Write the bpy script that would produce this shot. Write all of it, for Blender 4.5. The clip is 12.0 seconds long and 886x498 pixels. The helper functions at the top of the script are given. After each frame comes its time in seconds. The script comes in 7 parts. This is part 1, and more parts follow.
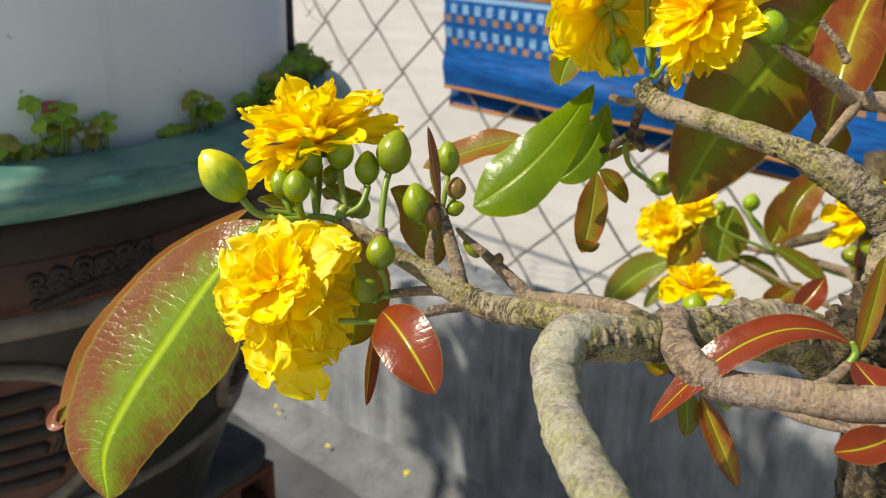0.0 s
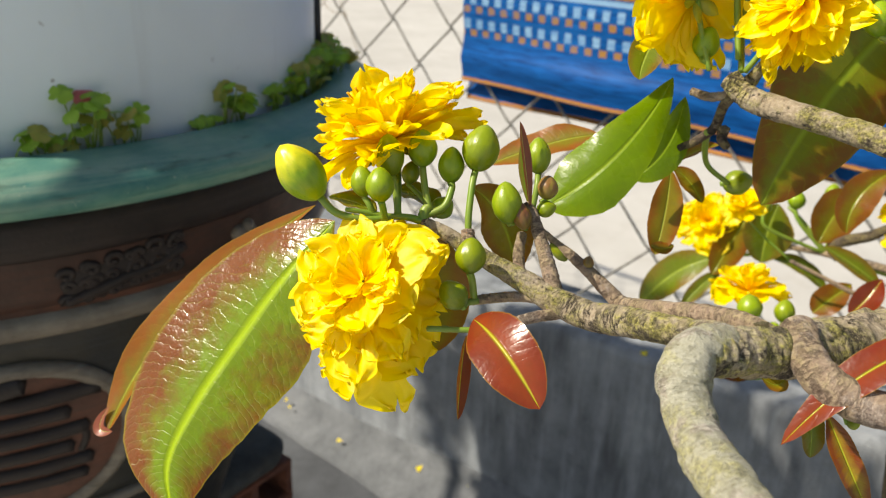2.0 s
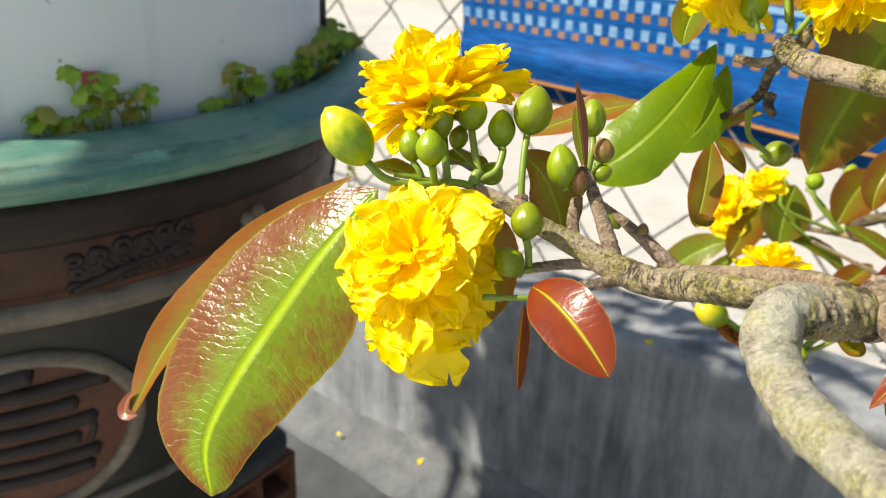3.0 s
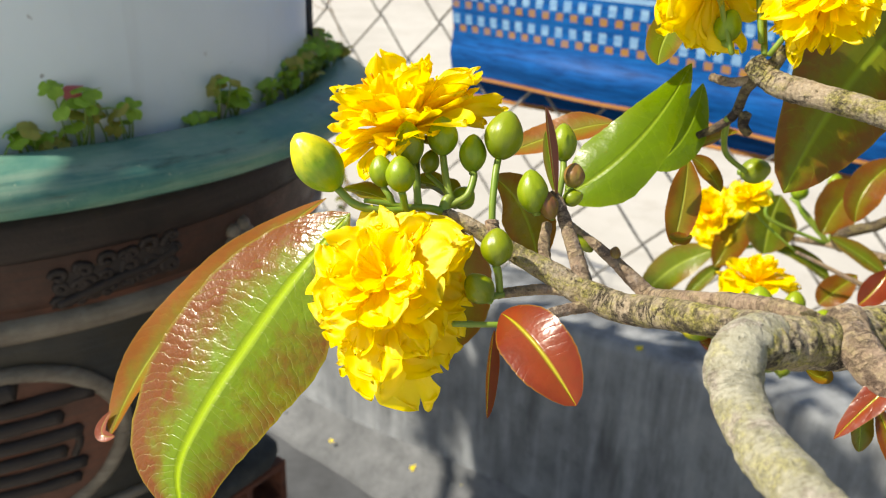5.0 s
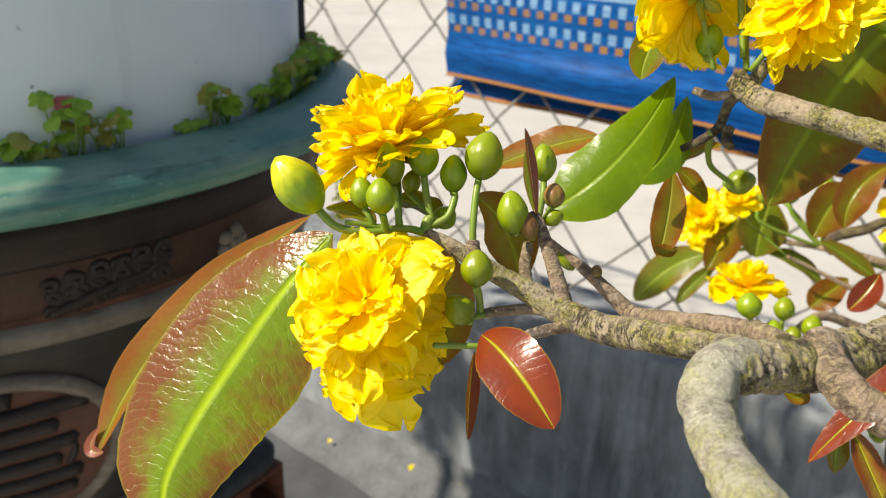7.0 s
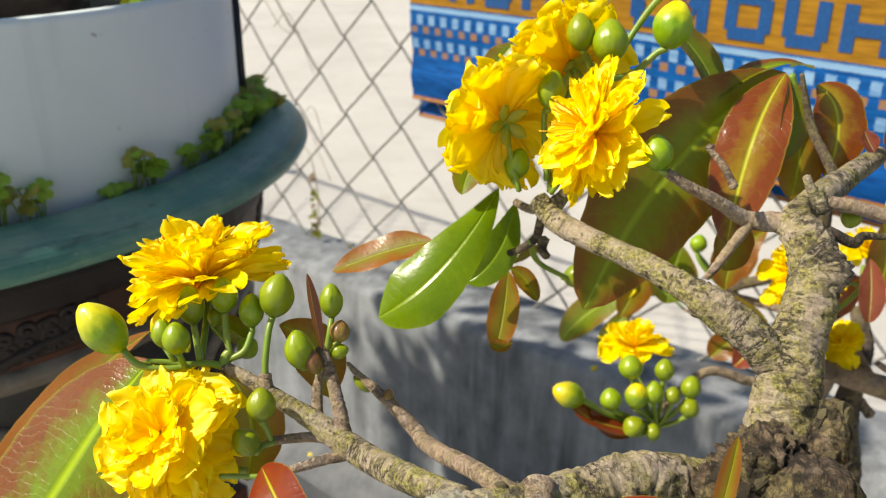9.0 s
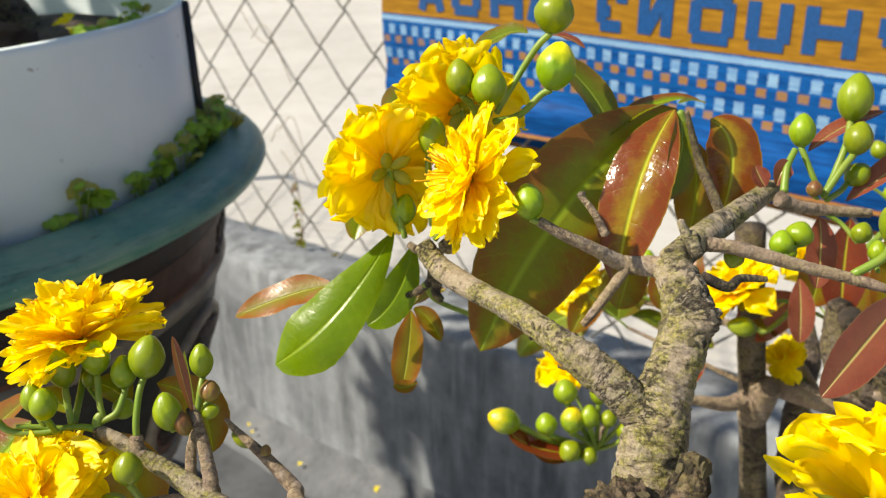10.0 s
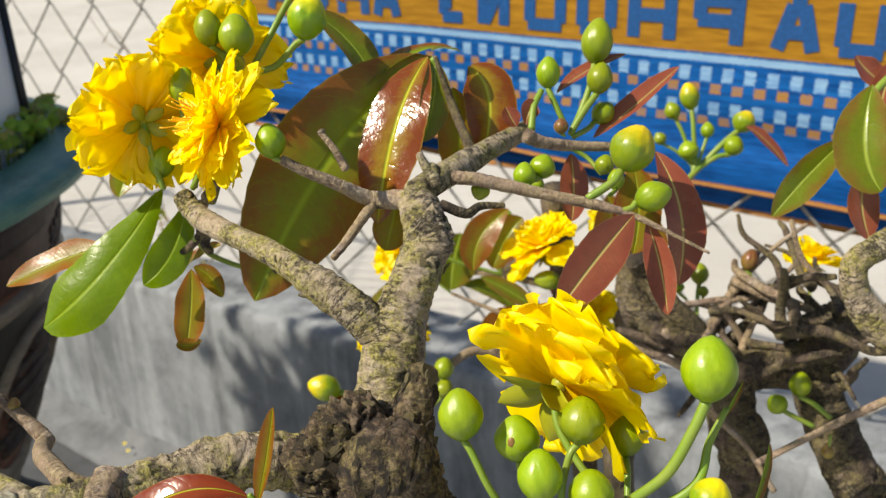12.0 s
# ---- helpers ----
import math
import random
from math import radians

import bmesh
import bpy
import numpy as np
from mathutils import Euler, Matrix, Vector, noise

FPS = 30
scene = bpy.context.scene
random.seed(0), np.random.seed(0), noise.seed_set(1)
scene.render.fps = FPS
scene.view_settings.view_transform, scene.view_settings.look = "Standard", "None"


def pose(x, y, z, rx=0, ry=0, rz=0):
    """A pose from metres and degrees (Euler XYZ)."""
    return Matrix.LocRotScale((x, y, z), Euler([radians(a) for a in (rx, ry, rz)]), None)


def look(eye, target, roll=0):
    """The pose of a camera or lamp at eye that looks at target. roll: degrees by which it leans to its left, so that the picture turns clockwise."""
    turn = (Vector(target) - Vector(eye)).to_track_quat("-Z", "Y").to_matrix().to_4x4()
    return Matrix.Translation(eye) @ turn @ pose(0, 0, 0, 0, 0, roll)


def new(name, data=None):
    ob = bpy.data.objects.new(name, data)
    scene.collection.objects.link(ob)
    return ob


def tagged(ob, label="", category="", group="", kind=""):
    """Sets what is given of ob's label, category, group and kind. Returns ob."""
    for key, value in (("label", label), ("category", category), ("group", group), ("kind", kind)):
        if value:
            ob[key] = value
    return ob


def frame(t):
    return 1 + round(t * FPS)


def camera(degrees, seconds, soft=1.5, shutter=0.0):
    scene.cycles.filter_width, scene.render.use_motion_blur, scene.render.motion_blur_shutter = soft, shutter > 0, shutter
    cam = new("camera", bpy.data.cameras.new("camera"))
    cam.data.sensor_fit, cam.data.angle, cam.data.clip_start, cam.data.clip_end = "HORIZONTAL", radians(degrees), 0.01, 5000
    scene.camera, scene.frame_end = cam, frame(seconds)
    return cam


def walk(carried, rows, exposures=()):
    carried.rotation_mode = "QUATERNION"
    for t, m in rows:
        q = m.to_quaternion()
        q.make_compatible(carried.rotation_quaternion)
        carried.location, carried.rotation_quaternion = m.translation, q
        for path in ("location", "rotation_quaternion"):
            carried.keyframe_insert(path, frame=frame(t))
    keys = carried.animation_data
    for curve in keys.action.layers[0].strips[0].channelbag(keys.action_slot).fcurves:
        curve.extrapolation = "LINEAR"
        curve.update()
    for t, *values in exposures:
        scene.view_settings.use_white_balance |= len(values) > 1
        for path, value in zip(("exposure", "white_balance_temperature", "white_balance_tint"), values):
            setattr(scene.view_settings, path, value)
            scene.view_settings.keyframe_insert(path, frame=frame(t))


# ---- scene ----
cam = camera(55.3, 12.0, 1.1)
cam.data.dof.use_dof, cam.data.dof.focus_distance, cam.data.dof.aperture_fstop = True, 0.2, 29.0
METRES, EYE, TILT, LEAN, TURN = 0.25, 0.82, -22.0, -1.5, 42.1
ROWS = [
    (0.0, 0.0, 0.0, 0.0, 0.0, 0.0, -0.0),
    (0.5, 0.0077, 0.0059, -0.0055, 0.09, -0.37, -0.1),
    (1.0, -0.0061, 0.013, 0.0028, 0.16, -1.09, -0.22),
    (1.5, -0.0229, 0.0313, -0.0005, 0.22, -1.03, -0.38),
    (2.0, -0.0905, 0.0542, 0.0103, -0.03, -0.53, -0.44),
    (2.5, -0.1474, 0.0759, -0.0003, -0.43, -0.27, -0.28),
    (3.0, -0.151, 0.0888, -0.0182, -0.79, -0.8, 0.02),
    (3.5, -0.1606, 0.089, -0.0112, -1.31, -1.01, 0.09),
    (5.5, -0.119, 0.0883, 0.0038, -1.02, -0.43, 0.37),
    (6.0, -0.1176, 0.0872, 0.0027, -1.05, -0.29, 0.47),
    (6.5, -0.1266, 0.0905, 0.0071, -1.13, -0.58, 0.54),
    (8.5, 0.0522, 0.0328, 0.1443, -0.84, -1.53, 1.11),
    (9.0, 0.1209, 0.0066, 0.1712, -0.33, -1.44, 1.48),
    (9.5, 0.2274, 0.0012, 0.2139, 0.2, -1.57, 1.76),
    (10.0, 0.2727, 0.009, 0.2286, 0.16, -1.71, 3.05),
    (10.5, 0.3339, 0.0091, 0.2316, -1.31, -1.59, 3.86),
    (11.0, 0.3681, -0.0055, 0.1902, -1.6, -1.26, 4.62),
    (11.5, 0.3981, -0.0112, 0.1426, -4.15, -1.39, 5.44),
    (12.0, 0.4357, -0.0325, 0.1306, -6.76, -1.53, 6.19),
]
walk(cam, [(t, pose(0, 0, EYE, TILT, LEAN, TURN) @ pose(METRES * x, METRES * y, METRES * z, 90 + pitch, roll, yaw)) for t, x, y, z, yaw, pitch, roll in ROWS],
     exposures=[(t, e, 7300, 7) for t, e in ((0.0, 0.27), (1.5, 0.3), (2.5, 0.6), (3.5, 0.68), (6.0, 0.53), (8.5, 0.45), (9.5, 0.48), (10.5, 0.5), (12.0, 0.38))])

# ---- light: open sky and one high sun ----
SUN_FROM = Vector((-0.62, -0.76, 1.08)).normalized()
world = bpy.data.worlds.new("sky")
scene.world = world
world.use_nodes = True
wn = world.node_tree
sky = wn.nodes.new("ShaderNodeTexSky")
sky.sky_type = "NISHITA"
sky.sun_disc = False
sky.sun_elevation = math.asin(SUN_FROM.z)
sky.sun_rotation = math.atan2(SUN_FROM.x, SUN_FROM.y)
wn.links.new(sky.outputs[0], wn.nodes["Background"].inputs[0])
wn.nodes["Background"].inputs[1].default_value = 0.1
sun_data = bpy.data.lights.new("sun", "SUN")
sun_data.energy, sun_data.angle, sun_data.color = 4.8, radians(0.9), (1.0, 0.95, 0.87)
sun = new("sun", sun_data)
sun.matrix_world = look(SUN_FROM * 20, (0, 0, 0))


# ---- material helpers ----
class Shade:
    """A node material: put() adds a node and wires its inputs, col()/num() wrap the common ones."""

    def __init__(self, name):
        self.m = bpy.data.materials.new(name)
        self.m.use_nodes = True
        self.t = self.m.node_tree
        self.b = self.t.nodes["Principled BSDF"]
        self.out = self.t.nodes["Material Output"]

    def put(self, kind, inputs=None, operation="", data_type="", blend_type=""):
        n = self.t.nodes.new("ShaderNode" + kind)
        if operation:
            n.operation = operation
        if data_type:
            n.data_type, n.blend_type = data_type, blend_type
        for k, v in (inputs or {}).items():
            self.wire(v, n.inputs[k])
        return n

    def wire(self, v, socket):
        if isinstance(v, bpy.types.NodeSocket):
            self.t.links.new(v, socket)
        else:
            socket.default_value = v

    def set(self, **inputs):
        for k, v in inputs.items():
            self.wire(v, self.b.inputs[k.replace("_", " ")])
        return self

    def place(self, how="Object"):
        return self.put("TexCoord").outputs[how]

    def noise(self, scale, detail=4.0, rough=0.6, at=None, squash=None):
        at = at or self.place()
        if squash:
            at = self.put("Mapping", {"Vector": at, "Scale": squash}).outputs[0]
        return self.put("TexNoise", {"Vector": at, "Scale": scale, "Detail": detail, "Roughness": rough}).outputs[0]

    def ramp(self, fac, stops):
        r = self.put("ValToRGB", {"Fac": fac})
        while len(r.color_ramp.elements) < len(stops):
            r.color_ramp.elements.new(0.5)
        for e, (p, c) in zip(r.color_ramp.elements, stops):
            e.position, e.color = p, (*c, 1) if len(c) == 3 else c
        return r.outputs[0]

    def grey(self, fac, lo, hi, a=0.0, b=1.0):
        return self.put("MapRange", {"Value": fac, "From Min": lo, "From Max": hi, "To Min": a, "To Max": b}).outputs[0]

    def calc(self, op, a, b=0.0):
        n = self.put("Math", operation=op)
        self.wire(a, n.inputs[0])
        self.wire(b, n.inputs[1])
        return n.outputs[0]

    def mix(self, fac, a, b, blend="MIX"):
        n = self.put("Mix", data_type="RGBA", blend_type=blend)
        self.wire(fac, n.inputs[0])
        self.wire(a if isinstance(a, bpy.types.NodeSocket) else (*a, 1), n.inputs[6])
        self.wire(b if isinstance(b, bpy.types.NodeSocket) else (*b, 1), n.inputs[7])
        return n.outputs[2]

    def mix_of(self, a, b, f):
        """A plain colour between two."""
        return tuple(p + (q - p) * f for p, q in zip(a, b))

    def bump(self, height, strength=0.4, distance=0.001):
        n = self.put("Bump", {"Height": height, "Strength": strength, "Distance": distance})
        self.wire(n.outputs[0], self.b.inputs["Normal"])
        return n.outputs[0]

    def thin(self, colour, share, normal=None):
        """Lets a share of the light through, as a leaf or a petal does."""
        tr = self.put("BsdfTranslucent", {"Color": colour if isinstance(colour, bpy.types.NodeSocket) else (*colour, 1)})
        if normal:
            self.wire(normal, tr.inputs["Normal"])
        mx = self.put("MixShader", {0: share, 1: self.b.outputs[0], 2: tr.outputs[0]})
        self.wire(mx.outputs[0], self.out.inputs[0])
        return self

    def random(self):
        return self.put("ObjectInfo").outputs["Random"]


def leaf_material(name, inner, outer, rib, spread=0.5, gloss=0.26, share=0.3, veins=0.1, tilt=0.0, count=26.0, quilt=0.5, vein=None):
    """Leaf blade: UV x runs across it, y from stalk to tip. The blade swells between its sunken side veins."""
    s = Shade(name)
    uv = s.put("SeparateXYZ", {0: s.place("UV")})
    side = s.calc("SUBTRACT", uv.outputs[0], 0.5)
    across = s.calc("ABSOLUTE", side)
    along = uv.outputs[1]
    stain = s.noise(70, 6, 0.65)
    patch = s.noise(230, 4, 0.6)
    far = s.calc("ADD", s.calc("MULTIPLY", across, 2.0), s.calc("MULTIPLY", s.calc("SUBTRACT", stain, 0.5), 1.2))
    far = s.calc("ADD", far, s.calc("MULTIPLY", s.calc("SUBTRACT", patch, 0.5), 0.8))
    far = s.calc("ADD", far, s.calc("MULTIPLY", s.calc("SUBTRACT", s.random(), 0.5), 0.25))
    far = s.calc("ADD", far, s.calc("MULTIPLY", s.calc("SUBTRACT", 0.5, uv.outputs[0]), tilt))
    colour = s.mix(s.grey(far, spread - 0.3, spread + 0.3), inner, outer)
    colour = s.mix(s.grey(s.noise(400, 3), 0.35, 0.75, 0, 0.35), colour, s.mix(0.5, colour, (0.05, 0.06, 0.02)))
    ribmask = s.grey(across, 0.008, 0.045, 1, 0)
    sweep = s.calc("ADD", s.calc("MULTIPLY", across, 0.04), s.calc("MULTIPLY", s.calc("MULTIPLY", across, across), 0.26))
    shift = s.calc("MULTIPLY", s.calc("GREATER_THAN", side, 0.0), 0.5 / count)
    wander = s.calc("MULTIPLY", s.calc("SUBTRACT", s.noise(75, 4, 0.6), 0.5), 0.1)
    curve = s.calc("ADD", s.calc("ADD", s.calc("SUBTRACT", along, sweep), shift), wander)
    wavy = s.calc("SINE", s.calc("MULTIPLY", curve, 3.14159 * count))
    dome = s.calc("POWER", s.calc("ABSOLUTE", wavy), 0.22)
    strong = s.grey(s.noise(110, 4), 0.38, 0.6, 0.1, 1.0)
    veinmask = s.calc("MULTIPLY", s.grey(s.calc("ABSOLUTE", wavy), 0.02, 0.2, 1, 0), strong)
    colour = s.mix(s.calc("MULTIPLY", veinmask, veins), colour, vein or rib)
    colour = s.mix(ribmask, colour, rib)
    colour = s.mix(s.grey(across, 0.47, 0.495, 0, 0.45), colour, s.mix(0.5, rib, outer))
    s.set(Base_Color=colour, Roughness=s.grey(s.noise(90, 3), 0.3, 0.7, gloss - 0.05, gloss + 0.1))
    s.b.inputs["Coat Weight"].default_value = 0.35 if quilt > 0.5 else 0.1
    s.b.inputs["Coat Roughness"].default_value = 0.2
    s.b.inputs["Specular IOR Level"].default_value = 0.36
    cells = s.noise(420, 2, 0.5)
    swell = s.calc("MULTIPLY", s.calc("MULTIPLY", dome, quilt), s.grey(across, 0.02, 0.16, 0.2, 1.0))
    height = s.calc("ADD", s.calc("MULTIPLY", swell, strong), s.calc("ADD", s.calc("MULTIPLY", s.noise(170, 3), 0.5), s.calc("MULTIPLY", cells, 0.14)))
    height = s.calc("SUBTRACT", height, s.calc("MULTIPLY", ribmask, 0.7))
    n = s.bump(height, 0.6, 0.0006 + 0.0004 * quilt)
    s.wire(n, s.b.inputs["Coat Normal"])
    s.thin(s.mix(0.5, colour, s.mix(0.35, inner, (0.4, 0.5, 0.02))), share, n)
    return s.m


LEAF_BRONZE = leaf_material("leaf_bronze_green", (0.16, 0.245, 0.001), (0.19, 0.045, 0.003), (0.36, 0.5, 0.005), 0.64, 0.25, 0.24, 0.34, -0.55, 37.0, 0.52, (0.46, 0.5, 0.16))
LEAF_GREEN = leaf_material("leaf_green", (0.15, 0.255, 0.003), (0.2, 0.3, 0.004), (0.28, 0.4, 0.02), 0.75, 0.26, 0.38, 0.2, 0.0, 15.0, 0.15)
LEAF_BROWN = leaf_material("leaf_brown_red", (0.26, 0.2, 0.01), (0.27, 0.075, 0.012), (0.34, 0.4, 0.03), 0.48, 0.26, 0.48, 0.1, 0.0, 26.0, 0.15)
LEAF_RED = leaf_material("leaf_dark_red", (0.25, 0.04, 0.012), (0.2, 0.024, 0.01), (0.46, 0.42, 0.03), 0.4, 0.19, 0.25, 0.02, 0.0, 14.0, 0.12)
LEAF_PINK = leaf_material("leaf_dull_pink", (0.3, 0.085, 0.048), (0.26, 0.06, 0.038), (0.5, 0.42, 0.14), 0.4, 0.22, 0.25, 0.05, 0.0, 20.0, 0.12)
LEAF_BROAD = leaf_material("leaf_green_brown", (0.2, 0.23, 0.008), (0.24, 0.07, 0.014), (0.28, 0.38, 0.02), 0.46, 0.34, 0.36, 0.25, 0.0, 19.0, 0.2)
LEAF_GLOSS = leaf_material("leaf_glossy_bronze", (0.3, 0.2, 0.012), (0.2, 0.042, 0.01), (0.46, 0.48, 0.04), 0.3, 0.13, 0.22, 0.12, 0.0, 14.0, 0.3)
LEAF_RUST = leaf_material("leaf_rusty", (0.22, 0.17, 0.006), (0.29, 0.085, 0.006), (0.34, 0.36, 0.04), 0.5, 0.4, 0.3, 0.1, 0.0, 26.0, 0.15)
LEAF_OLIVE = leaf_material("leaf_olive", (0.15, 0.2, 0.01), (0.2, 0.12, 0.018), (0.32, 0.4, 0.05), 0.6, 0.25, 0.3, 0.1, 0.0, 26.0, 0.15)


def petal_material():
    s = Shade("petal_yellow")
    uv = s.put("SeparateXYZ", {0: s.place("UV")})
    streak = s.noise(9, 4, at=s.place("UV"), squash=(7, 1, 1))
    colour = s.ramp(s.calc("ADD", uv.outputs[1], s.calc("MULTIPLY", s.random(), 0.3)), [(0.0, (1.0, 0.62, 0.002)), (0.34, (1.0, 0.745, 0.003)), (1.0, (1.0, 0.81, 0.006))])
    colour = s.mix(s.grey(streak, 0.4, 0.8, 0, 0.2), colour, (1.0, 0.8, 0.006))
    s.set(Base_Color=colour, Roughness=0.38, Sheen_Weight=0.12, Sheen_Roughness=0.5, Sheen_Tint=(1.0, 0.82, 0.12, 1.0))
    n = s.bump(s.calc("ADD", streak, s.calc("MULTIPLY", s.noise(300, 2), 0.5)), 0.2, 0.0004)
    s.thin(colour, 0.46, n)
    return s.m


PETAL = petal_material()


def bud_material(name, base, tip, low):
    s = Shade(name)
    z = s.put("SeparateXYZ", {0: s.place()}).outputs[2]
    patch = s.noise(2.4, 4)
    colour = s.mix(s.grey(s.calc("ADD", z, s.calc("MULTIPLY", patch, 0.5)), low, low + 0.5), base, tip)
    colour = s.mix(s.grey(s.noise(1.0, 4, 0.6, squash=(7, 7, 0.8)), 0.5, 0.66, 0, 0.4), colour, s.mix(0.5, colour, (0.36, 0.4, 0.02)))
    colour = s.mix(s.grey(s.noise(7, 5), 0.62, 0.75, 0, 0.4), colour, (0.1, 0.1, 0.02))
    hue = s.put("HueSaturation", {"Hue": s.grey(s.random(), 0, 1, 0.485, 0.515), "Value": s.grey(s.random(), 0, 1, 0.8, 1.15), "Color": colour})
    s.set(Base_Color=hue.outputs[0], Roughness=s.grey(s.noise(9, 4), 0.3, 0.7, 0.26, 0.42), Subsurface_Weight=0.1)
    s.b.inputs["Subsurface Radius"].default_value = (0.002, 0.003, 0.0005)
    s.bump(s.calc("ADD", s.noise(14, 4), s.noise(1.0, 4, 0.6, squash=(9, 9, 0.8))), 0.14, 0.0005)
    return s.m


BUD = bud_material("bud_green", (0.13, 0.205, 0.003), (0.22, 0.3, 0.005), 0.3)
BUD_YELLOW = bud_material("bud_opening_yellow", (0.17, 0.27, 0.006), (0.78, 0.62, 0.01), 0.7)
BUD_BROWN = bud_material("bud_brown", (0.22, 0.16, 0.03), (0.2, 0.09, 0.03), 0.3)


def plain(name, a, b, scale, rough=0.5, bump=0.2, dist=0.0008):
    s = Shade(name)
    n = s.noise(scale, 5)
    s.set(Base_Color=s.mix(s.grey(n, 0.35, 0.68), a, b), Roughness=rough)
    s.bump(n, bump, dist)
    return s.m


STALK = plain("stalk_green", (0.14, 0.25, 0.02), (0.22, 0.27, 0.04), 120, 0.42)
SEPAL = plain("sepal_green", (0.22, 0.26, 0.01), (0.36, 0.33, 0.012), 90, 0.42)
STAMEN = plain("stamen_orange", (0.9, 0.5, 0.005), (0.85, 0.34, 0.01), 200, 0.5)


def bark_material(name, pale, mid, dark, moss, lichen, cracks=0.8, flake=0.0, rings=True):
    """Old bark: fine crust, olive moss, lilac-grey lichen, dark cross-cracks and, where asked, loose plates."""
    s = Shade(name)
    at = s.put("Mapping", {"Vector": s.place(), "Scale": (1, 1, 1.7)}).outputs[0]
    grain = s.noise(1100, 6, 0.72)
    crust = s.noise(330, 7, 0.7, at=at)
    broad = s.noise(75, 5, 0.65)
    wrinkle = s.noise(1.0, 5, 0.65, at=s.place("UV"), squash=(150, 900, 1)) if rings else s.noise(480, 5, 0.65)
    tone = s.calc("ADD", s.calc("MULTIPLY", grain, 0.4), s.calc("ADD", s.calc("MULTIPLY", crust, 0.3), s.calc("MULTIPLY", wrinkle, 0.3)))
    colour = s.ramp(tone, [(0.37, dark), (0.43, mid), (0.52, s.mix_of(mid, pale, 0.6)), (0.58, pale)])
    colour = s.mix(s.calc("MULTIPLY", s.grey(broad, 0.42, 0.52, 0, moss), s.grey(crust, 0.4, 0.56, 0.25, 1.0)), colour, s.ramp(grain, [(0.38, (0.07, 0.065, 0.012)), (0.6, (0.42, 0.38, 0.085))]))
    colour = s.mix(s.grey(s.noise(95, 6, 0.7), 0.53, 0.6, 0, lichen), colour, s.ramp(grain, [(0.38, (0.2, 0.155, 0.14)), (0.62, (0.52, 0.45, 0.41))]))
    ridge = s.calc("ABSOLUTE", s.calc("SUBTRACT", s.noise(1.0, 6, 0.68, at=s.place("UV"), squash=(95, 250, 1)) if rings else s.noise(150, 6, 0.68, at=at), 0.5))
    patchy = s.grey(s.noise(55, 3), 0.42, 0.6)
    crack = s.calc("MULTIPLY", s.grey(ridge, 0.008, 0.04, 1, 0), patchy)
    colour = s.mix(s.calc("MULTIPLY", crack, cracks), colour, dark)
    height = s.calc("SUBTRACT", s.calc("ADD", s.calc("MULTIPLY", grain, 0.75), s.calc("ADD", s.calc("MULTIPLY", crust, 0.7), s.calc("MULTIPLY", wrinkle, 0.6))), s.calc("MULTIPLY", crack, 0.5))
    pit = s.grey(s.noise(120, 7, 0.72, at=at), 0.57, 0.615, 0, cracks)
    colour = s.mix(pit, colour, s.mix(s.grey(grain, 0.42, 0.6), dark, s.mix_of(dark, mid, 0.35)))
    height = s.calc("SUBTRACT", height, s.calc("MULTIPLY", pit, 0.9))
    if flake:
        cell = s.put("TexVoronoi", {"Vector": s.place(), "Scale": 330.0})
        rnd_tone = s.put("SeparateXYZ", {0: cell.outputs["Color"]}).outputs[0]
        plate = s.ramp(rnd_tone, [(0.0, (0.03, 0.018, 0.011)), (0.45, (0.09, 0.055, 0.036)), (0.75, (0.16, 0.11, 0.07)), (1.0, (0.3, 0.22, 0.15))])
        plate = s.mix(s.grey(grain, 0.4, 0.62, 0.6, 0), plate, dark)
        colour = s.mix(flake, colour, plate)
        colour = s.mix(s.grey(cell.outputs["Distance"], 0.5, 0.75, 0, 0.85), colour, dark)
        height = s.calc("SUBTRACT", height, s.calc("MULTIPLY", cell.outputs["Distance"], 0.7 * flake))
    s.set(Base_Color=colour, Roughness=0.9)
    s.bump(height, 0.85, 0.0016)
    return s.m


BARK = bark_material("bark_grey_lichen", (0.5, 0.41, 0.3), (0.3, 0.235, 0.157), (0.026, 0.019, 0.012), 0.9, 0.45, 0.9)
BARK_PALE = bark_material("bark_pale", (0.52, 0.5, 0.4), (0.38, 0.36, 0.27), (0.24, 0.22, 0.13), 0.6, 0.6, 0.3)
BARK_TWIG = bark_material("bark_twig", (0.48, 0.36, 0.26), (0.29, 0.2, 0.14), (0.08, 0.05, 0.035), 0.3, 0.5, 0.6)
BARK_DARK = bark_material("bark_dark_brown", (0.14, 0.1, 0.072), (0.07, 0.048, 0.034), (0.012, 0.009, 0.007), 0.3, 0.15)
BARK_FLAKE = bark_material("bark_flake_grey", (0.42, 0.34, 0.23), (0.22, 0.165, 0.1), (0.03, 0.022, 0.014), 0.9, 0.3, 0.8, 0.0, False)
BARK_CRUST = bark_material("bark_flaking", (0.24, 0.165, 0.1), (0.065, 0.042, 0.026), (0.007, 0.005, 0.004), 0.6, 0.15, 0.9, 0.5, False)


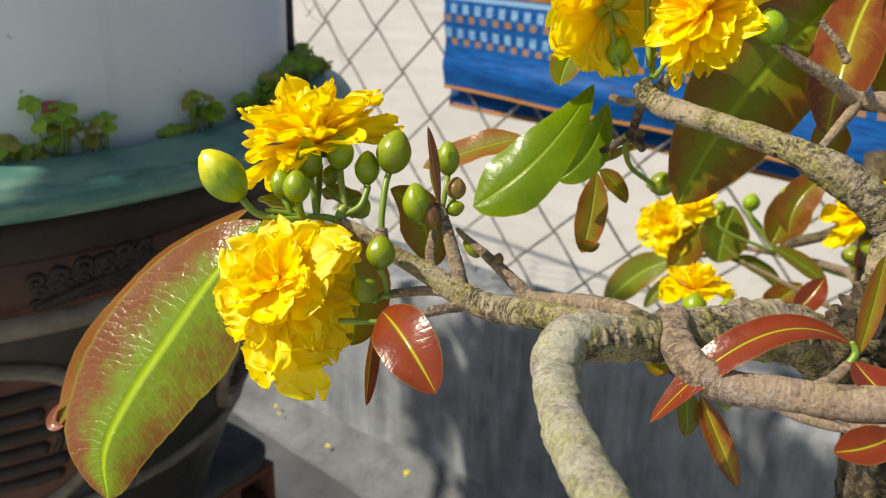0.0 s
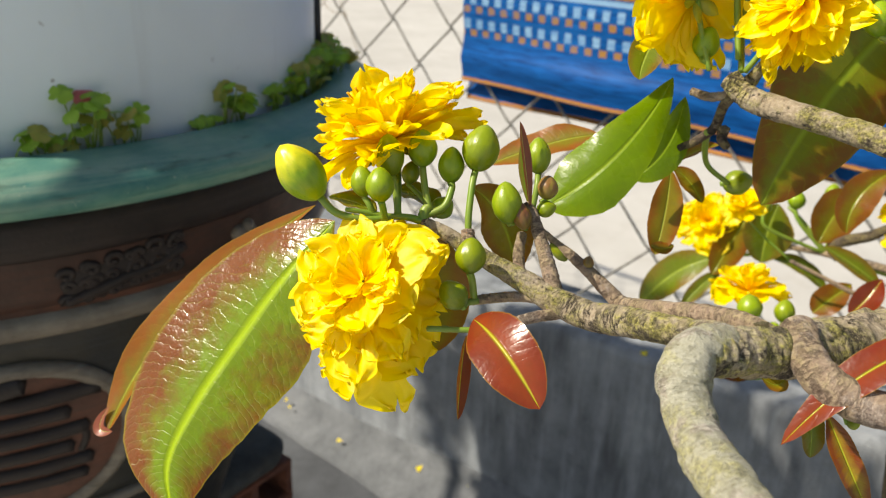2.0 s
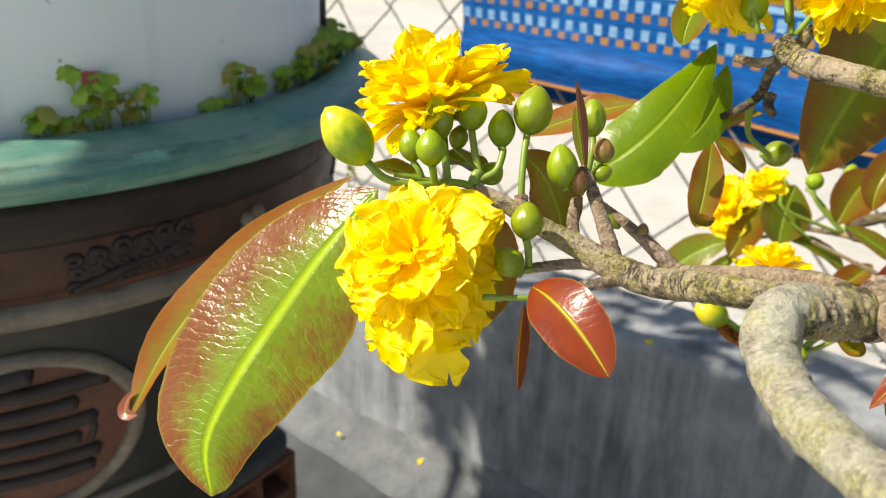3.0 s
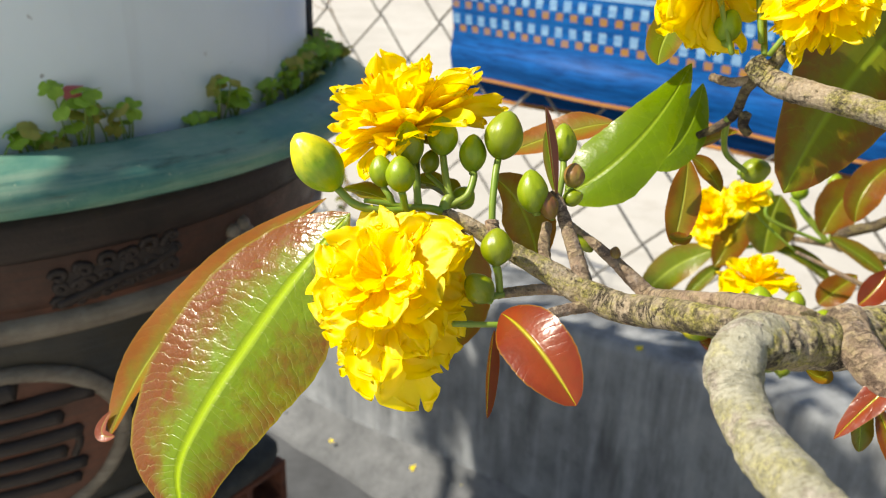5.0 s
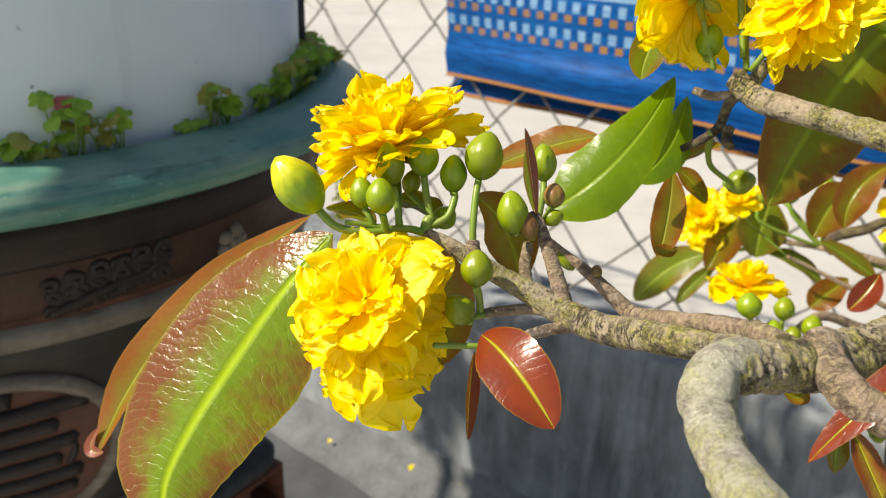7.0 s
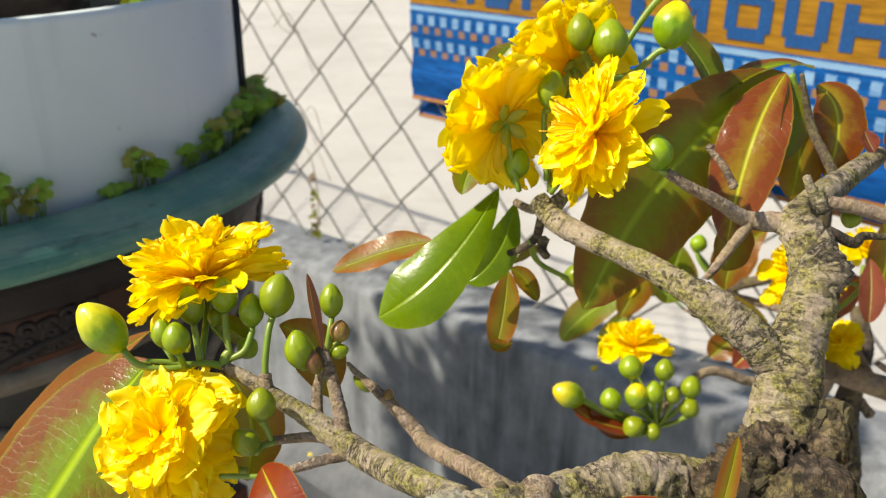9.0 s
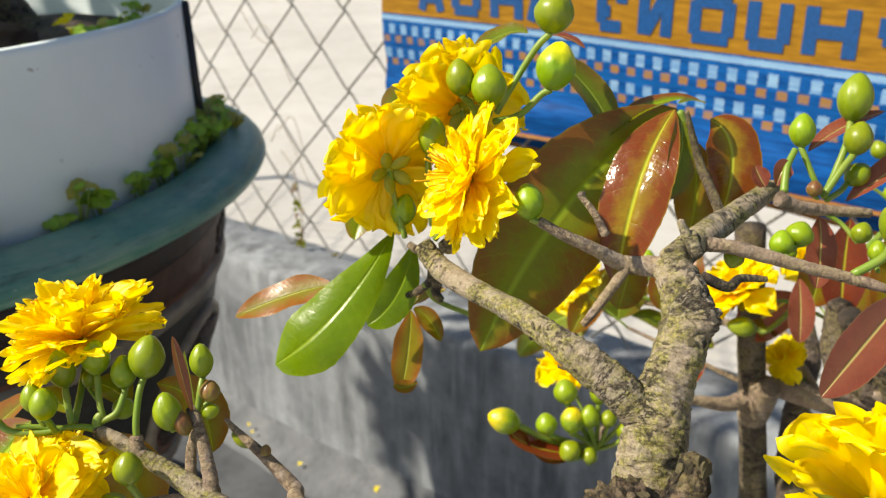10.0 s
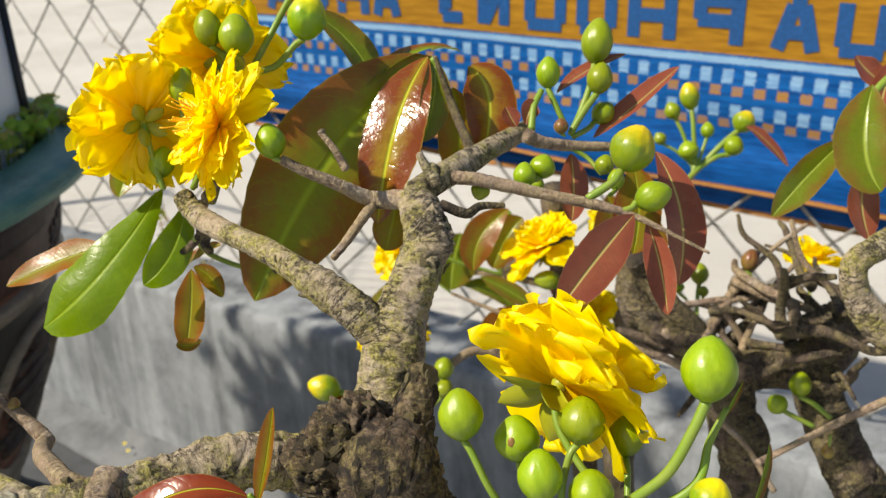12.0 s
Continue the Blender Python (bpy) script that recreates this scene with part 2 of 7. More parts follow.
def concrete(name, a, b, stain, big=3.0, fine=160.0, streaks=0.0):
    s = Shade(name)
    n = s.noise(big, 6, 0.62)
    colour = s.mix(s.grey(n, 0.36, 0.66), a, b)
    colour = s.mix(s.grey(s.noise(big * 5, 5, 0.7), 0.52, 0.72, 0, 0.55), colour, stain)
    if streaks:
        run = s.noise(1.0, 6, 0.62, squash=(34, 34, 3.2))
        colour = s.mix(s.grey(run, 0.44, 0.62, 0, streaks), colour, s.mix(s.noise(60, 5), (0.17, 0.183, 0.198), (0.36, 0.382, 0.41)))
        colour = s.mix(s.grey(s.noise(1.0, 6, 0.65, squash=(11, 11, 2.2)), 0.52, 0.68, 0, streaks), colour, (0.05, 0.052, 0.056))
    grit = s.noise(fine, 5, 0.7)
    colour = s.mix(s.grey(grit, 0.55, 0.75, 0, 0.35), colour, stain)
    s.set(Base_Color=colour, Roughness=0.9)
    s.bump(s.calc("ADD", grit, s.calc("MULTIPLY", n, 1.5)), 0.5, 0.002)
    return s.m


GROUND = concrete("pale_concrete", (0.41, 0.392, 0.368), (0.49, 0.472, 0.448), (0.35, 0.318, 0.283), 1.6, 300)
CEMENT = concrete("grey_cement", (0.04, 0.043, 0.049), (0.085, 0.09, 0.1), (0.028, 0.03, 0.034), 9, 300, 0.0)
CEMENT_LIT_FOOT = concrete("lit_foot_mortar", (0.085, 0.09, 0.098), (0.16, 0.167, 0.178), (0.06, 0.064, 0.07), 16, 420, 0.0)
CEMENT_WALL = concrete("stained_cement", (0.125, 0.135, 0.15), (0.24, 0.255, 0.276), (0.07, 0.076, 0.086), 11, 420, 0.85)


# ---- mesh helpers ----
def part(name, bm, material, parent=None, label="", matrix=None, smooth=True):
    """Links a bmesh as one mesh object; under a thing or a part it keeps its place in the world."""
    if isinstance(bm, bpy.types.Mesh):
        me = bm
    else:
        me = bpy.data.meshes.new(name)
        bm.to_mesh(me)
        bm.free()
        if smooth:
            me.shade_smooth()
        me.materials.append(material)
    ob = new(name, me)
    ob.matrix_world = matrix or Matrix()
    if parent:
        ob.parent = parent
        ob.matrix_parent_inverse = root(parent).inverted()
    if label:
        ob["label"] = label
    return ob


def root(ob):
    """Where an object stands in the world, through its parents."""
    m = ob.matrix_basis.copy()
    if ob.parent:
        m = root(ob.parent) @ ob.matrix_parent_inverse @ m
    return m


def thing(name, at, label, category, group=""):
    ob = new(name)
    ob.empty_display_size = 0.02
    ob.location = at
    ob.matrix_basis = Matrix.Translation(at)
    return tagged(ob, label, category, group)


def spline(pts, steps):
    """A smooth line through the points; every number of a point is carried along."""
    p = [np.array(q, float) for q in pts]
    p = [2 * p[0] - p[1]] + p + [2 * p[-1] - p[-2]]
    out = []
    for i in range(1, len(p) - 2):
        for k in range(steps):
            u = k / steps
            out.append(0.5 * (2 * p[i] + (p[i + 1] - p[i - 1]) * u + (2 * p[i - 1] - 5 * p[i] + 4 * p[i + 1] - p[i + 2]) * u * u
                              + (3 * p[i] - p[i - 1] - 3 * p[i + 1] + p[i + 2]) * u ** 3))
    out.append(p[-2])
    return out


def tube(pts, sides=10, steps=6, rough=0.0, rings=0.0, bm=None, grain=90.0, chunk=0.0):
    """A limb along points (x, y, z, radius): rough shifts the skin like bark, rings swells it into joints."""
    bm = bm or bmesh.new()
    uvs = bm.loops.layers.uv.verify()
    line = spline(pts, steps)
    side = None
    rows, lengths = [], []
    run, length = 0.0, 0.0
    girth = 2 * math.pi * max(q[3] for q in pts)
    for i, q in enumerate(line):
        step = float(np.linalg.norm(q[:3] - line[max(i - 1, 0)][:3]))
        run += step / max(q[3], 0.0004)
        length += step
        lengths.append(length)
        a, b = line[max(i - 1, 0)][:3], line[min(i + 1, len(line) - 1)][:3]
        d = Vector(b - a).normalized()
        if side is None:
            side = d.orthogonal().normalized()
        side = (side - d * side.dot(d)).normalized()
        up = d.cross(side)
        row = []
        for k in range(sides):
            w = 2 * math.pi * k / sides
            n = side * math.cos(w) + up * math.sin(w)
            c = Vector(q[:3])
            r = max(q[3], 0.0001)
            if rough:
                p = (c + n * r) * grain
                f = noise.noise(p * 0.4) * 0.9 + noise.noise(p * 1.3) * 0.34 + (abs(noise.noise(p * 4)) - 0.2) * 0.26 + noise.noise(p * 9) * 0.1
                f += 0.9 * max(noise.noise(p * 0.55 + Vector((7, 3, 1))) - 0.18, 0.0) * (1 + noise.noise(p * 7))
                f -= 0.38 * max(1 - abs(noise.noise(Vector((p.x, p.y, p.z * 1.8)) * 1.3 + Vector((2, 9, 4)))) / 0.12, 0.0)
                if chunk:
                    near = noise.voronoi(p * 3.6)[0]
                    f += chunk * (min(near[1] - near[0], 0.5) - 0.2)
                r *= 1 + rough * f
            if rings:
                r *= 1 + rings * (1 - 3.0 * abs(noise.noise((run * 1.7, n.x * 0.7, n.z * 0.7 + q[3] * 900))))
            row.append(bm.verts.new(c + n * r))
        rows.append(row)
    for r0, r1, l0, l1 in zip(rows, rows[1:], lengths, lengths[1:]):
        for k in range(sides):
            f = bm.faces.new((r0[k], r0[(k + 1) % sides], r1[(k + 1) % sides], r1[k]))
            for loop, (a, b) in zip(f.loops, ((k, l0), (k + 1, l0), (k + 1, l1), (k, l1))):
                loop[uvs].uv = (girth * a / sides, b)
    for row, q, way in ((rows[0], line[0], -1), (rows[-1], line[-1], 1)):
        tip = bm.verts.new(Vector(q[:3]) + (Vector(line[-1][:3] - line[-2][:3]) if way > 0 else Vector(line[0][:3] - line[1][:3])).normalized() * q[3] * 0.45)
        for k in range(sides):
            f = (row[k], row[(k + 1) % sides], tip)
            bm.faces.new(f if way > 0 else f[::-1])
    return bm


def lathe(profile, sides=64, bm=None):
    """A body of revolution about z from (radius, height) pairs, with both ends as given."""
    bm = bm or bmesh.new()
    rows = [[bm.verts.new((r * math.cos(2 * math.pi * k / sides), r * math.sin(2 * math.pi * k / sides), z)) for k in range(sides)] for r, z in profile]
    for r0, r1 in zip(rows, rows[1:]):
        for k in range(sides):
            bm.faces.new((r0[k], r0[(k + 1) % sides], r1[(k + 1) % sides], r1[k]))
    return bm


def box(x0, x1, y0, y1, z0, z1, bevel=0.0, bm=None):
    bm = bm or bmesh.new()
    made = bmesh.ops.create_cube(bm, size=1.0, matrix=Matrix.Translation(((x0 + x1) / 2, (y0 + y1) / 2, (z0 + z1) / 2)) @ Matrix.Diagonal((x1 - x0, y1 - y0, z1 - z0, 1)))
    if bevel:
        edges = list({e for v in made["verts"] for e in v.link_edges})
        bmesh.ops.bevel(bm, geom=edges, offset=bevel, segments=2, affect="EDGES")
    return bm


def blade(base, mid, tip, width, face, fold=0.35, wave=0.0, shape=0.62, curl=0.0, full=0.58, rows=30, cols=14, line=()):
    """A leaf along base-mid-tip, its upper side towards face: folded along the rib, with a waved rim and a faintly toothed margin.
    width, shape and full: how wide the blade is, where each half is widest and where it begins to narrow, one number or a pair for the two halves; line: more places that the rib passes, in place of mid."""
    bm = bmesh.new()
    uvs = bm.loops.layers.uv.new("UVMap")
    b, m, t = Vector(base), Vector(mid), Vector(tip)
    ctrl = 2 * m - (b + t) / 2
    face = Vector(face).normalized()
    if len(line):
        rib = [Vector(q) for q in spline([base, *line, tip], 12)]
    fulls = full if isinstance(full, tuple) else (full, full)
    shapes = shape if isinstance(shape, tuple) else (shape, shape)
    widths = width if isinstance(width, tuple) else (width, width)
    grid = []
    for i in range(rows + 1):
        s = i / rows
        c = b * (1 - s) ** 2 + ctrl * 2 * s * (1 - s) + t * s * s
        d = ((ctrl - b) * (1 - s) + (t - ctrl) * s).normalized()
        if len(line):
            at = s * (len(rib) - 1)
            k = min(int(at), len(rib) - 2)
            c = rib[k].lerp(rib[k + 1], at - k)
        across = d.cross(face).normalized()
        up = across.cross(d).normalized()
        row = []
        for k in range(cols + 1):
            u = 2 * k / cols - 1
            part_full = fulls[u > 0]
            half = widths[u > 0] / 2 * math.sin(math.pi / 2 * min(s / (shapes[u > 0] * 0.72), 1.0)) ** 0.8 * max(math.cos(math.pi / 2 * max((s - part_full) / (1 - part_full), 0.0)), 0.0) ** 0.62 + widths[0] * 0.006
            half *= 1 + 0.012 * math.sin(s * 110 + 2 * (u > 0)) + 0.02 * noise.noise((s * 9, (u > 0) * 5.0, b.x * 300))
            lift = fold * abs(u) * half - curl * u * u * half + wave * half * u * u * math.sin(s * 13 + 1.3 * (u > 0) + b.x * 400)
            row.append((bm.verts.new(c + across * u * half * math.cos(fold * 0.6) + up * lift), (k / cols, s)))
        grid.append(row)
    for r0, r1 in zip(grid, grid[1:]):
        for k in range(cols):
            quad = (r0[k], r0[k + 1], r1[k + 1], r1[k])
            f = bm.faces.new([v for v, _ in quad])
            for loop, (_, uv) in zip(f.loops, quad):
                loop[uvs].uv = uv
    return bm


def towards(z_way, spin=0.0, at=(0, 0, 0), scale=(1, 1, 1)):
    q = Vector(z_way).normalized().to_track_quat("Z", "Y")
    return Matrix.Translation(at) @ q.to_matrix().to_4x4() @ pose(0, 0, 0, 0, 0, spin) @ Matrix.Diagonal((*scale, 1))


# ---- petals, sepals and buds that the flowers share ----
def petal_mesh(seed, n=18):
    """A soft rounded petal of length 1 along y, hollow towards z, with a crimped, notched rim."""
    rnd = random.Random(seed)
    bm = bmesh.new()
    uvs = bm.loops.layers.uv.new("UVMap")
    grid = []
    p0, p1, p2 = rnd.random() * 9, rnd.random() * 9, rnd.random() * 9
    lean, back, notch = rnd.uniform(-0.14, 0.14), rnd.uniform(0.2, 0.75), rnd.uniform(0.02, 0.14)
    for i in range(n + 1):
        s = math.sin(math.pi / 2 * i / n) * 0.985 + 0.015 * i / n
        grow = 0.06 + 0.35 * min(s / 0.7, 1.0) ** 1.25
        half = grow * max(1 - (max(s - 0.68, 0) / 0.323) ** 2.6, 0.0) ** 0.42
        row = []
        for k in range(n + 1):
            u = 2 * k / n - 1
            edge = max(abs(u) ** 3 * min(s * 1.6, 1), max(s - 0.6, 0) / 0.4 * 0.9)
            y = s * (1 + 0.03 * math.sin(u * 4 + p0)) + 0.05 * edge * math.sin(u * 8 + p0 * 2) + 0.028 * edge * math.sin(u * 21 + p1)
            y -= notch * max(s - 0.7, 0) / 0.3 * math.exp(-((u - 0.2 * math.sin(p2)) / 0.22) ** 2)
            z = 0.26 * u * u * half + 0.2 * s * s - back * max(s - 0.42, 0) ** 1.5
            z += edge * (0.05 * math.sin(u * 5 + s * 4 + p0 * 3) + 0.024 * math.sin(u * 13 - s * 7 + p1) + 0.009 * math.sin(u * 27 + s * 9 + p2))
            z += 0.03 * s * math.sin(u * 8 + p1) * math.sin(s * 5 + p2) + 0.02 * math.sin(s * 7 + u * 3 + p1) * s
            x = u * half * (1 + 0.06 * math.sin(s * 14 + p0 + u) * s + 0.05 * edge * math.sin(s * 31 + p1)) + lean * s * s
            row.append((bm.verts.new((x, y, z)), (k / n, s)))
        grid.append(row)
    for r0, r1 in zip(grid, grid[1:]):
        for k in range(n):
            quad = (r0[k], r0[k + 1], r1[k + 1], r1[k])
            f = bm.faces.new([v for v, _ in quad])
            for loop, (_, uv) in zip(f.loops, quad):
                loop[uvs].uv = uv
    me = bpy.data.meshes.new("petal")
    bm.to_mesh(me)
    bm.free()
    me.shade_smooth()
    me.materials.append(PETAL)
    return me


PETALS = [petal_mesh(k) for k in range(14)]


def sepal_mesh():
    bm = blade((0, 0, 0), (0, 0.5, -0.1), (0, 1, 0.02), 0.5, (0, 0, 1), fold=0.0, curl=-0.4, shape=0.8, rows=8, cols=6)
    me = bpy.data.meshes.new("sepal")
    bm.to_mesh(me)
    bm.free()
    me.shade_smooth()
    me.materials.append(SEPAL)
    return me


SEPAL_MESH = sepal_mesh()


def bud_mesh(material, seams=5, point=0.16):
    """An egg-shaped bud of height and width 1 on its stalk end, with overlapping sepal seams."""
    bm = bmesh.new()
    sides, rows = 40, 20
    rings = []
    for i in range(rows + 1):
        s = i / rows
        r = 0.5 * math.sin(math.pi * (0.03 + 0.955 * s) ** 0.93) ** 0.62 if s < 1 else 0.02
        r *= 1 - point * max(s - 0.55, 0)
        ring = []
        for k in range(sides):
            w = 2 * math.pi * k / sides
            f = (w * seams / (2 * math.pi) + s * 0.5) % 1.0
            groove = -(0.03 if seams < 5 else 0.045) * math.exp(-(min(f, 1 - f) / 0.05) ** 2) * math.sin(math.pi * min(s * 1.05, 1)) + 0.012 * f
            ring.append(bm.verts.new(((r + groove * (r > 0.05)) * math.cos(w), (r + groove * (r > 0.05)) * math.sin(w), s)))
        rings.append(ring)
    for r0, r1 in zip(rings, rings[1:]):
        for k in range(sides):
            bm.faces.new((r0[k], r0[(k + 1) % sides], r1[(k + 1) % sides], r1[k]))
    bm.faces.new(rings[0][::-1])
    bm.faces.new(rings[-1])
    me = bpy.data.meshes.new("bud")
    bm.to_mesh(me)
    bm.free()
    me.shade_smooth()
    me.materials.append(material)
    return me


BUD_MESH = {"green": bud_mesh(BUD, 3), "yellow": bud_mesh(BUD_YELLOW), "brown": bud_mesh(BUD_BROWN)}
LEAF_KIND = {"bronze": (LEAF_BRONZE, "glossy leaf, yellow-green along the rib, bronze-red at the rim"),
             "green": (LEAF_GREEN, "fresh green glossy leaf"),
             "brown": (LEAF_BROWN, "glossy brown-red leaf with a green rib"),
             "red": (LEAF_RED, "glossy dark red young leaf with a yellow rib"),
             "pink": (LEAF_PINK, "dull pinkish-red young leaf with a pale rib"),
             "broad": (LEAF_BROAD, "broad leaf, olive-green along the rib and red-brown at the rim"),
             "gloss": (LEAF_GLOSS, "very glossy bronze-red leaf with a broad yellow-green rib"),
             "rust": (LEAF_RUST, "rusty orange-green old leaf"),
             "olive": (LEAF_OLIVE, "olive-green leaf with a rusty rim")}
BARKS = {"bark": BARK, "pale": BARK_PALE, "twig": BARK_TWIG, "dark": BARK_DARK, "crust": BARK_CRUST, "stalk": STALK}


def limb(tree, name, pts, bark="bark", rough=0.18, rings=0.0, chunk=0.0):
    big = max(p[3] for p in pts)
    sides, steps = (84, 40) if big > 0.0055 else (40, 20) if big > 0.003 else (20, 12)
    return part(name, tube(pts, sides, steps, rough, rings, chunk=chunk), BARKS[bark], tree)


def flake_mesh(seed, material):
    """A loose plate of bark about 1 across: ragged outline, thick, one rim curled up from the limb."""
    rnd = random.Random(seed)
    bm = bmesh.new()
    n = 9
    curl, long = rnd.uniform(0.15, 0.5), rnd.uniform(0.55, 0.85)
    rim = []
    for k in range(n):
        w = 6.283 * k / n
        r = rnd.uniform(0.32, 0.6)
        x, y = r * math.cos(w), r * math.sin(w) * long
        rim.append((x, y, 0.6 * curl * max(x, 0.0) ** 1.5 + rnd.uniform(-0.03, 0.03)))
    top = [bm.verts.new((x, y, z + 0.03)) for x, y, z in rim]
    low = [bm.verts.new((x * 0.86, y * 0.86, z - 0.16)) for x, y, z in rim]
    peak = bm.verts.new((0.03, 0.02, 0.06))
    for k in range(n):
        j = (k + 1) % n
        bm.faces.new((top[k], top[j], peak))
        bm.faces.new((low[k], low[j], top[j], top[k]))
    bm.faces.new(low[::-1])
    me = bpy.data.meshes.new("bark_flake")
    bm.to_mesh(me)
    bm.free()
    me.materials.append(material)
    return me


FLAKES = [flake_mesh(k, BARK_CRUST if k < 5 else BARK_FLAKE) for k in range(9)]


def flakes(branch, pts, count, seed, size, spots, dark=0.6):
    """Scales of loose bark on a limb, thick about a few spots along its length (0 to 1) and thin between them."""
    rnd = random.Random(seed)
    line = spline(pts, 20)
    for _ in range(count):
        f = min(max(rnd.gauss(rnd.choice(spots), 0.035), 0.02), 0.98) if rnd.random() < 0.8 else rnd.uniform(0.03, 0.97)
        i = min(int(f * (len(line) - 1)), len(line) - 2)
        d = Vector(line[i + 1][:3] - line[i][:3]).normalized()
        n = Vector((rnd.gauss(0, 1), rnd.gauss(0, 1), rnd.gauss(0, 1)))
        n = (n - d * n.dot(d)).normalized()
        wide = size * rnd.uniform(0.5, 1.5)
        m = towards((n + d * rnd.uniform(-0.3, 0.3)).normalized(), rnd.uniform(0, 360), Vector(line[i][:3]) + n * line[i][3] * rnd.uniform(0.95, 1.03), (wide, wide * rnd.uniform(0.6, 1.0), wide * rnd.uniform(0.7, 1.3)))
        part("bark_flake", FLAKES[rnd.randrange(5) if rnd.random() < dark else rnd.randrange(5, 9)], None, branch, "", m)


def leaf(tree, kind, base, mid, tip, width, face, fold=0.3, wave=0.06, shape=0.75, curl=0.0, full=0.58, line=()):
    m, label = LEAF_KIND[kind]
    return part("leaf", blade(base, mid, tip, width, face, fold, wave, shape, curl, full, line=line), m, tree, label)


def bud(tree, at, way, width, height, kind="green", stalk=(), thick=0.0007, seed=0):
    """A bud whose stalk end stands at at and which points along way; stalk runs on from there."""
    ob = part("bud", BUD_MESH[kind], None, tree, {"yellow": "green bud opening yellow at its tip", "brown": "small brownish bud"}.get(kind, ""),
              towards(way, seed * 47 % 360, at, (width, width, height)))
    if len(stalk):
        part("stalk", tube([(*p, thick) for p in [at, *stalk]], 8, 6, 0.05), STALK, ob)
    return ob


def flower(tree, at, axis, size, seed, count=34, open_to=105.0, start=12.0, sepals=True, stalk=(), drop=0.0, inner=0.55, broad=1.0, stamens=0, sepal=0.5, cup=1.0, label="full double yellow blossom with ruffled petals"):
    """A double blossom: petals in a golden spiral from its heart to its reflexed rim."""
    rnd = random.Random(seed)
    head = part("flower", tube([(0, 0, -size * 0.12, size * 0.05), (0, 0, -size * 0.04, size * 0.1), (0, 0, 0.02 * size, size * 0.06)], 12, 4), SEPAL, tree, label, towards(axis, 0, at))
    home = towards(axis, 0, at)
    for i in range(count):
        f = (i + 0.5) / count
        polar = start + (open_to - start) * f ** 0.66 + rnd.uniform(-11, 11)
        turn = i * 137.5 + rnd.uniform(-14, 14)
        long = size * (inner + (1.05 - inner) * f ** 0.6) * rnd.uniform(0.8, 1.14)
        wide = long * rnd.uniform(0.8, 1.2) * broad
        m = home @ pose(0, 0, 0, 0, 0, turn) @ pose(0, 0, 0, 90 - polar, rnd.uniform(-17, 17), 0) @ Matrix.Translation((0, size * 0.03, 0)) @ Matrix.Diagonal((wide, long, long * cup * rnd.uniform(0.6, 1.3), 1))
        if drop:
            m = Matrix.Translation((0, 0, -drop * size * max(f - 0.45, 0) * max(0.0, -(m.to_3x3() @ Vector((0, 1, 0))).normalized().z))) @ m
        part("petal", PETALS[rnd.randrange(14)], None, head, "", m)
    if sepals:
        for k in range(5):
            part("sepal", SEPAL_MESH, None, head, "", home @ pose(0, 0, -size * 0.06, 0, 0, k * 72 + seed * 31) @ pose(0, 0, 0, -32 + rnd.uniform(-10, 10), 0, 0) @ Matrix.Diagonal((size * sepal,) * 3 + (1,)))
    if stamens:
        bm = bmesh.new()
        for k in range(stamens):
            w, q = rnd.uniform(0, 6.283), rnd.uniform(0.05, 0.5)
            d = home.to_3x3() @ Vector((math.sin(q) * math.cos(w), math.sin(q) * math.sin(w), math.cos(q)))
            b = home @ Vector((0, 0, size * 0.05))
            e = b + d * size * rnd.uniform(0.6, 0.8)
            tube([(*b, size * 0.006), (*((b + e) / 2 + Vector((0, 0, size * 0.03))), size * 0.007), (*(b + (e - b) * 0.85), size * 0.009), (*e, size * 0.016)], 5, 3, bm=bm)
        part("stamen_tuft", bm, STAMEN, head, "short orange stamens")
    if len(stalk):
        part("stalk", tube([(*p, size * 0.045) for p in [Vector(at) - Vector(axis).normalized() * size * 0.1, *map(Vector, stalk)]], 8, 6), STALK, head)
    return head



# ---- the ground, the low wall and the fence ----
WALL_FACE, FENCE, WALL_TOP = 0.755, 0.85, 0.335


def wall_top(x):
    """The wall's top rises a little towards the near end."""
    return WALL_TOP + 0.045 * (x + 0.9)


def sheet(x0, x1, y0, y1, nx, ny, height):
    bm = bmesh.new()
    vs = [[bm.verts.new((x0 + (x1 - x0) * i / nx, y0 + (y1 - y0) * j / ny, height(x0 + (x1 - x0) * i / nx, y0 + (y1 - y0) * j / ny))) for i in range(nx + 1)] for j in range(ny + 1)]
    for j in range(ny):
        for i in range(nx):
            bm.faces.new((vs[j][i], vs[j][i + 1], vs[j + 1][i + 1], vs[j + 1][i]))
    return bm


tagged(part("ground", sheet(-400, 400, -400, 400, 8, 8, lambda x, y: 0.0), GROUND), "pale sunlit concrete yard reaching far off", "ground", kind="structure")
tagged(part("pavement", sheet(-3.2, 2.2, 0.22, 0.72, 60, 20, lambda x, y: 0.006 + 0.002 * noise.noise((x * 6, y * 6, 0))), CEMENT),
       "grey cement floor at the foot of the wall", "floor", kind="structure")


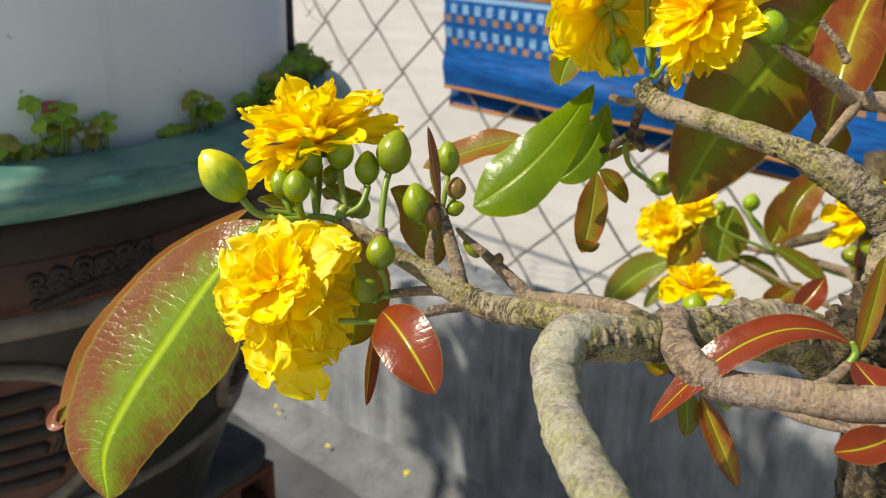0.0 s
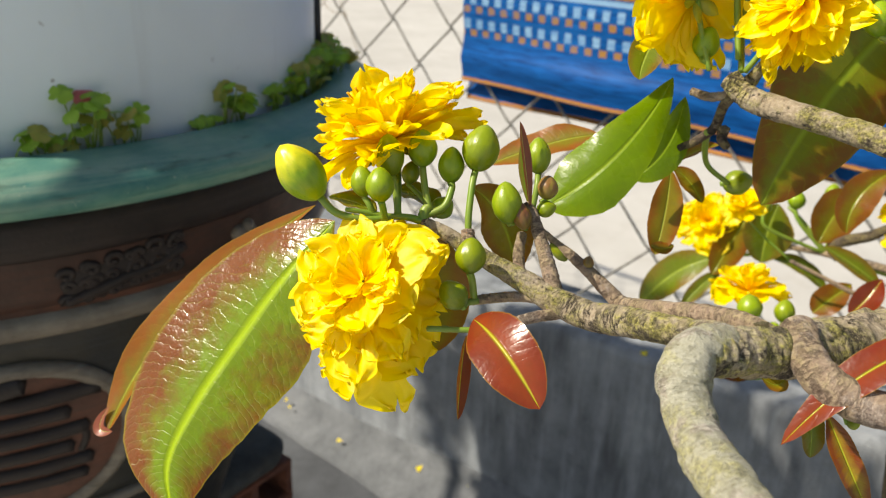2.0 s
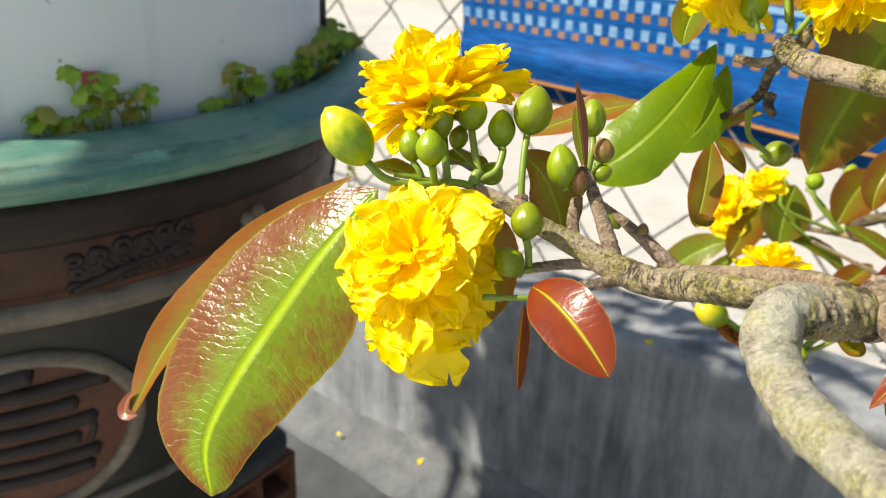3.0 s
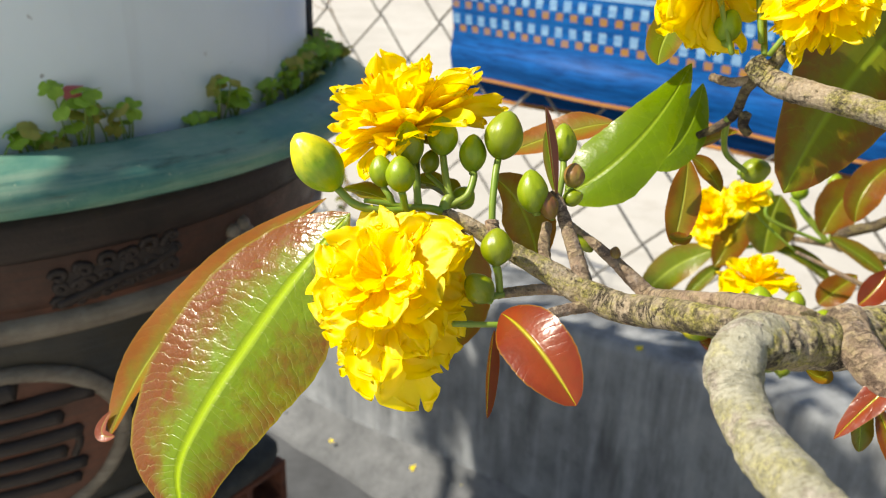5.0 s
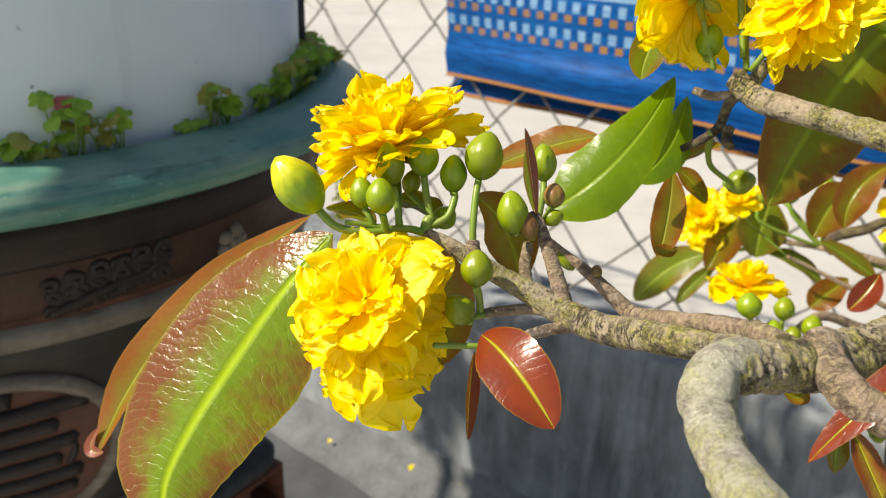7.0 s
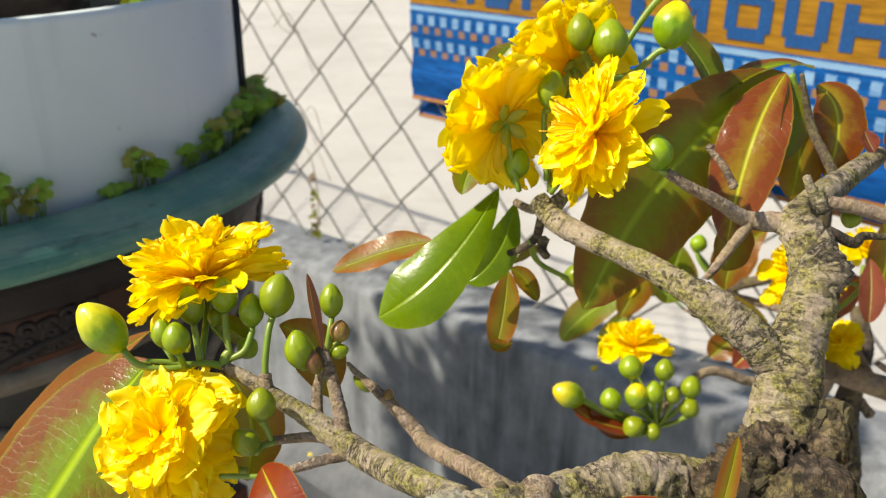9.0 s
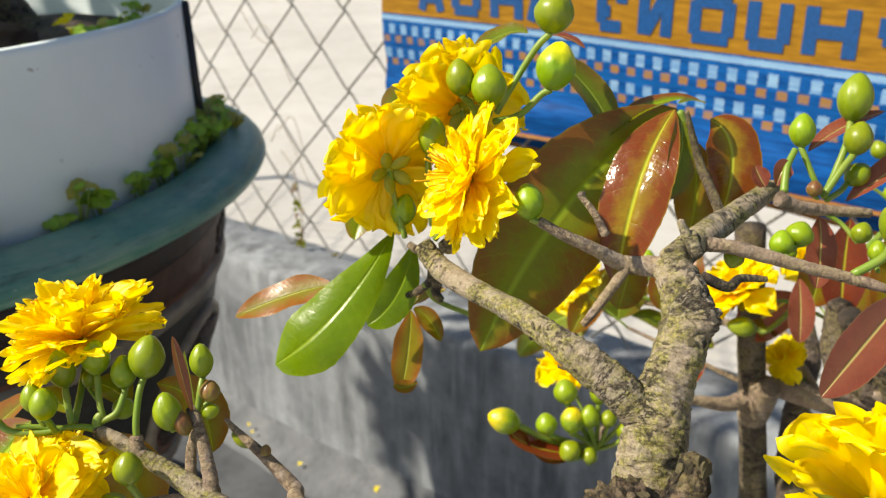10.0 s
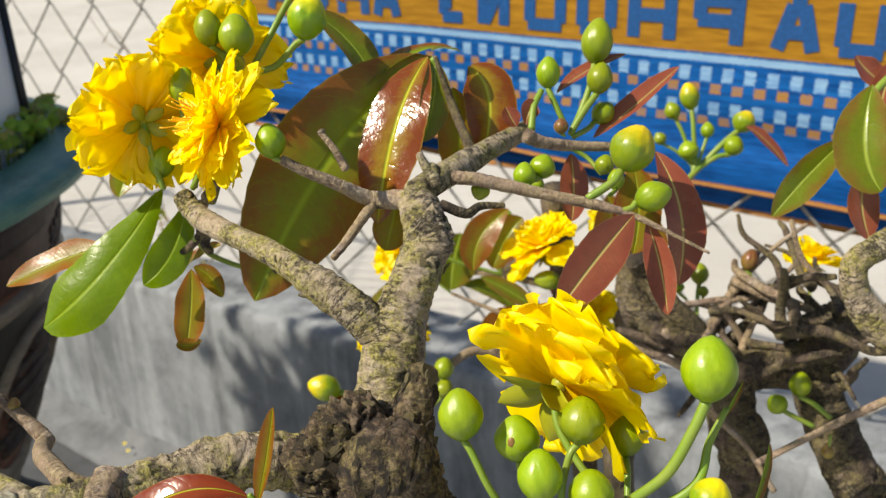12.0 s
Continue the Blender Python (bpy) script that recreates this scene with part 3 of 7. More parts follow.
def wall_mesh():
    """Face, sloping foot and top as one cross-section drawn along x, slightly uneven."""
    bm = bmesh.new()
    rows = []
    steps = 140
    for i in range(steps + 1):
        x = -3.2 + 5.4 * i / steps
        top = wall_top(x)
        prof = [(0.655, -0.02), (0.655, -0.01), (0.69, -0.005), (0.735, 0.0), (WALL_FACE - 0.004, 0.004), (WALL_FACE, 0.01), (WALL_FACE, top * 0.4), (WALL_FACE, top * 0.7), (WALL_FACE, top - 0.012),
                (WALL_FACE + 0.004, top - 0.003), (WALL_FACE + 0.012, top), (0.80, top + 0.001), (FENCE + 0.02, top), (FENCE + 0.03, top - 0.01), (FENCE + 0.03, -0.02)]
        rows.append([bm.verts.new((x, y + 0.0025 * noise.noise((x * 9, y * 9, z * 9)), z + 0.0025 * noise.noise((x * 7, z * 9, 5 + y * 9)))) for y, z in prof])
    for r0, r1 in zip(rows, rows[1:]):
        for k in range(len(r0) - 1):
            bm.faces.new((r0[k], r1[k], r1[k + 1], r0[k + 1]))
    bm.faces.new(rows[0])
    bm.faces.new(rows[-1][::-1])
    return bm


tagged(part("wall_low", wall_mesh(), CEMENT_WALL), "low grey cement wall with water stains and a sloping foot", "wall", kind="structure")



def foot_mesh():
    """A mortar fillet along the wall's foot: a low rounded slope with an uneven lower edge."""
    bm = bmesh.new()
    rows = []
    for i in range(181):
        x = -3.2 + 5.4 * i / 180
        ragged = 0.006 * noise.noise((x * 5, 0, 3)) + 0.003 * noise.noise((x * 17, 0, 8))
        crease = 0.03 + 0.032 * (1 + math.tanh((x + 0.72) * 4))
        prof = [(0.692 + ragged, -0.01), (0.694 + ragged, 0.011), (0.706, 0.2 * crease + 0.009), (0.722, 0.4 * crease + 0.008), (0.738, 0.62 * crease + 0.006), (0.748, 0.82 * crease + 0.003), (WALL_FACE - 0.001, crease + 0.012), (WALL_FACE + 0.006, crease + 0.015), (WALL_FACE + 0.006, -0.01)]
        rows.append([bm.verts.new((x, y + 0.002 * noise.noise((x * 13, y * 30, z * 30)), z + 0.002 * noise.noise((x * 11, z * 9, 5 + y * 30)))) for y, z in prof])
    for r0, r1 in zip(rows, rows[1:]):
        for k in range(len(r0) - 1):
            bm.faces.new((r0[k], r1[k], r1[k + 1], r0[k + 1]))
    bm.faces.new(rows[0])
    bm.faces.new(rows[-1][::-1])
    return bm


# Fillet painted paler than the floor, as its slope catches the light.
tagged(part("wall_foot", foot_mesh(), CEMENT_LIT_FOOT), "rounded mortar fillet along the foot of the wall, painted paler as lit", "wall", kind="structure")

s = Shade("galvanised_wire")
s.set(Base_Color=s.mix(s.grey(s.noise(200, 4), 0.4, 0.65), (0.34, 0.33, 0.31), (0.2, 0.18, 0.16)), Roughness=0.55, Metallic=0.4)
WIRE = s.m
MESH_W, MESH_H, FENCE_TOP, HOOK_X, HOOK_Z = 0.108, 0.110, 1.155, -0.838, 0.605
fence = tagged(thing("chain_link_fence", (-0.8, FENCE, WALL_TOP), "rusty grey chain-link fence standing on the low wall", "fence"))


def strand(k):
    """One wire of the netting: a zigzag from the wall to the top rail, hooked round its neighbours."""
    half = MESH_W / 2
    pts = []
    for i in range(16):
        z = FENCE_TOP - i * MESH_H / 2
        right = (round((z - HOOK_Z) / (MESH_H / 2)) - k) % 2
        x = HOOK_X + half * (k + right)
        if z < wall_top(x) - 0.03:
            break
        inward = -0.0035 if right else 0.0035
        bend = 0.005 * noise.noise((x * 2.0, z * 3.0, 2.0))
        y = FENCE + bend * 1.5
        pts += [(x + inward + bend, y - 0.002, z + 0.004, 0.0018), (x - inward * 0.2 + bend, y, z, 0.0018), (x + inward + bend, y + 0.002, z - 0.004, 0.0018)]
    return pts


def zigzag(pts):
    """A straight-sided wire through the points, with five sides."""
    bm = bmesh.new()
    rows = []
    for i, q in enumerate(pts):
        a, b = Vector(pts[max(i - 1, 0)][:3]), Vector(pts[min(i + 1, len(pts) - 1)][:3])
        d = (b - a).normalized()
        side = d.cross(Vector((0, 1, 0))).normalized()
        up = side.cross(d)
        rows.append([bm.verts.new(Vector(q[:3]) + (side * math.cos(k * 1.2566) + up * math.sin(k * 1.2566)) * q[3]) for k in range(5)])
    for r0, r1 in zip(rows, rows[1:]):
        for k in range(5):
            bm.faces.new((r0[k], r0[(k + 1) % 5], r1[(k + 1) % 5], r1[k]))
    return bm


for k in range(-34, 34):
    part("wire", zigzag(strand(k)), WIRE, fence)
part("top_rail", tube([(-2.75, FENCE, FENCE_TOP + 0.008, 0.008), (-0.9, FENCE, FENCE_TOP + 0.006, 0.008), (0.95, FENCE, FENCE_TOP + 0.008, 0.008)], 10, 10), WIRE, fence)
for x in (-2.75, 0.95):
    part("post", tube([(x, FENCE, wall_top(x) - 0.02, 0.018), (x, FENCE, 0.8, 0.018), (x, FENCE, FENCE_TOP + 0.03, 0.018)], 12, 4), WIRE, fence)

# ---- the woven mat hung over the fence ----
MAT_LEFT, MAT_RIGHT, MAT_LOW = -0.752, 0.55, 0.598


def mat_material():
    """Coloured bands by height on the cloth (UV y in metres above its hem), checks by length."""
    s = Shade("woven_mat")
    uv = s.put("SeparateXYZ", {0: s.place("UV")})
    u, v = uv.outputs[0], uv.outputs[1]
    blue, deep, gold, pale = (0.002, 0.092, 0.34), (0.0015, 0.034, 0.15), (0.34, 0.165, 0.016), (0.25, 0.42, 0.6)
    straw = s.noise(1.0, 4, 0.6, at=s.place("UV"), squash=(30, 260, 1))
    colour = s.mix(s.grey(straw, 0.35, 0.7), blue, deep)

    fray = s.calc("MULTIPLY", s.calc("SUBTRACT", s.noise(1.0, 4, 0.7, at=s.place("UV"), squash=(420, 420, 1)), 0.5), 0.006)
    u, v = s.calc("ADD", u, fray), s.calc("ADD", v, s.calc("MULTIPLY", fray, 0.6))

    def band(lo, hi):
        return s.calc("MULTIPLY", s.calc("GREATER_THAN", v, lo), s.calc("LESS_THAN", v, hi))

    def dashes(length, shift, share):
        return s.calc("LESS_THAN", s.calc("FRACT", s.calc("ADD", s.calc("DIVIDE", u, length), shift)), share)

    for lo, hi, tint, shift in ((0.057, 0.065, gold, 0.0), (0.0665, 0.0785, pale, 0.5), (0.086, 0.0945, gold, 0.5), (0.0965, 0.109, pale, 0.0)):
        colour = s.mix(s.calc("MULTIPLY", s.calc("MULTIPLY", band(lo, hi), dashes(0.0195, shift, 0.5)), s.grey(straw, 0.3, 0.62, 0.4 if tint == pale else 0.75, 0.95)), colour, tint)
    colour = s.mix(s.calc("MULTIPLY", band(0.052, 0.112), s.grey(s.noise(1.0, 3, at=s.place("UV"), squash=(9, 160, 1)), 0.4, 0.65, 0.0, 0.2)), colour, (0.008, 0.16, 0.45))
    colour = s.mix(s.calc("MULTIPLY", band(0.1135, 0.1195), s.grey(straw, 0.3, 0.6, 0.65, 0.9)), colour, pale)
    weave = s.mix(s.grey(straw, 0.3, 0.7), (0.38, 0.19, 0.02), (0.21, 0.098, 0.011))
    colour = s.mix(band(0.1215, 0.26), colour, weave)
    colour = s.mix(band(-0.01, 0.0035), colour, (0.4, 0.17, 0.03))
    s.set(Base_Color=colour, Roughness=0.5)
    s.b.inputs["Specular IOR Level"].default_value = 0.1
    ribs = s.calc("SINE", s.calc("MULTIPLY", v, 3900.0))
    s.bump(s.calc("ADD", s.calc("MULTIPLY", ribs, 0.03), straw), 0.4, 0.001)
    return s.m


MAT = mat_material()
HEM = plain("brown_hem", (0.3, 0.13, 0.03), (0.22, 0.09, 0.02), 200, 0.6)
mat_thing = tagged(thing("woven_mat", (MAT_LEFT, FENCE, FENCE_TOP), "blue and gold woven plastic mat hung over the fence", "mat"))


def sag(x):
    """How far the mat hangs lower towards its loose end."""
    return -0.027 * max(x + 0.46, 0.0)


def cloth_y(x, v, gap, sign):
    loose = max(1 - v / 0.12, 0.0)
    y = gap + 0.004 * math.sin(x * 19) * loose + 0.012 * loose * noise.noise((x * 5, v * 24, sign)) + 0.003 * noise.noise((x * 4, v * 9, 3))
    return FENCE + sign * (y + 0.010 * math.exp(-((v - 0.028) / 0.012) ** 2) * (0.6 + 0.4 * math.sin(x * 9)))


def cloth(low, gap, sign):
    """A hanging side of the mat from the rail down to low, with soft folds that grow towards its hem."""
    bm = bmesh.new()
    uvs = bm.loops.layers.uv.new("UVMap")
    nx, nz = 120, 60
    top = FENCE_TOP + 0.018
    grid = []
    for j in range(nz + 1):
        row = []
        for i in range(nx + 1):
            x = MAT_LEFT + (MAT_RIGHT - MAT_LEFT) * i / nx
            z = low + (top - low) * j / nz
            v = z - low
            y = cloth_y(x, v, gap, sign)
            x += 0.006 * noise.noise((v * 14, 0, 1)) * (i in (0, nx))
            row.append((bm.verts.new((x, y, z + sag(x) * (top - z) / (top - low))), (x, v)))
        grid.append(row)
    for r0, r1 in zip(grid, grid[1:]):
        for k in range(nx):
            quad = (r0[k], r0[k + 1], r1[k + 1], r1[k])
            f = bm.faces.new([p for p, _ in quad])
            for loop, (_, uv) in zip(f.loops, quad):
                loop[uvs].uv = uv
    return bm


part("front_flap", cloth(0.598, 0.010, -1), MAT, mat_thing, "bright blue flap with checked borders and a gold band")
part("back_flap", cloth(0.572, 0.010, 1), MAT, mat_thing, "shaded blue flap behind the netting")
for low, gap, sign in ((0.598, 0.010, -1), (0.572, 0.010, 1)):
    part("hem", tube([(MAT_LEFT + (MAT_RIGHT - MAT_LEFT) * i / 60, cloth_y(MAT_LEFT + (MAT_RIGHT - MAT_LEFT) * i / 60, 0.0, gap, sign), low + sag(MAT_LEFT + (MAT_RIGHT - MAT_LEFT) * i / 60), 0.0016) for i in range(61)], 6, 2), HEM, mat_thing, "rusty-brown bound hem")
part("fold", box(MAT_LEFT, MAT_RIGHT, FENCE - 0.0125, FENCE + 0.0105, FENCE_TOP + 0.0165, FENCE_TOP + 0.0225, 0.002), MAT, mat_thing)

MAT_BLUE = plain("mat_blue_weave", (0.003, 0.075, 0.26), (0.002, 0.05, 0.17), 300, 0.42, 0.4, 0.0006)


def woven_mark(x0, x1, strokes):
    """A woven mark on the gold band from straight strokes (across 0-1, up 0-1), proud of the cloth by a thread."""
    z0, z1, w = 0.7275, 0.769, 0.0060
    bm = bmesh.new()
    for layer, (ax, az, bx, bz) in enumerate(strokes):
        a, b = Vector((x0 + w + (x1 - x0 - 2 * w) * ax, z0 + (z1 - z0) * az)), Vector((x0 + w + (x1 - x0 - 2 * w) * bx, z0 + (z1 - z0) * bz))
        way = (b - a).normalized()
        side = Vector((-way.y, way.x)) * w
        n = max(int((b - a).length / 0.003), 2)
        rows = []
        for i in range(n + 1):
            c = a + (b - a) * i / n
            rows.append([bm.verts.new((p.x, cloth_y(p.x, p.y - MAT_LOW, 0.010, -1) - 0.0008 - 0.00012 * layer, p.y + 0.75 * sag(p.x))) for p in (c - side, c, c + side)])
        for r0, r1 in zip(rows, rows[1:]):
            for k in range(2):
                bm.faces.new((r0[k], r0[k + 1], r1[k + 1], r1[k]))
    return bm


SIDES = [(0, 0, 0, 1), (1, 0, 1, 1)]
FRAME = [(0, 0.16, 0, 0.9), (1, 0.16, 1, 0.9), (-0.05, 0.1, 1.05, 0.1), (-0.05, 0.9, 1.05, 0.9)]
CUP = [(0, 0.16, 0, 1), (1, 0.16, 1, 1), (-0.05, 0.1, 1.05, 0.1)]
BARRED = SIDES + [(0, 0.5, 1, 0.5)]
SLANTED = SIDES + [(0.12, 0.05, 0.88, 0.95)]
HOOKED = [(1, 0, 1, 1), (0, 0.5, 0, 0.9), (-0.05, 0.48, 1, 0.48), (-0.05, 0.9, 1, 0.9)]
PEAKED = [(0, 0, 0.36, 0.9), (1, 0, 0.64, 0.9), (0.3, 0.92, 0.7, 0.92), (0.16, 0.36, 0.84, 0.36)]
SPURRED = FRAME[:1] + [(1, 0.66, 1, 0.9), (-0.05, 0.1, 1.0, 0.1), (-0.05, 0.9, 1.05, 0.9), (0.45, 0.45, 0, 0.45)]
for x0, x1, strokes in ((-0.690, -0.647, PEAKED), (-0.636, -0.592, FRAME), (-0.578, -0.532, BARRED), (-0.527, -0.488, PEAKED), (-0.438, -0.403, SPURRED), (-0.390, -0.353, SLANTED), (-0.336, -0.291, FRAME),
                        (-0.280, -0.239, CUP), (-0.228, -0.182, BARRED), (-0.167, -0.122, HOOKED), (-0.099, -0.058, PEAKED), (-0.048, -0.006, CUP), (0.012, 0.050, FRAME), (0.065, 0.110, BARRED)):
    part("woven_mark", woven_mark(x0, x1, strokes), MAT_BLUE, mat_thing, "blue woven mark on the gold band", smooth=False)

# ---- the big glazed pot with a white tub of soil in it ----
POT = Vector((-0.686, 0.234, 0.0))
RIM_R, TUB_R, TUB_TOP, POT_LOW = 0.287, 0.237, 0.794, 0.300


def worn(name, base, worn_col, scale, rough, spots):
    """Old glaze: streaks along the turning, pale worn spots and fine pits."""
    s = Shade(name)
    n = s.noise(scale, 6, 0.65)
    colour = s.mix(s.grey(n, 0.38, 0.64), base, worn_col)
    colour = s.mix(s.grey(s.noise(1.0, 6, 0.65, squash=(16, 16, 300)), 0.46, 0.64, 0, 0.7), colour, s.mix(0.7, colour, spots))
    colour = s.mix(s.grey(s.noise(1.0, 6, 0.7, squash=(30, 30, 260)), 0.56, 0.68, 0, 0.6), colour, s.mix(0.75, colour, (0.02, 0.018, 0.012)))
    colour = s.mix(s.grey(s.noise(330, 4, 0.6), 0.66, 0.72, 0, 0.7), colour, spots)
    s.set(Base_Color=colour, Roughness=s.grey(n, 0.3, 0.7, rough - 0.06, rough + 0.16))
    s.b.inputs["Specular IOR Level"].default_value = 0.3
    s.bump(s.calc("ADD", n, s.calc("MULTIPLY", s.noise(420, 4), 0.5)), 0.35, 0.0015)
    return s.m


GLAZE = worn("green_glaze", (0.045, 0.155, 0.135), (0.13, 0.26, 0.19), 22, 0.34, (0.24, 0.31, 0.24))
CLAY = worn("brown_clay", (0.12, 0.044, 0.025), (0.055, 0.025, 0.017), 26, 0.5, (0.06, 0.035, 0.026))
# Stained clay, with the shade of the overhanging rim in its colour.
STAINED_SHADED_CLAY = worn("stained_shaded_clay", (0.06, 0.024, 0.015), (0.03, 0.015, 0.01), 40, 0.5, (0.02, 0.016, 0.012))
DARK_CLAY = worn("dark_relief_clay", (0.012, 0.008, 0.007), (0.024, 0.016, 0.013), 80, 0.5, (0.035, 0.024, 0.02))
FIELD = worn("black_olive_field", (0.03, 0.026, 0.018), (0.017, 0.017, 0.016), 30, 0.4, (0.03, 0.034, 0.036))
GREY_CLAY = worn("grey_band_glaze", (0.18, 0.155, 0.12), (0.105, 0.088, 0.067), 50, 0.42, (0.1, 0.075, 0.055))
SOIL_BROWN = plain("brown_root_clod", (0.1, 0.055, 0.03), (0.17, 0.1, 0.06), 140, 0.95, 0.9, 0.004)
SOIL = plain("dark_soil", (0.05, 0.033, 0.02), (0.1, 0.07, 0.045), 160, 0.95, 0.9, 0.006)
BLACK = plain("black_plastic", (0.012, 0.012, 0.014), (0.02, 0.02, 0.022), 40, 0.4, 0.1, 0.001)
s = Shade("white_plastic")
tubcol = s.mix(s.grey(s.noise(9, 5), 0.35, 0.7), (0.68, 0.745, 0.765), (0.62, 0.69, 0.71))
tubcol = s.mix(s.grey(s.noise(75, 3, 0.4), 0.72, 0.75, 0, 0.7), tubcol, (0.16, 0.14, 0.12))
s.set(Base_Color=s.mix(s.grey(s.noise(1.0, 4, squash=(30, 30, 3)), 0.55, 0.75, 0, 0.3), tubcol, (0.4, 0.41, 0.4)), Roughness=0.4)
WHITE_TUB = s.m
pot = tagged(thing("glazed_pot", POT + Vector((0, 0, POT_LOW)), "large brown clay pot with reliefs and a worn green rim", "pot"))
AT_POT = Matrix.Translation(POT)
BODY = [(0.0, POT_LOW), (0.134, POT_LOW), (0.141, 0.31), (0.157, 0.356), (0.171, 0.393), (0.186, 0.441), (0.2, 0.474), (0.214, 0.505), (0.2265, 0.54), (0.236, 0.578), (0.243, 0.615), (0.248, 0.64), (0.25, 0.66)]


def pot_radius(z):
    """The body's outer radius by height."""
    for (r0, z0), (r1, z1) in zip(BODY[1:], BODY[2:]):
        if z <= z1:
            return r0 + (r1 - r0) * max(z - z0, 0) / (z1 - z0)
    return BODY[-1][0]


def on_pot(angle, z, out=0.0):
    """A place on the pot's side: degrees about its axis, height, and how far it stands proud."""
    r = pot_radius(z) + out
    return Vector((POT.x + r * math.cos(radians(angle)), POT.y + r * math.sin(radians(angle)), z))


part("body", lathe(BODY + [(0.244, 0.668), (0.238, 0.66), (0.215, 0.58), (0.13, POT_LOW + 0.03), (0.0, POT_LOW + 0.03)], 128), CLAY, pot, "brown clay body", AT_POT)
rim = [(0.243, 0.655), (0.250, 0.661), (0.266, 0.665), (0.277, 0.668), (0.284, 0.672), (RIM_R, 0.677), (RIM_R - 0.001, 0.681), (0.283, 0.685), (0.274, 0.689), (0.26, 0.692), (0.252, 0.6925), (0.2465, 0.690), (0.244, 0.684), (0.243, 0.67), (0.243, 0.655)]
part("rim", lathe(rim, 160), GLAZE, pot, "rounded rim with worn blue-green glaze", AT_POT)
part("dark_field", lathe([(r + 0.0008, z) for r, z in BODY[1:] if z < 0.55] + [(pot_radius(0.565) + 0.0008, 0.565), (pot_radius(0.585) + 0.0006, 0.585)], 128), FIELD, pot, "near-black field round the oval panels", AT_POT)
# Band and neck: stain and moss, darkened further to paint the rim's shade.
part("upper_band", lathe([(pot_radius(0.6035) - 0.002, 0.6035), (pot_radius(0.605) + 0.0008, 0.605), (pot_radius(0.615) + 0.001, 0.615), (pot_radius(0.625) + 0.001, 0.625), (pot_radius(0.6345) + 0.0006, 0.6345)], 128), STAINED_SHADED_CLAY, pot, "stained band of clay below the rim, rim's shade painted in", AT_POT)
part("neck_ring", lathe([(0.2465, 0.634), (0.2505, 0.638), (0.252, 0.643), (0.2515, 0.650), (0.252, 0.6585), (0.247, 0.661)], 128), DARK_CLAY, pot, "mossy neck under the rim, rim's shade painted in", AT_POT)
part("grey_ridge", lathe([(pot_radius(0.584) - 0.002, 0.584), (pot_radius(0.586) + 0.004, 0.587), (pot_radius(0.592) + 0.006, 0.593), (pot_radius(0.598) + 0.004, 0.599), (pot_radius(0.602) - 0.002, 0.602)], 128), GREY_CLAY, pot, "pale grey ridge round the body", AT_POT)


def relief(points, thick, material, name, label=""):
    """A raised clay line laid on the pot's side through (degrees, height) points."""
    return part(name, tube([(*on_pot(a, z, thick * 0.25), thick) for a, z in points], 10, 8, 0.12, grain=200), material, pot, label)


def scroll(a0, z0, sign, size):
    """A curling tendril."""
    pts = []
    for k in range(9):
        w = k * 0.75
        r = size * (1 - k / 11)
        pts.append((a0 + sign * math.degrees(r * math.cos(w) / 0.245), z0 + r * math.sin(w) * 0.9))
    return pts


for start in (-16, 44, 104, 164, 224, 284):
    relief([(start + 0.5, 0.606), (start + 4, 0.610), (start + 8, 0.615), (start + 12, 0.617), (start + 16, 0.624)], 0.0034, DARK_CLAY, "scroll_relief", "dark scrolling leaf relief")
    plaque = bmesh.new()
    grid = [[plaque.verts.new(on_pot(start - 0.3 + 1.1 * i, z + 0.0004 * i + 0.0012 * math.sin(i * 2.3) * (k in (0, 4)), 0.0002 if k in (0, 4) or i in (0, 15) else 0.0018)) for i in range(16)] for k, z in enumerate((0.6025, 0.605, 0.613, 0.622, 0.6255))]
    for r0, r1 in zip(grid, grid[1:]):
        for i in range(15):
            plaque.faces.new((r0[i], r0[i + 1], r1[i + 1], r1[i]))
    part("scroll_ground", plaque, DARK_CLAY, pot, "dark ground of the scroll relief")
    for j in range(27):
        da, row = 0.8 + (j % 9) * 1.9 + 0.7 * math.sin(j * 2.1), j // 9
        relief(scroll(start + da, 0.606 + row * 0.0085 + 0.0005 * da + 0.0012 * math.sin(j * 3.7), 1 if j % 2 else -1, 0.0040 + 0.001 * math.sin(j * 1.9)), 0.0023, DARK_CLAY, "scroll_relief")
    bm = bmesh.new()
    for j in range(5):
        c = on_pot(start + 27 + 1.6 * math.cos(j * 1.257), 0.617 + 0.007 * math.sin(j * 1.257), 0.001)
        bmesh.ops.create_icosphere(bm, subdivisions=2, radius=0.0052, matrix=Matrix.Translation(c))
    bmesh.ops.create_icosphere(bm, subdivisions=2, radius=0.004, matrix=Matrix.Translation(on_pot(start + 27, 0.617, 0.003)))
    part("flower_relief", bm, GREY_CLAY, pot, "pale five-petalled relief")
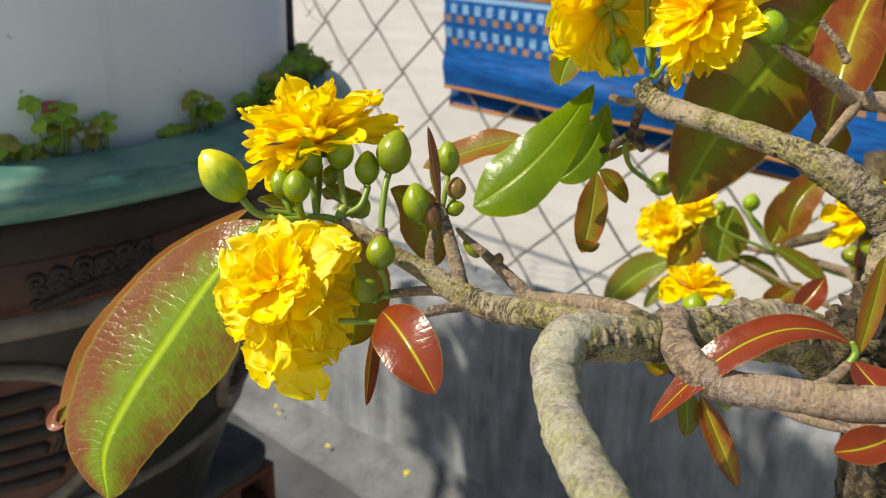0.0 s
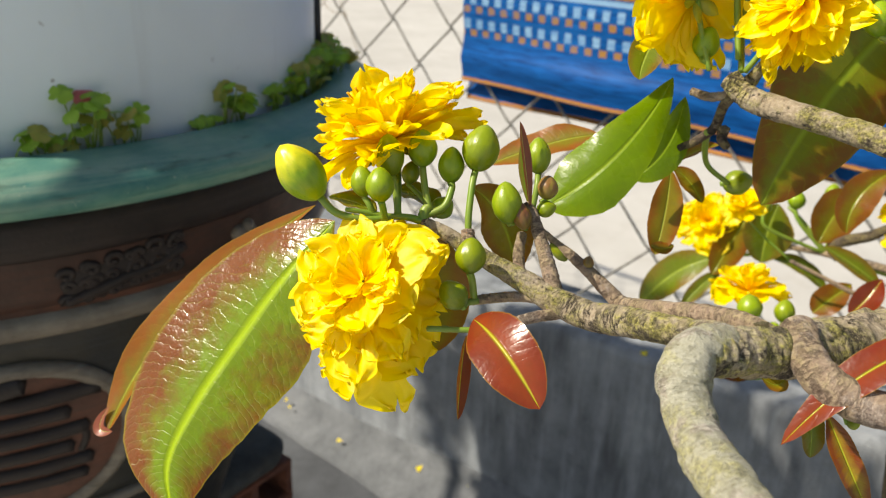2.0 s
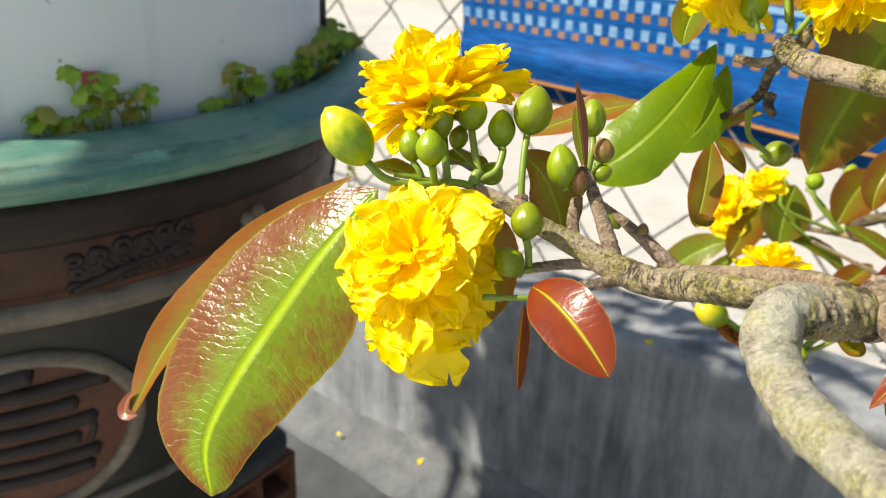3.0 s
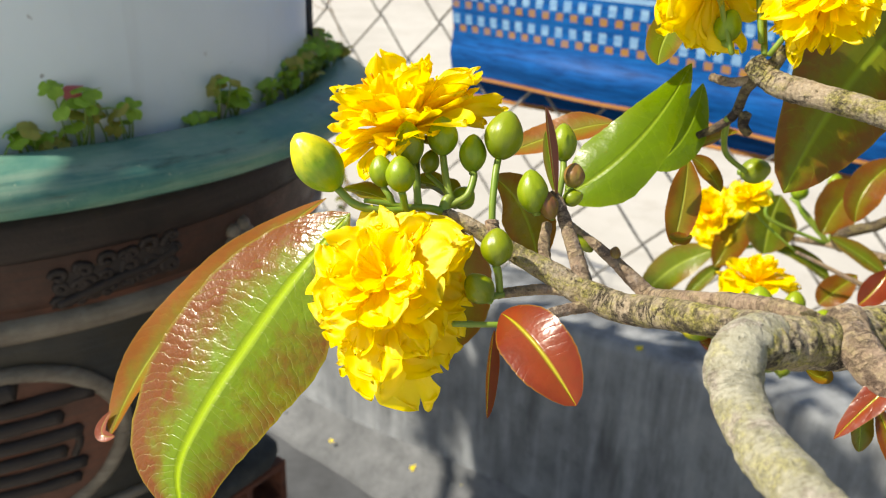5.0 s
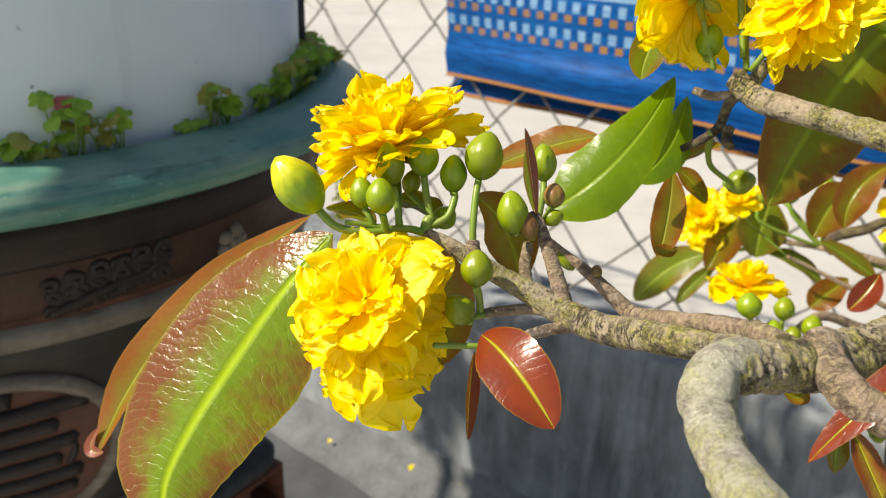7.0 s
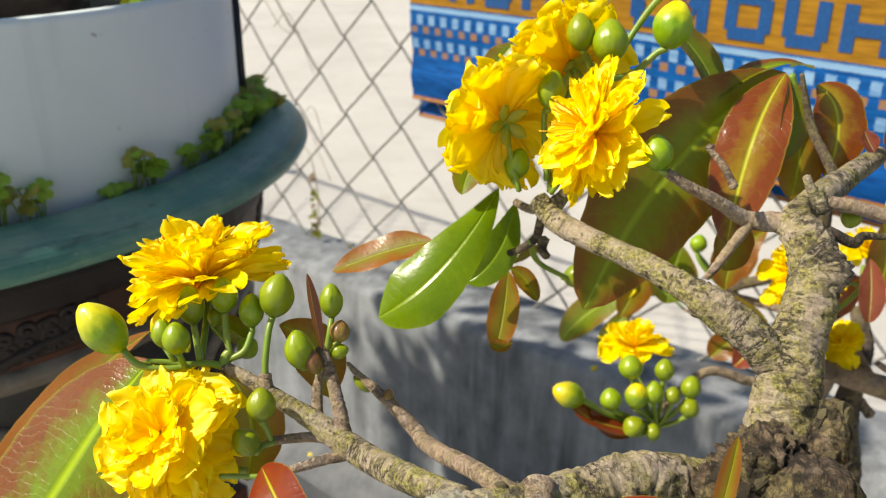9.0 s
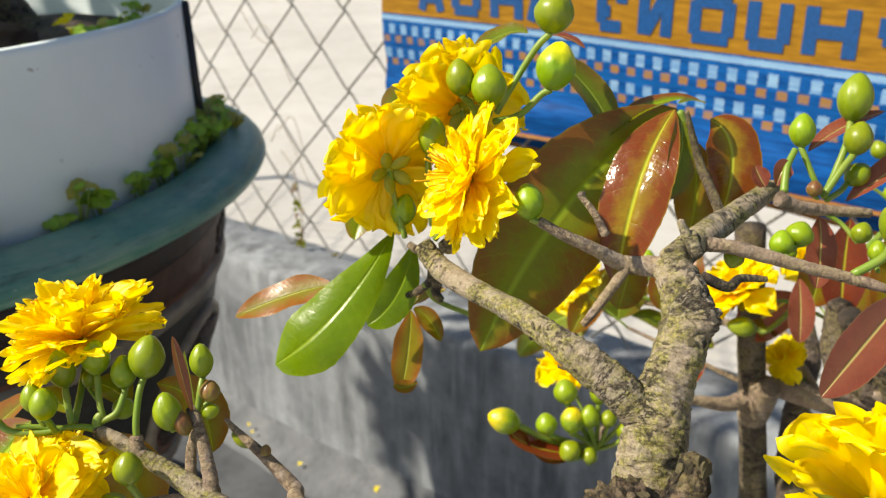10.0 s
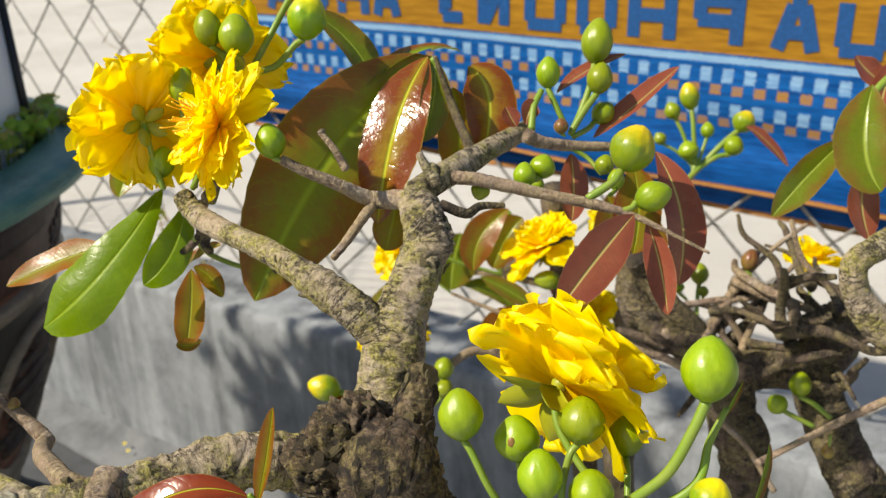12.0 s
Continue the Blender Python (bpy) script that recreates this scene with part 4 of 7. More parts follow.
for mid in (-23, 37, 97, 157, 217, 277):
    oval = [(mid + 15.5 * math.cos(k * math.pi / 10), 0.5 + 0.066 * math.sin(k * math.pi / 10)) for k in range(21)]
    panel = bmesh.new()
    rings = [[panel.verts.new(on_pot(mid + 15.5 * f * math.cos(k * math.pi / 20), 0.5 + 0.066 * f * math.sin(k * math.pi / 20), 0.0022)) for k in range(40)] for f in (1.0, 0.75, 0.5, 0.25)]
    for outer, inner in zip(rings, rings[1:]):
        for k in range(40):
            panel.faces.new((outer[k], outer[(k + 1) % 40], inner[(k + 1) % 40], inner[k]))
    panel.faces.new(rings[-1])
    part("oval_panel", panel, CLAY, pot, "red-brown clay panel")
    relief(oval, 0.0055, GREY_CLAY, "oval_frame", "pale oval frame")
    for a0, a1, z, th in ((-11, 10.5, 0.542, 0.0058), (-5, 0.5, 0.556, 0.0075), (-10, 6, 0.5265, 0.0056), (-11, 8.5, 0.511, 0.0058), (-9, 6, 0.4955, 0.0056), (-11, 9, 0.480, 0.0058), (-8, 8, 0.465, 0.0056)):
        relief([(mid + a0, z - 0.001), (mid + (a0 + a1) / 2, z), (mid + a1, z + 0.002)], th, DARK_CLAY, "bar_relief", "dark raised bar")
    for a in (7.5, -8):
        relief([(mid + a, 0.516), (mid + a + 0.8, 0.502), (mid + a, 0.489)], 0.003, DARK_CLAY, "bar_relief")
relief([(k * 10, 0.425) for k in range(37)], 0.005, GREY_CLAY, "grey_ridge")

tub = tagged(thing("white_tub", POT + Vector((0, 0, POT_LOW + 0.03)), "white plastic tub of soil set into the pot", "tub"))
part("tub_wall", lathe([(0.0, POT_LOW + 0.032), (0.125, POT_LOW + 0.032), (TUB_R - 0.022, 0.6), (TUB_R - 0.001, 0.69), (TUB_R, TUB_TOP - 0.004), (TUB_R + 0.0005, TUB_TOP), (TUB_R - 0.003, TUB_TOP + 0.001), (TUB_R - 0.004, TUB_TOP - 0.004), (TUB_R - 0.005, 0.69), (0.12, POT_LOW + 0.036), (0.0, POT_LOW + 0.036)], 160), WHITE_TUB, tub, "", AT_POT)
bm = lathe([(0.0, TUB_TOP - 0.028), (0.05, TUB_TOP - 0.02), (0.1, TUB_TOP - 0.026), (0.16, TUB_TOP - 0.018), (0.2, TUB_TOP - 0.026), (TUB_R - 0.0045, TUB_TOP - 0.03)], 72)
for v in bm.verts:
    v.co.z += 0.008 * noise.noise(v.co * 30)
part("soil", bm, SOIL, tub, "dark crumbly soil", AT_POT)
bm = lathe([(TUB_R + 0.0005, 0.682), (0.2435, 0.684)], 96)
for v in bm.verts:
    v.co.z += 0.003 * noise.noise(v.co * 60)
tagged(part("soil_strip", bm, SOIL, None, "", AT_POT), "narrow ring of dark soil between pot and tub", "soil")
# the black edging strip where the tub's wall overlaps
strip = bmesh.new()
for k in range(2):
    box(0, 0.006, -0.005 + 0.0052 * k, 0.0 + 0.005 * k, 0.655, TUB_TOP - 0.002 * k, 0.0008, strip)
part("edge_strip", strip, BLACK, tub, "black plastic edging strip", AT_POT @ pose(0, 0, 0, 0, 0, 55) @ Matrix.Translation((TUB_R - 0.001, 0, 0)))

# ---- what the pot stands on ----
BRICK = worn("red_brick", (0.17, 0.06, 0.032), (0.1, 0.036, 0.022), 60, 0.75, (0.08, 0.05, 0.04))
SLAB = concrete("dark_mossy_cement", (0.035, 0.034, 0.03), (0.075, 0.072, 0.064), (0.022, 0.022, 0.018), 30, 700)


def hollow_brick(at, turn):
    """A clay brick with four square channels along its length."""
    b = tagged(thing("hollow_brick", at, "red hollow clay brick under the pot", "brick", "bricks under the pot"))
    bm = bmesh.new()
    t, w, h, l = 0.009, 0.1, 0.09, 0.2
    for x0, x1, z0, z1 in ((-w / 2, w / 2, 0, t), (-w / 2, w / 2, h / 2 - t / 2, h / 2 + t / 2), (-w / 2, w / 2, h - t, h)):
        box(x0, x1, -l / 2, l / 2, z0, z1, 0.0015, bm)
    for c in (-w / 2 + t / 2, 0.0, w / 2 - t / 2):
        for z0, z1 in ((t - 0.001, h / 2 - t / 2 + 0.001), (h / 2 + t / 2 - 0.001, h - t + 0.001)):
            box(c - t / 2 + 0.0008, c + t / 2 - 0.0008, -l / 2 + 0.001, l / 2 - 0.001, z0, z1, 0.0, bm)
    part("brick_body", bm, BRICK, b, "", Matrix.Translation(at) @ pose(0, 0, 0, 0, 0, turn), smooth=False)


PIER = pose(-0.608, 0.443, 0, 0, 0, 6)
for layer in range(3):
    for dy in (-0.053, -0.156, -0.258, -0.36):
        hollow_brick(PIER @ Vector((-0.108, dy, 0.006 + layer * 0.0905)), 96)
slab_bm = bmesh.new()
outline = []
for cx, cy, a0 in ((-0.035, -0.035, 0), (-0.19, -0.035, 90), (-0.19, -0.375, 180), (-0.035, -0.375, 270)):
    for k in range(7):
        w = radians(a0 + 15 * k)
        outline.append((cx, cy, math.cos(w), math.sin(w)))
    nx, ny = {0: (-0.19, -0.035), 90: (-0.19, -0.375), 180: (-0.035, -0.375), 270: (-0.035, -0.035)}[a0]
    outline += [(cx + (nx - cx) * f, cy + (ny - cy) * f, math.cos(radians(a0 + 90)), math.sin(radians(a0 + 90))) for f in (0.2, 0.4, 0.6, 0.8)]
layers = [[slab_bm.verts.new((cx + r * ux, cy + r * uy, z)) for cx, cy, ux, uy in outline] for r, z in ((0.024, 0.0), (0.032, 0.004), (0.035, 0.011), (0.033, 0.018), (0.026, 0.0225), (0.012, 0.024), (0.0, 0.0245))]
for low, high in zip(layers, layers[1:]):
    for k in range(len(outline)):
        j = (k + 1) % len(outline)
        slab_bm.faces.new((low[k], low[j], high[j], high[k]))
slab_bm.faces.new(layers[0][::-1])
slab_bm.faces.new(layers[-1])
for v in slab_bm.verts:
    v.co += Vector((noise.noise(v.co * 40), noise.noise(v.co * 40 + Vector((5, 0, 0))), 0.3 * noise.noise(v.co * 60))) * 0.005
tagged(part("cement_slab", slab_bm, SLAB, None, "", PIER @ Matrix.Translation((0, 0, 0.2785))), "dark mossy cement slab under the pot", "slab")

# ---- old yellow-blossom apricot bonsai with lichened grey bark ----
tree = thing("apricot_tree", (-0.0322, 0.2200, 0.0000), "old yellow-blossom apricot bonsai with lichened grey bark", "tree")
LINE = [(-0.0628, 0.2666, 0.7721, 0.0058), (-0.0552, 0.2604, 0.7688, 0.0067), (-0.0500, 0.2541, 0.7625, 0.0070), (-0.0477, 0.2436, 0.7566, 0.0071), (-0.0459, 0.2342, 0.7472, 0.0076), (-0.0442, 0.2267, 0.7362, 0.0080), (-0.0418, 0.2203, 0.7253, 0.0086), (-0.0388, 0.2155, 0.7138, 0.0101)]
flakes(limb(tree, "trunk", LINE, "bark", rough=0.26, rings=0.02), LINE, 60, 31, 0.0026, (0.2, 0.24, 0.38, 0.56, 0.82, 0.97), 0.12)
LINE = [(-0.0474, 0.2309, 0.7439, 0.0047), (-0.0544, 0.2285, 0.7523, 0.0050), (-0.0660, 0.2261, 0.7590, 0.0050), (-0.0743, 0.2265, 0.7617, 0.0040), (-0.0883, 0.2296, 0.7633, 0.0036), (-0.1062, 0.2310, 0.7650, 0.0034), (-0.1219, 0.2344, 0.7665, 0.0035), (-0.1289, 0.2360, 0.7706, 0.0033)]
flakes(limb(tree, "limb", LINE, "bark", rough=0.22, rings=0.03), LINE, 24, 32, 0.0019, (0.2, 0.34, 0.46), 0.1)
limb(tree, "limb", [(-0.0594, 0.2638, 0.7715, 0.0041), (-0.0657, 0.2638, 0.7717, 0.0034), (-0.0731, 0.2592, 0.7721, 0.0024), (-0.0786, 0.2520, 0.7776, 0.0019), (-0.0858, 0.2451, 0.7830, 0.0016), (-0.0902, 0.2414, 0.7865, 0.0014)], "twig", rough=0.16, rings=0.05)
limb(tree, "twig", [(-0.0718, 0.2602, 0.7717, 0.0015), (-0.0726, 0.2557, 0.7685, 0.0015), (-0.0744, 0.2488, 0.7624, 0.0013), (-0.0757, 0.2433, 0.7582, 0.0010)], "twig", rough=0.14, rings=0.1)
limb(tree, "limb", [(-0.0620, 0.2662, 0.7734, 0.0048), (-0.0616, 0.2819, 0.7747, 0.0042), (-0.0603, 0.2987, 0.7763, 0.0038), (-0.0590, 0.3152, 0.7776, 0.0036), (-0.0582, 0.3273, 0.7784, 0.0032)], "bark", rough=0.2)
limb(tree, "twig", [(-0.0514, 0.3145, 0.7804, 0.0026), (-0.0474, 0.3189, 0.7775, 0.0021), (-0.0415, 0.3281, 0.7747, 0.0019), (-0.0304, 0.3382, 0.7732, 0.0015)], "twig", rough=0.14, rings=0.06)
limb(tree, "twig", [(-0.0636, 0.2780, 0.7752, 0.0024), (-0.0580, 0.2812, 0.7746, 0.0022), (-0.0517, 0.2846, 0.7740, 0.0020), (-0.0440, 0.2901, 0.7714, 0.0019), (-0.0324, 0.2978, 0.7677, 0.0017), (-0.0218, 0.3037, 0.7651, 0.0016), (-0.0118, 0.3088, 0.7619, 0.0010), (0.0002, 0.3113, 0.7573, 0.0007), (0.0121, 0.3135, 0.7523, 0.0004)], "twig", rough=0.12, rings=0.08)
limb(tree, "twig", [(-0.0569, 0.2694, 0.7769, 0.0020), (-0.0604, 0.2685, 0.7830, 0.0016), (-0.0617, 0.2687, 0.7850, 0.0013)], "bark", rough=0.25)
limb(tree, "twig", [(-0.0553, 0.2684, 0.7761, 0.0021), (-0.0587, 0.2699, 0.7803, 0.0022), (-0.0585, 0.2725, 0.7787, 0.0020)], "bark", rough=0.3)
limb(tree, "twig", [(-0.0594, 0.2962, 0.7746, 0.0016), (-0.0667, 0.3014, 0.7817, 0.0015), (-0.0748, 0.3067, 0.7899, 0.0013), (-0.0797, 0.3049, 0.8056, 0.0007)], "dark", rough=0.1, rings=0.1)
limb(tree, "twig", [(-0.0516, 0.2642, 0.7725, 0.0016), (-0.0463, 0.2693, 0.7690, 0.0015), (-0.0457, 0.2763, 0.7691, 0.0012), (-0.0398, 0.2803, 0.7691, 0.0008)], "dark", rough=0.12)
limb(tree, "twig", [(-0.0746, 0.2508, 0.7833, 0.0013), (-0.0784, 0.2509, 0.7886, 0.0011), (-0.0827, 0.2514, 0.7920, 0.0010), (-0.0835, 0.2515, 0.7932, 0.0015)], "twig", rough=0.15)
LINE = [(-0.0476, 0.2113, 0.7124, 0.0087), (-0.0561, 0.1974, 0.7242, 0.0072), (-0.0636, 0.1828, 0.7294, 0.0064), (-0.0719, 0.1643, 0.7319, 0.0059), (-0.0781, 0.1495, 0.7346, 0.0053), (-0.0820, 0.1397, 0.7363, 0.0045), (-0.0847, 0.1321, 0.7365, 0.0040)]
flakes(limb(tree, "limb", LINE, "bark", rough=0.24, rings=0.07), LINE, 46, 33, 0.0032, (0.1, 0.2, 0.3, 0.45, 0.6), 0.2)
limb(tree, "limb", [(-0.0837, 0.1455, 0.7365, 0.0037), (-0.0926, 0.1471, 0.7341, 0.0033), (-0.1043, 0.1480, 0.7316, 0.0032), (-0.1168, 0.1510, 0.7276, 0.0032), (-0.1272, 0.1511, 0.7280, 0.0031), (-0.1368, 0.1496, 0.7310, 0.0027), (-0.1464, 0.1466, 0.7346, 0.0022), (-0.1555, 0.1429, 0.7392, 0.0018), (-0.1615, 0.1404, 0.7411, 0.0017)], "bark", rough=0.16, rings=0.03)
limb(tree, "limb", [(-0.0819, 0.1437, 0.7368, 0.0046), (-0.0838, 0.1362, 0.7372, 0.0048), (-0.0838, 0.1316, 0.7352, 0.0052), (-0.0808, 0.1266, 0.7318, 0.0046), (-0.0768, 0.1226, 0.7302, 0.0043), (-0.0716, 0.1170, 0.7296, 0.0045), (-0.0640, 0.1100, 0.7304, 0.0044), (-0.0560, 0.1030, 0.7316, 0.0045), (-0.0440, 0.0960, 0.7310, 0.0046), (-0.0260, 0.0960, 0.7240, 0.0050)], "pale", rough=0.2, rings=0.03)
limb(tree, "limb", [(-0.0739, 0.1615, 0.7367, 0.0040), (-0.0697, 0.1553, 0.7350, 0.0038), (-0.0640, 0.1518, 0.7325, 0.0037), (-0.0560, 0.1523, 0.7304, 0.0036), (-0.0472, 0.1551, 0.7311, 0.0035), (-0.0367, 0.1594, 0.7319, 0.0036), (-0.0269, 0.1637, 0.7338, 0.0037), (-0.0188, 0.1748, 0.7344, 0.0040)], "twig", rough=0.14, rings=0.03)
limb(tree, "twig", [(-0.0477, 0.1540, 0.7299, 0.0014), (-0.0421, 0.1547, 0.7286, 0.0012), (-0.0351, 0.1570, 0.7281, 0.0011), (-0.0293, 0.1592, 0.7294, 0.0010), (-0.0249, 0.1622, 0.7311, 0.0009)], "twig", rough=0.12)
limb(tree, "twig", [(-0.0409, 0.1582, 0.7334, 0.0015), (-0.0391, 0.1638, 0.7341, 0.0014), (-0.0383, 0.1689, 0.7354, 0.0012)], "twig", rough=0.12)
limb(tree, "twig", [(-0.0743, 0.1591, 0.7328, 0.0025), (-0.0808, 0.1552, 0.7369, 0.0025), (-0.0902, 0.1576, 0.7351, 0.0023), (-0.1027, 0.1620, 0.7302, 0.0022), (-0.1158, 0.1688, 0.7243, 0.0021), (-0.1213, 0.1728, 0.7220, 0.0021), (-0.1297, 0.1718, 0.7273, 0.0017), (-0.1358, 0.1704, 0.7314, 0.0014), (-0.1407, 0.1694, 0.7341, 0.0011), (-0.1446, 0.1690, 0.7365, 0.0006)], "twig", rough=0.14, rings=0.06)
limb(tree, "twig", [(-0.1269, 0.1514, 0.7280, 0.0020), (-0.1314, 0.1540, 0.7338, 0.0018), (-0.1363, 0.1564, 0.7396, 0.0016), (-0.1401, 0.1576, 0.7447, 0.0015), (-0.1428, 0.1582, 0.7467, 0.0014)], "twig", rough=0.14, rings=0.1)
limb(tree, "twig", [(-0.1386, 0.1526, 0.7295, 0.0014), (-0.1419, 0.1554, 0.7335, 0.0014), (-0.1436, 0.1585, 0.7387, 0.0012)], "twig", rough=0.14, rings=0.1)
limb(tree, "twig", [(-0.1296, 0.1505, 0.7277, 0.0012), (-0.1367, 0.1474, 0.7269, 0.0012), (-0.1428, 0.1431, 0.7255, 0.0012), (-0.1447, 0.1412, 0.7250, 0.0012)], "twig", rough=0.14, rings=0.1)
limb(tree, "twig", [(-0.1241, 0.1509, 0.7259, 0.0014), (-0.1284, 0.1449, 0.7252, 0.0013), (-0.1329, 0.1383, 0.7237, 0.0011)], "twig", rough=0.14, rings=0.1)
limb(tree, "twig", [(-0.1329, 0.1383, 0.7237, 0.0009), (-0.1366, 0.1329, 0.7231, 0.0007), (-0.1451, 0.1254, 0.7230, 0.0007)], "stalk", rough=0.06)
limb(tree, "twig", [(-0.1510, 0.1459, 0.7408, 0.0016), (-0.1503, 0.1454, 0.7387, 0.0016), (-0.1479, 0.1456, 0.7353, 0.0015)], "twig", rough=0.2, rings=0.1)
limb(tree, "twig", [(-0.1597, 0.1417, 0.7406, 0.0011), (-0.1632, 0.1379, 0.7427, 0.0009), (-0.1669, 0.1332, 0.7433, 0.0008), (-0.1706, 0.1288, 0.7445, 0.0007), (-0.1731, 0.1252, 0.7454, 0.0006)], "stalk", rough=0.06)
limb(tree, "twig", [(-0.1615, 0.1404, 0.7411, 0.0015), (-0.1618, 0.1416, 0.7438, 0.0014), (-0.1614, 0.1427, 0.7452, 0.0011)], "stalk", rough=0.06)
limb(tree, "twig", [(-0.1306, 0.2443, 0.7649, 0.0022), (-0.1334, 0.2447, 0.7604, 0.0016), (-0.1357, 0.2457, 0.7530, 0.0014), (-0.1410, 0.2454, 0.7478, 0.0013), (-0.1464, 0.2459, 0.7442, 0.0011)], "dark", rough=0.2)
limb(tree, "twig", [(-0.1293, 0.2437, 0.7650, 0.0016), (-0.1382, 0.2454, 0.7625, 0.0014), (-0.1453, 0.2467, 0.7628, 0.0012)], "twig", rough=0.15, rings=0.1)
limb(tree, "twig", [(-0.1285, 0.2454, 0.7669, 0.0028), (-0.1261, 0.2457, 0.7701, 0.0021), (-0.1241, 0.2463, 0.7745, 0.0015)], "bark", rough=0.15)
limb(tree, "twig", [(-0.1373, 0.2448, 0.7516, 0.0011), (-0.1402, 0.2519, 0.7429, 0.0010), (-0.1419, 0.2609, 0.7356, 0.0009), (-0.1387, 0.2708, 0.7287, 0.0009)], "stalk", rough=0.06)
limb(tree, "twig", [(-0.1323, 0.2456, 0.7539, 0.0018), (-0.1320, 0.2440, 0.7506, 0.0016), (-0.1299, 0.2444, 0.7481, 0.0013)], "dark", rough=0.15)
leaf(tree, "bronze", (-0.1869, 0.1334, 0.7365), (-0.1972, 0.1046, 0.7100), (-0.1950, 0.0826, 0.6646), (0.0372, 0.0475), (0.33, -0.68, 0.66), -0.1, 0.05, (0.5, 0.54), 0.1, full=(0.34, 0.5), line=((-0.1925, 0.1195, 0.7215), (-0.1985, 0.1072, 0.7038), (-0.2012, 0.0955, 0.6893), (-0.2018, 0.0866, 0.6755)))
leaf(tree, "rust", (-0.2115, 0.1472, 0.7310), (-0.2575, 0.1258, 0.6850), (-0.2660, 0.1000, 0.6473), 0.0170, (0.05, -0.78, 0.57), 0.35, 0.08, 0.72, 0)
leaf(tree, "pink", (-0.2688, 0.1030, 0.6546), (-0.2693, 0.0990, 0.6481), (-0.2636, 0.1004, 0.6483), 0.0044, (0.25, -0.78, 0.53), 0.3, 0.05, 0.7, 0)
leaf(tree, "green", (-0.1523, 0.2466, 0.7661), (-0.1537, 0.2201, 0.7459), (-0.1676, 0.2038, 0.7288), 0.0225, (0.50, -0.42, 0.76), 0.12, 0.08, 1.1, 0.25, full=0.68)
leaf(tree, "rust", (-0.1431, 0.2453, 0.7113), (-0.1452, 0.2412, 0.7103), (-0.1480, 0.2380, 0.7119), 0.0051, (0.39, -0.43, 0.80), 0.3, 0.05, 0.7, 0)
leaf(tree, "green", (-0.1510, 0.2545, 0.7590), (-0.1500, 0.2440, 0.7440), (-0.1560, 0.2350, 0.7340), 0.0135, (0.72, -0.50, 0.40), 0.2, 0.06, 0.8, 0.1)
leaf(tree, "rust", (-0.1688, 0.2322, 0.7465), (-0.1811, 0.2228, 0.7426), (-0.1957, 0.2093, 0.7348), 0.0122, (0.33, -0.40, 0.86), 0.2, 0.1, 0.6, 0)
leaf(tree, "rust", (-0.1512, 0.2520, 0.7344), (-0.1486, 0.2468, 0.7204), (-0.1473, 0.2410, 0.7076), 0.0108, (0.54, -0.76, 0.37), 0.25, 0.08, 0.6, 0)
leaf(tree, "brown", (-0.1508, 0.2527, 0.7349), (-0.1460, 0.2550, 0.7313), (-0.1393, 0.2540, 0.7252), 0.0072, (0.71, -0.51, 0.57), 0.2, 0.05, 0.7, 0)
leaf(tree, "brown", (-0.1492, 0.2481, 0.7371), (-0.1441, 0.2517, 0.7421), (-0.1375, 0.2557, 0.7453), 0.0059, (0.15, -0.21, 0.97), 0.3, 0.1, 0.7, 0)
leaf(tree, "red", (-0.1369, 0.1324, 0.7260), (-0.1240, 0.1272, 0.7252), (-0.1113, 0.1248, 0.7167), 0.0141, (0.30, -0.68, 0.65), 0.24, 0.03, 0.62, 0.1)
leaf(tree, "red", (-0.1371, 0.1303, 0.7225), (-0.1349, 0.1264, 0.7150), (-0.1311, 0.1214, 0.7061), 0.0048, (0.96, 0.05, 0.26), 0.4, 0.03, 0.65, 0)
leaf(tree, "brown", (-0.1656, 0.1434, 0.7366), (-0.1638, 0.1486, 0.7202), (-0.1593, 0.1421, 0.7040), 0.0186, (0.80, -0.53, 0.38), 0.2, 0.06, 0.72, 0)
leaf(tree, "brown", (-0.1615, 0.1594, 0.7463), (-0.1583, 0.1689, 0.7354), (-0.1510, 0.1670, 0.7232), 0.0148, (0.71, -0.51, 0.57), 0.2, 0.06, 0.7, 0)
leaf(tree, "olive", (-0.1658, 0.1525, 0.7406), (-0.1745, 0.1528, 0.7421), (-0.1816, 0.1505, 0.7429), 0.0097, (0.06, -0.11, 1.02), 0.25, 0.1, 0.7, 0)
leaf(tree, "olive", (-0.1784, 0.1405, 0.7390), (-0.1866, 0.1409, 0.7398), (-0.1944, 0.1379, 0.7403), 0.0073, (0.13, -0.18, 1.06), 0.25, 0.1, 0.7, 0)
leaf(tree, "pink", (-0.1409, 0.1575, 0.7457), (-0.1433, 0.1575, 0.7564), (-0.1467, 0.1585, 0.7671), 0.0033, (0.94, -0.15, 0.32), 0.5, 0.02, 0.9, 0)
leaf(tree, "olive", (-0.1415, 0.1587, 0.7456), (-0.1453, 0.1607, 0.7522), (-0.1485, 0.1622, 0.7603), 0.0027, (0.05, -0.96, 0.28), 0.5, 0.02, 0.9, 0)
leaf(tree, "red", (-0.0388, 0.1706, 0.7393), (-0.0532, 0.1585, 0.7405), (-0.0670, 0.1428, 0.7209), 0.0084, (0.12, -0.39, 0.95), 0.25, 0.03, 0.75, 0.1)
leaf(tree, "gloss", (-0.0645, 0.1611, 0.7205), (-0.0588, 0.1601, 0.7126), (-0.0521, 0.1592, 0.7034), 0.0055, (0.41, -0.78, 0.55), 0.35, 0.08, 0.6, 0)
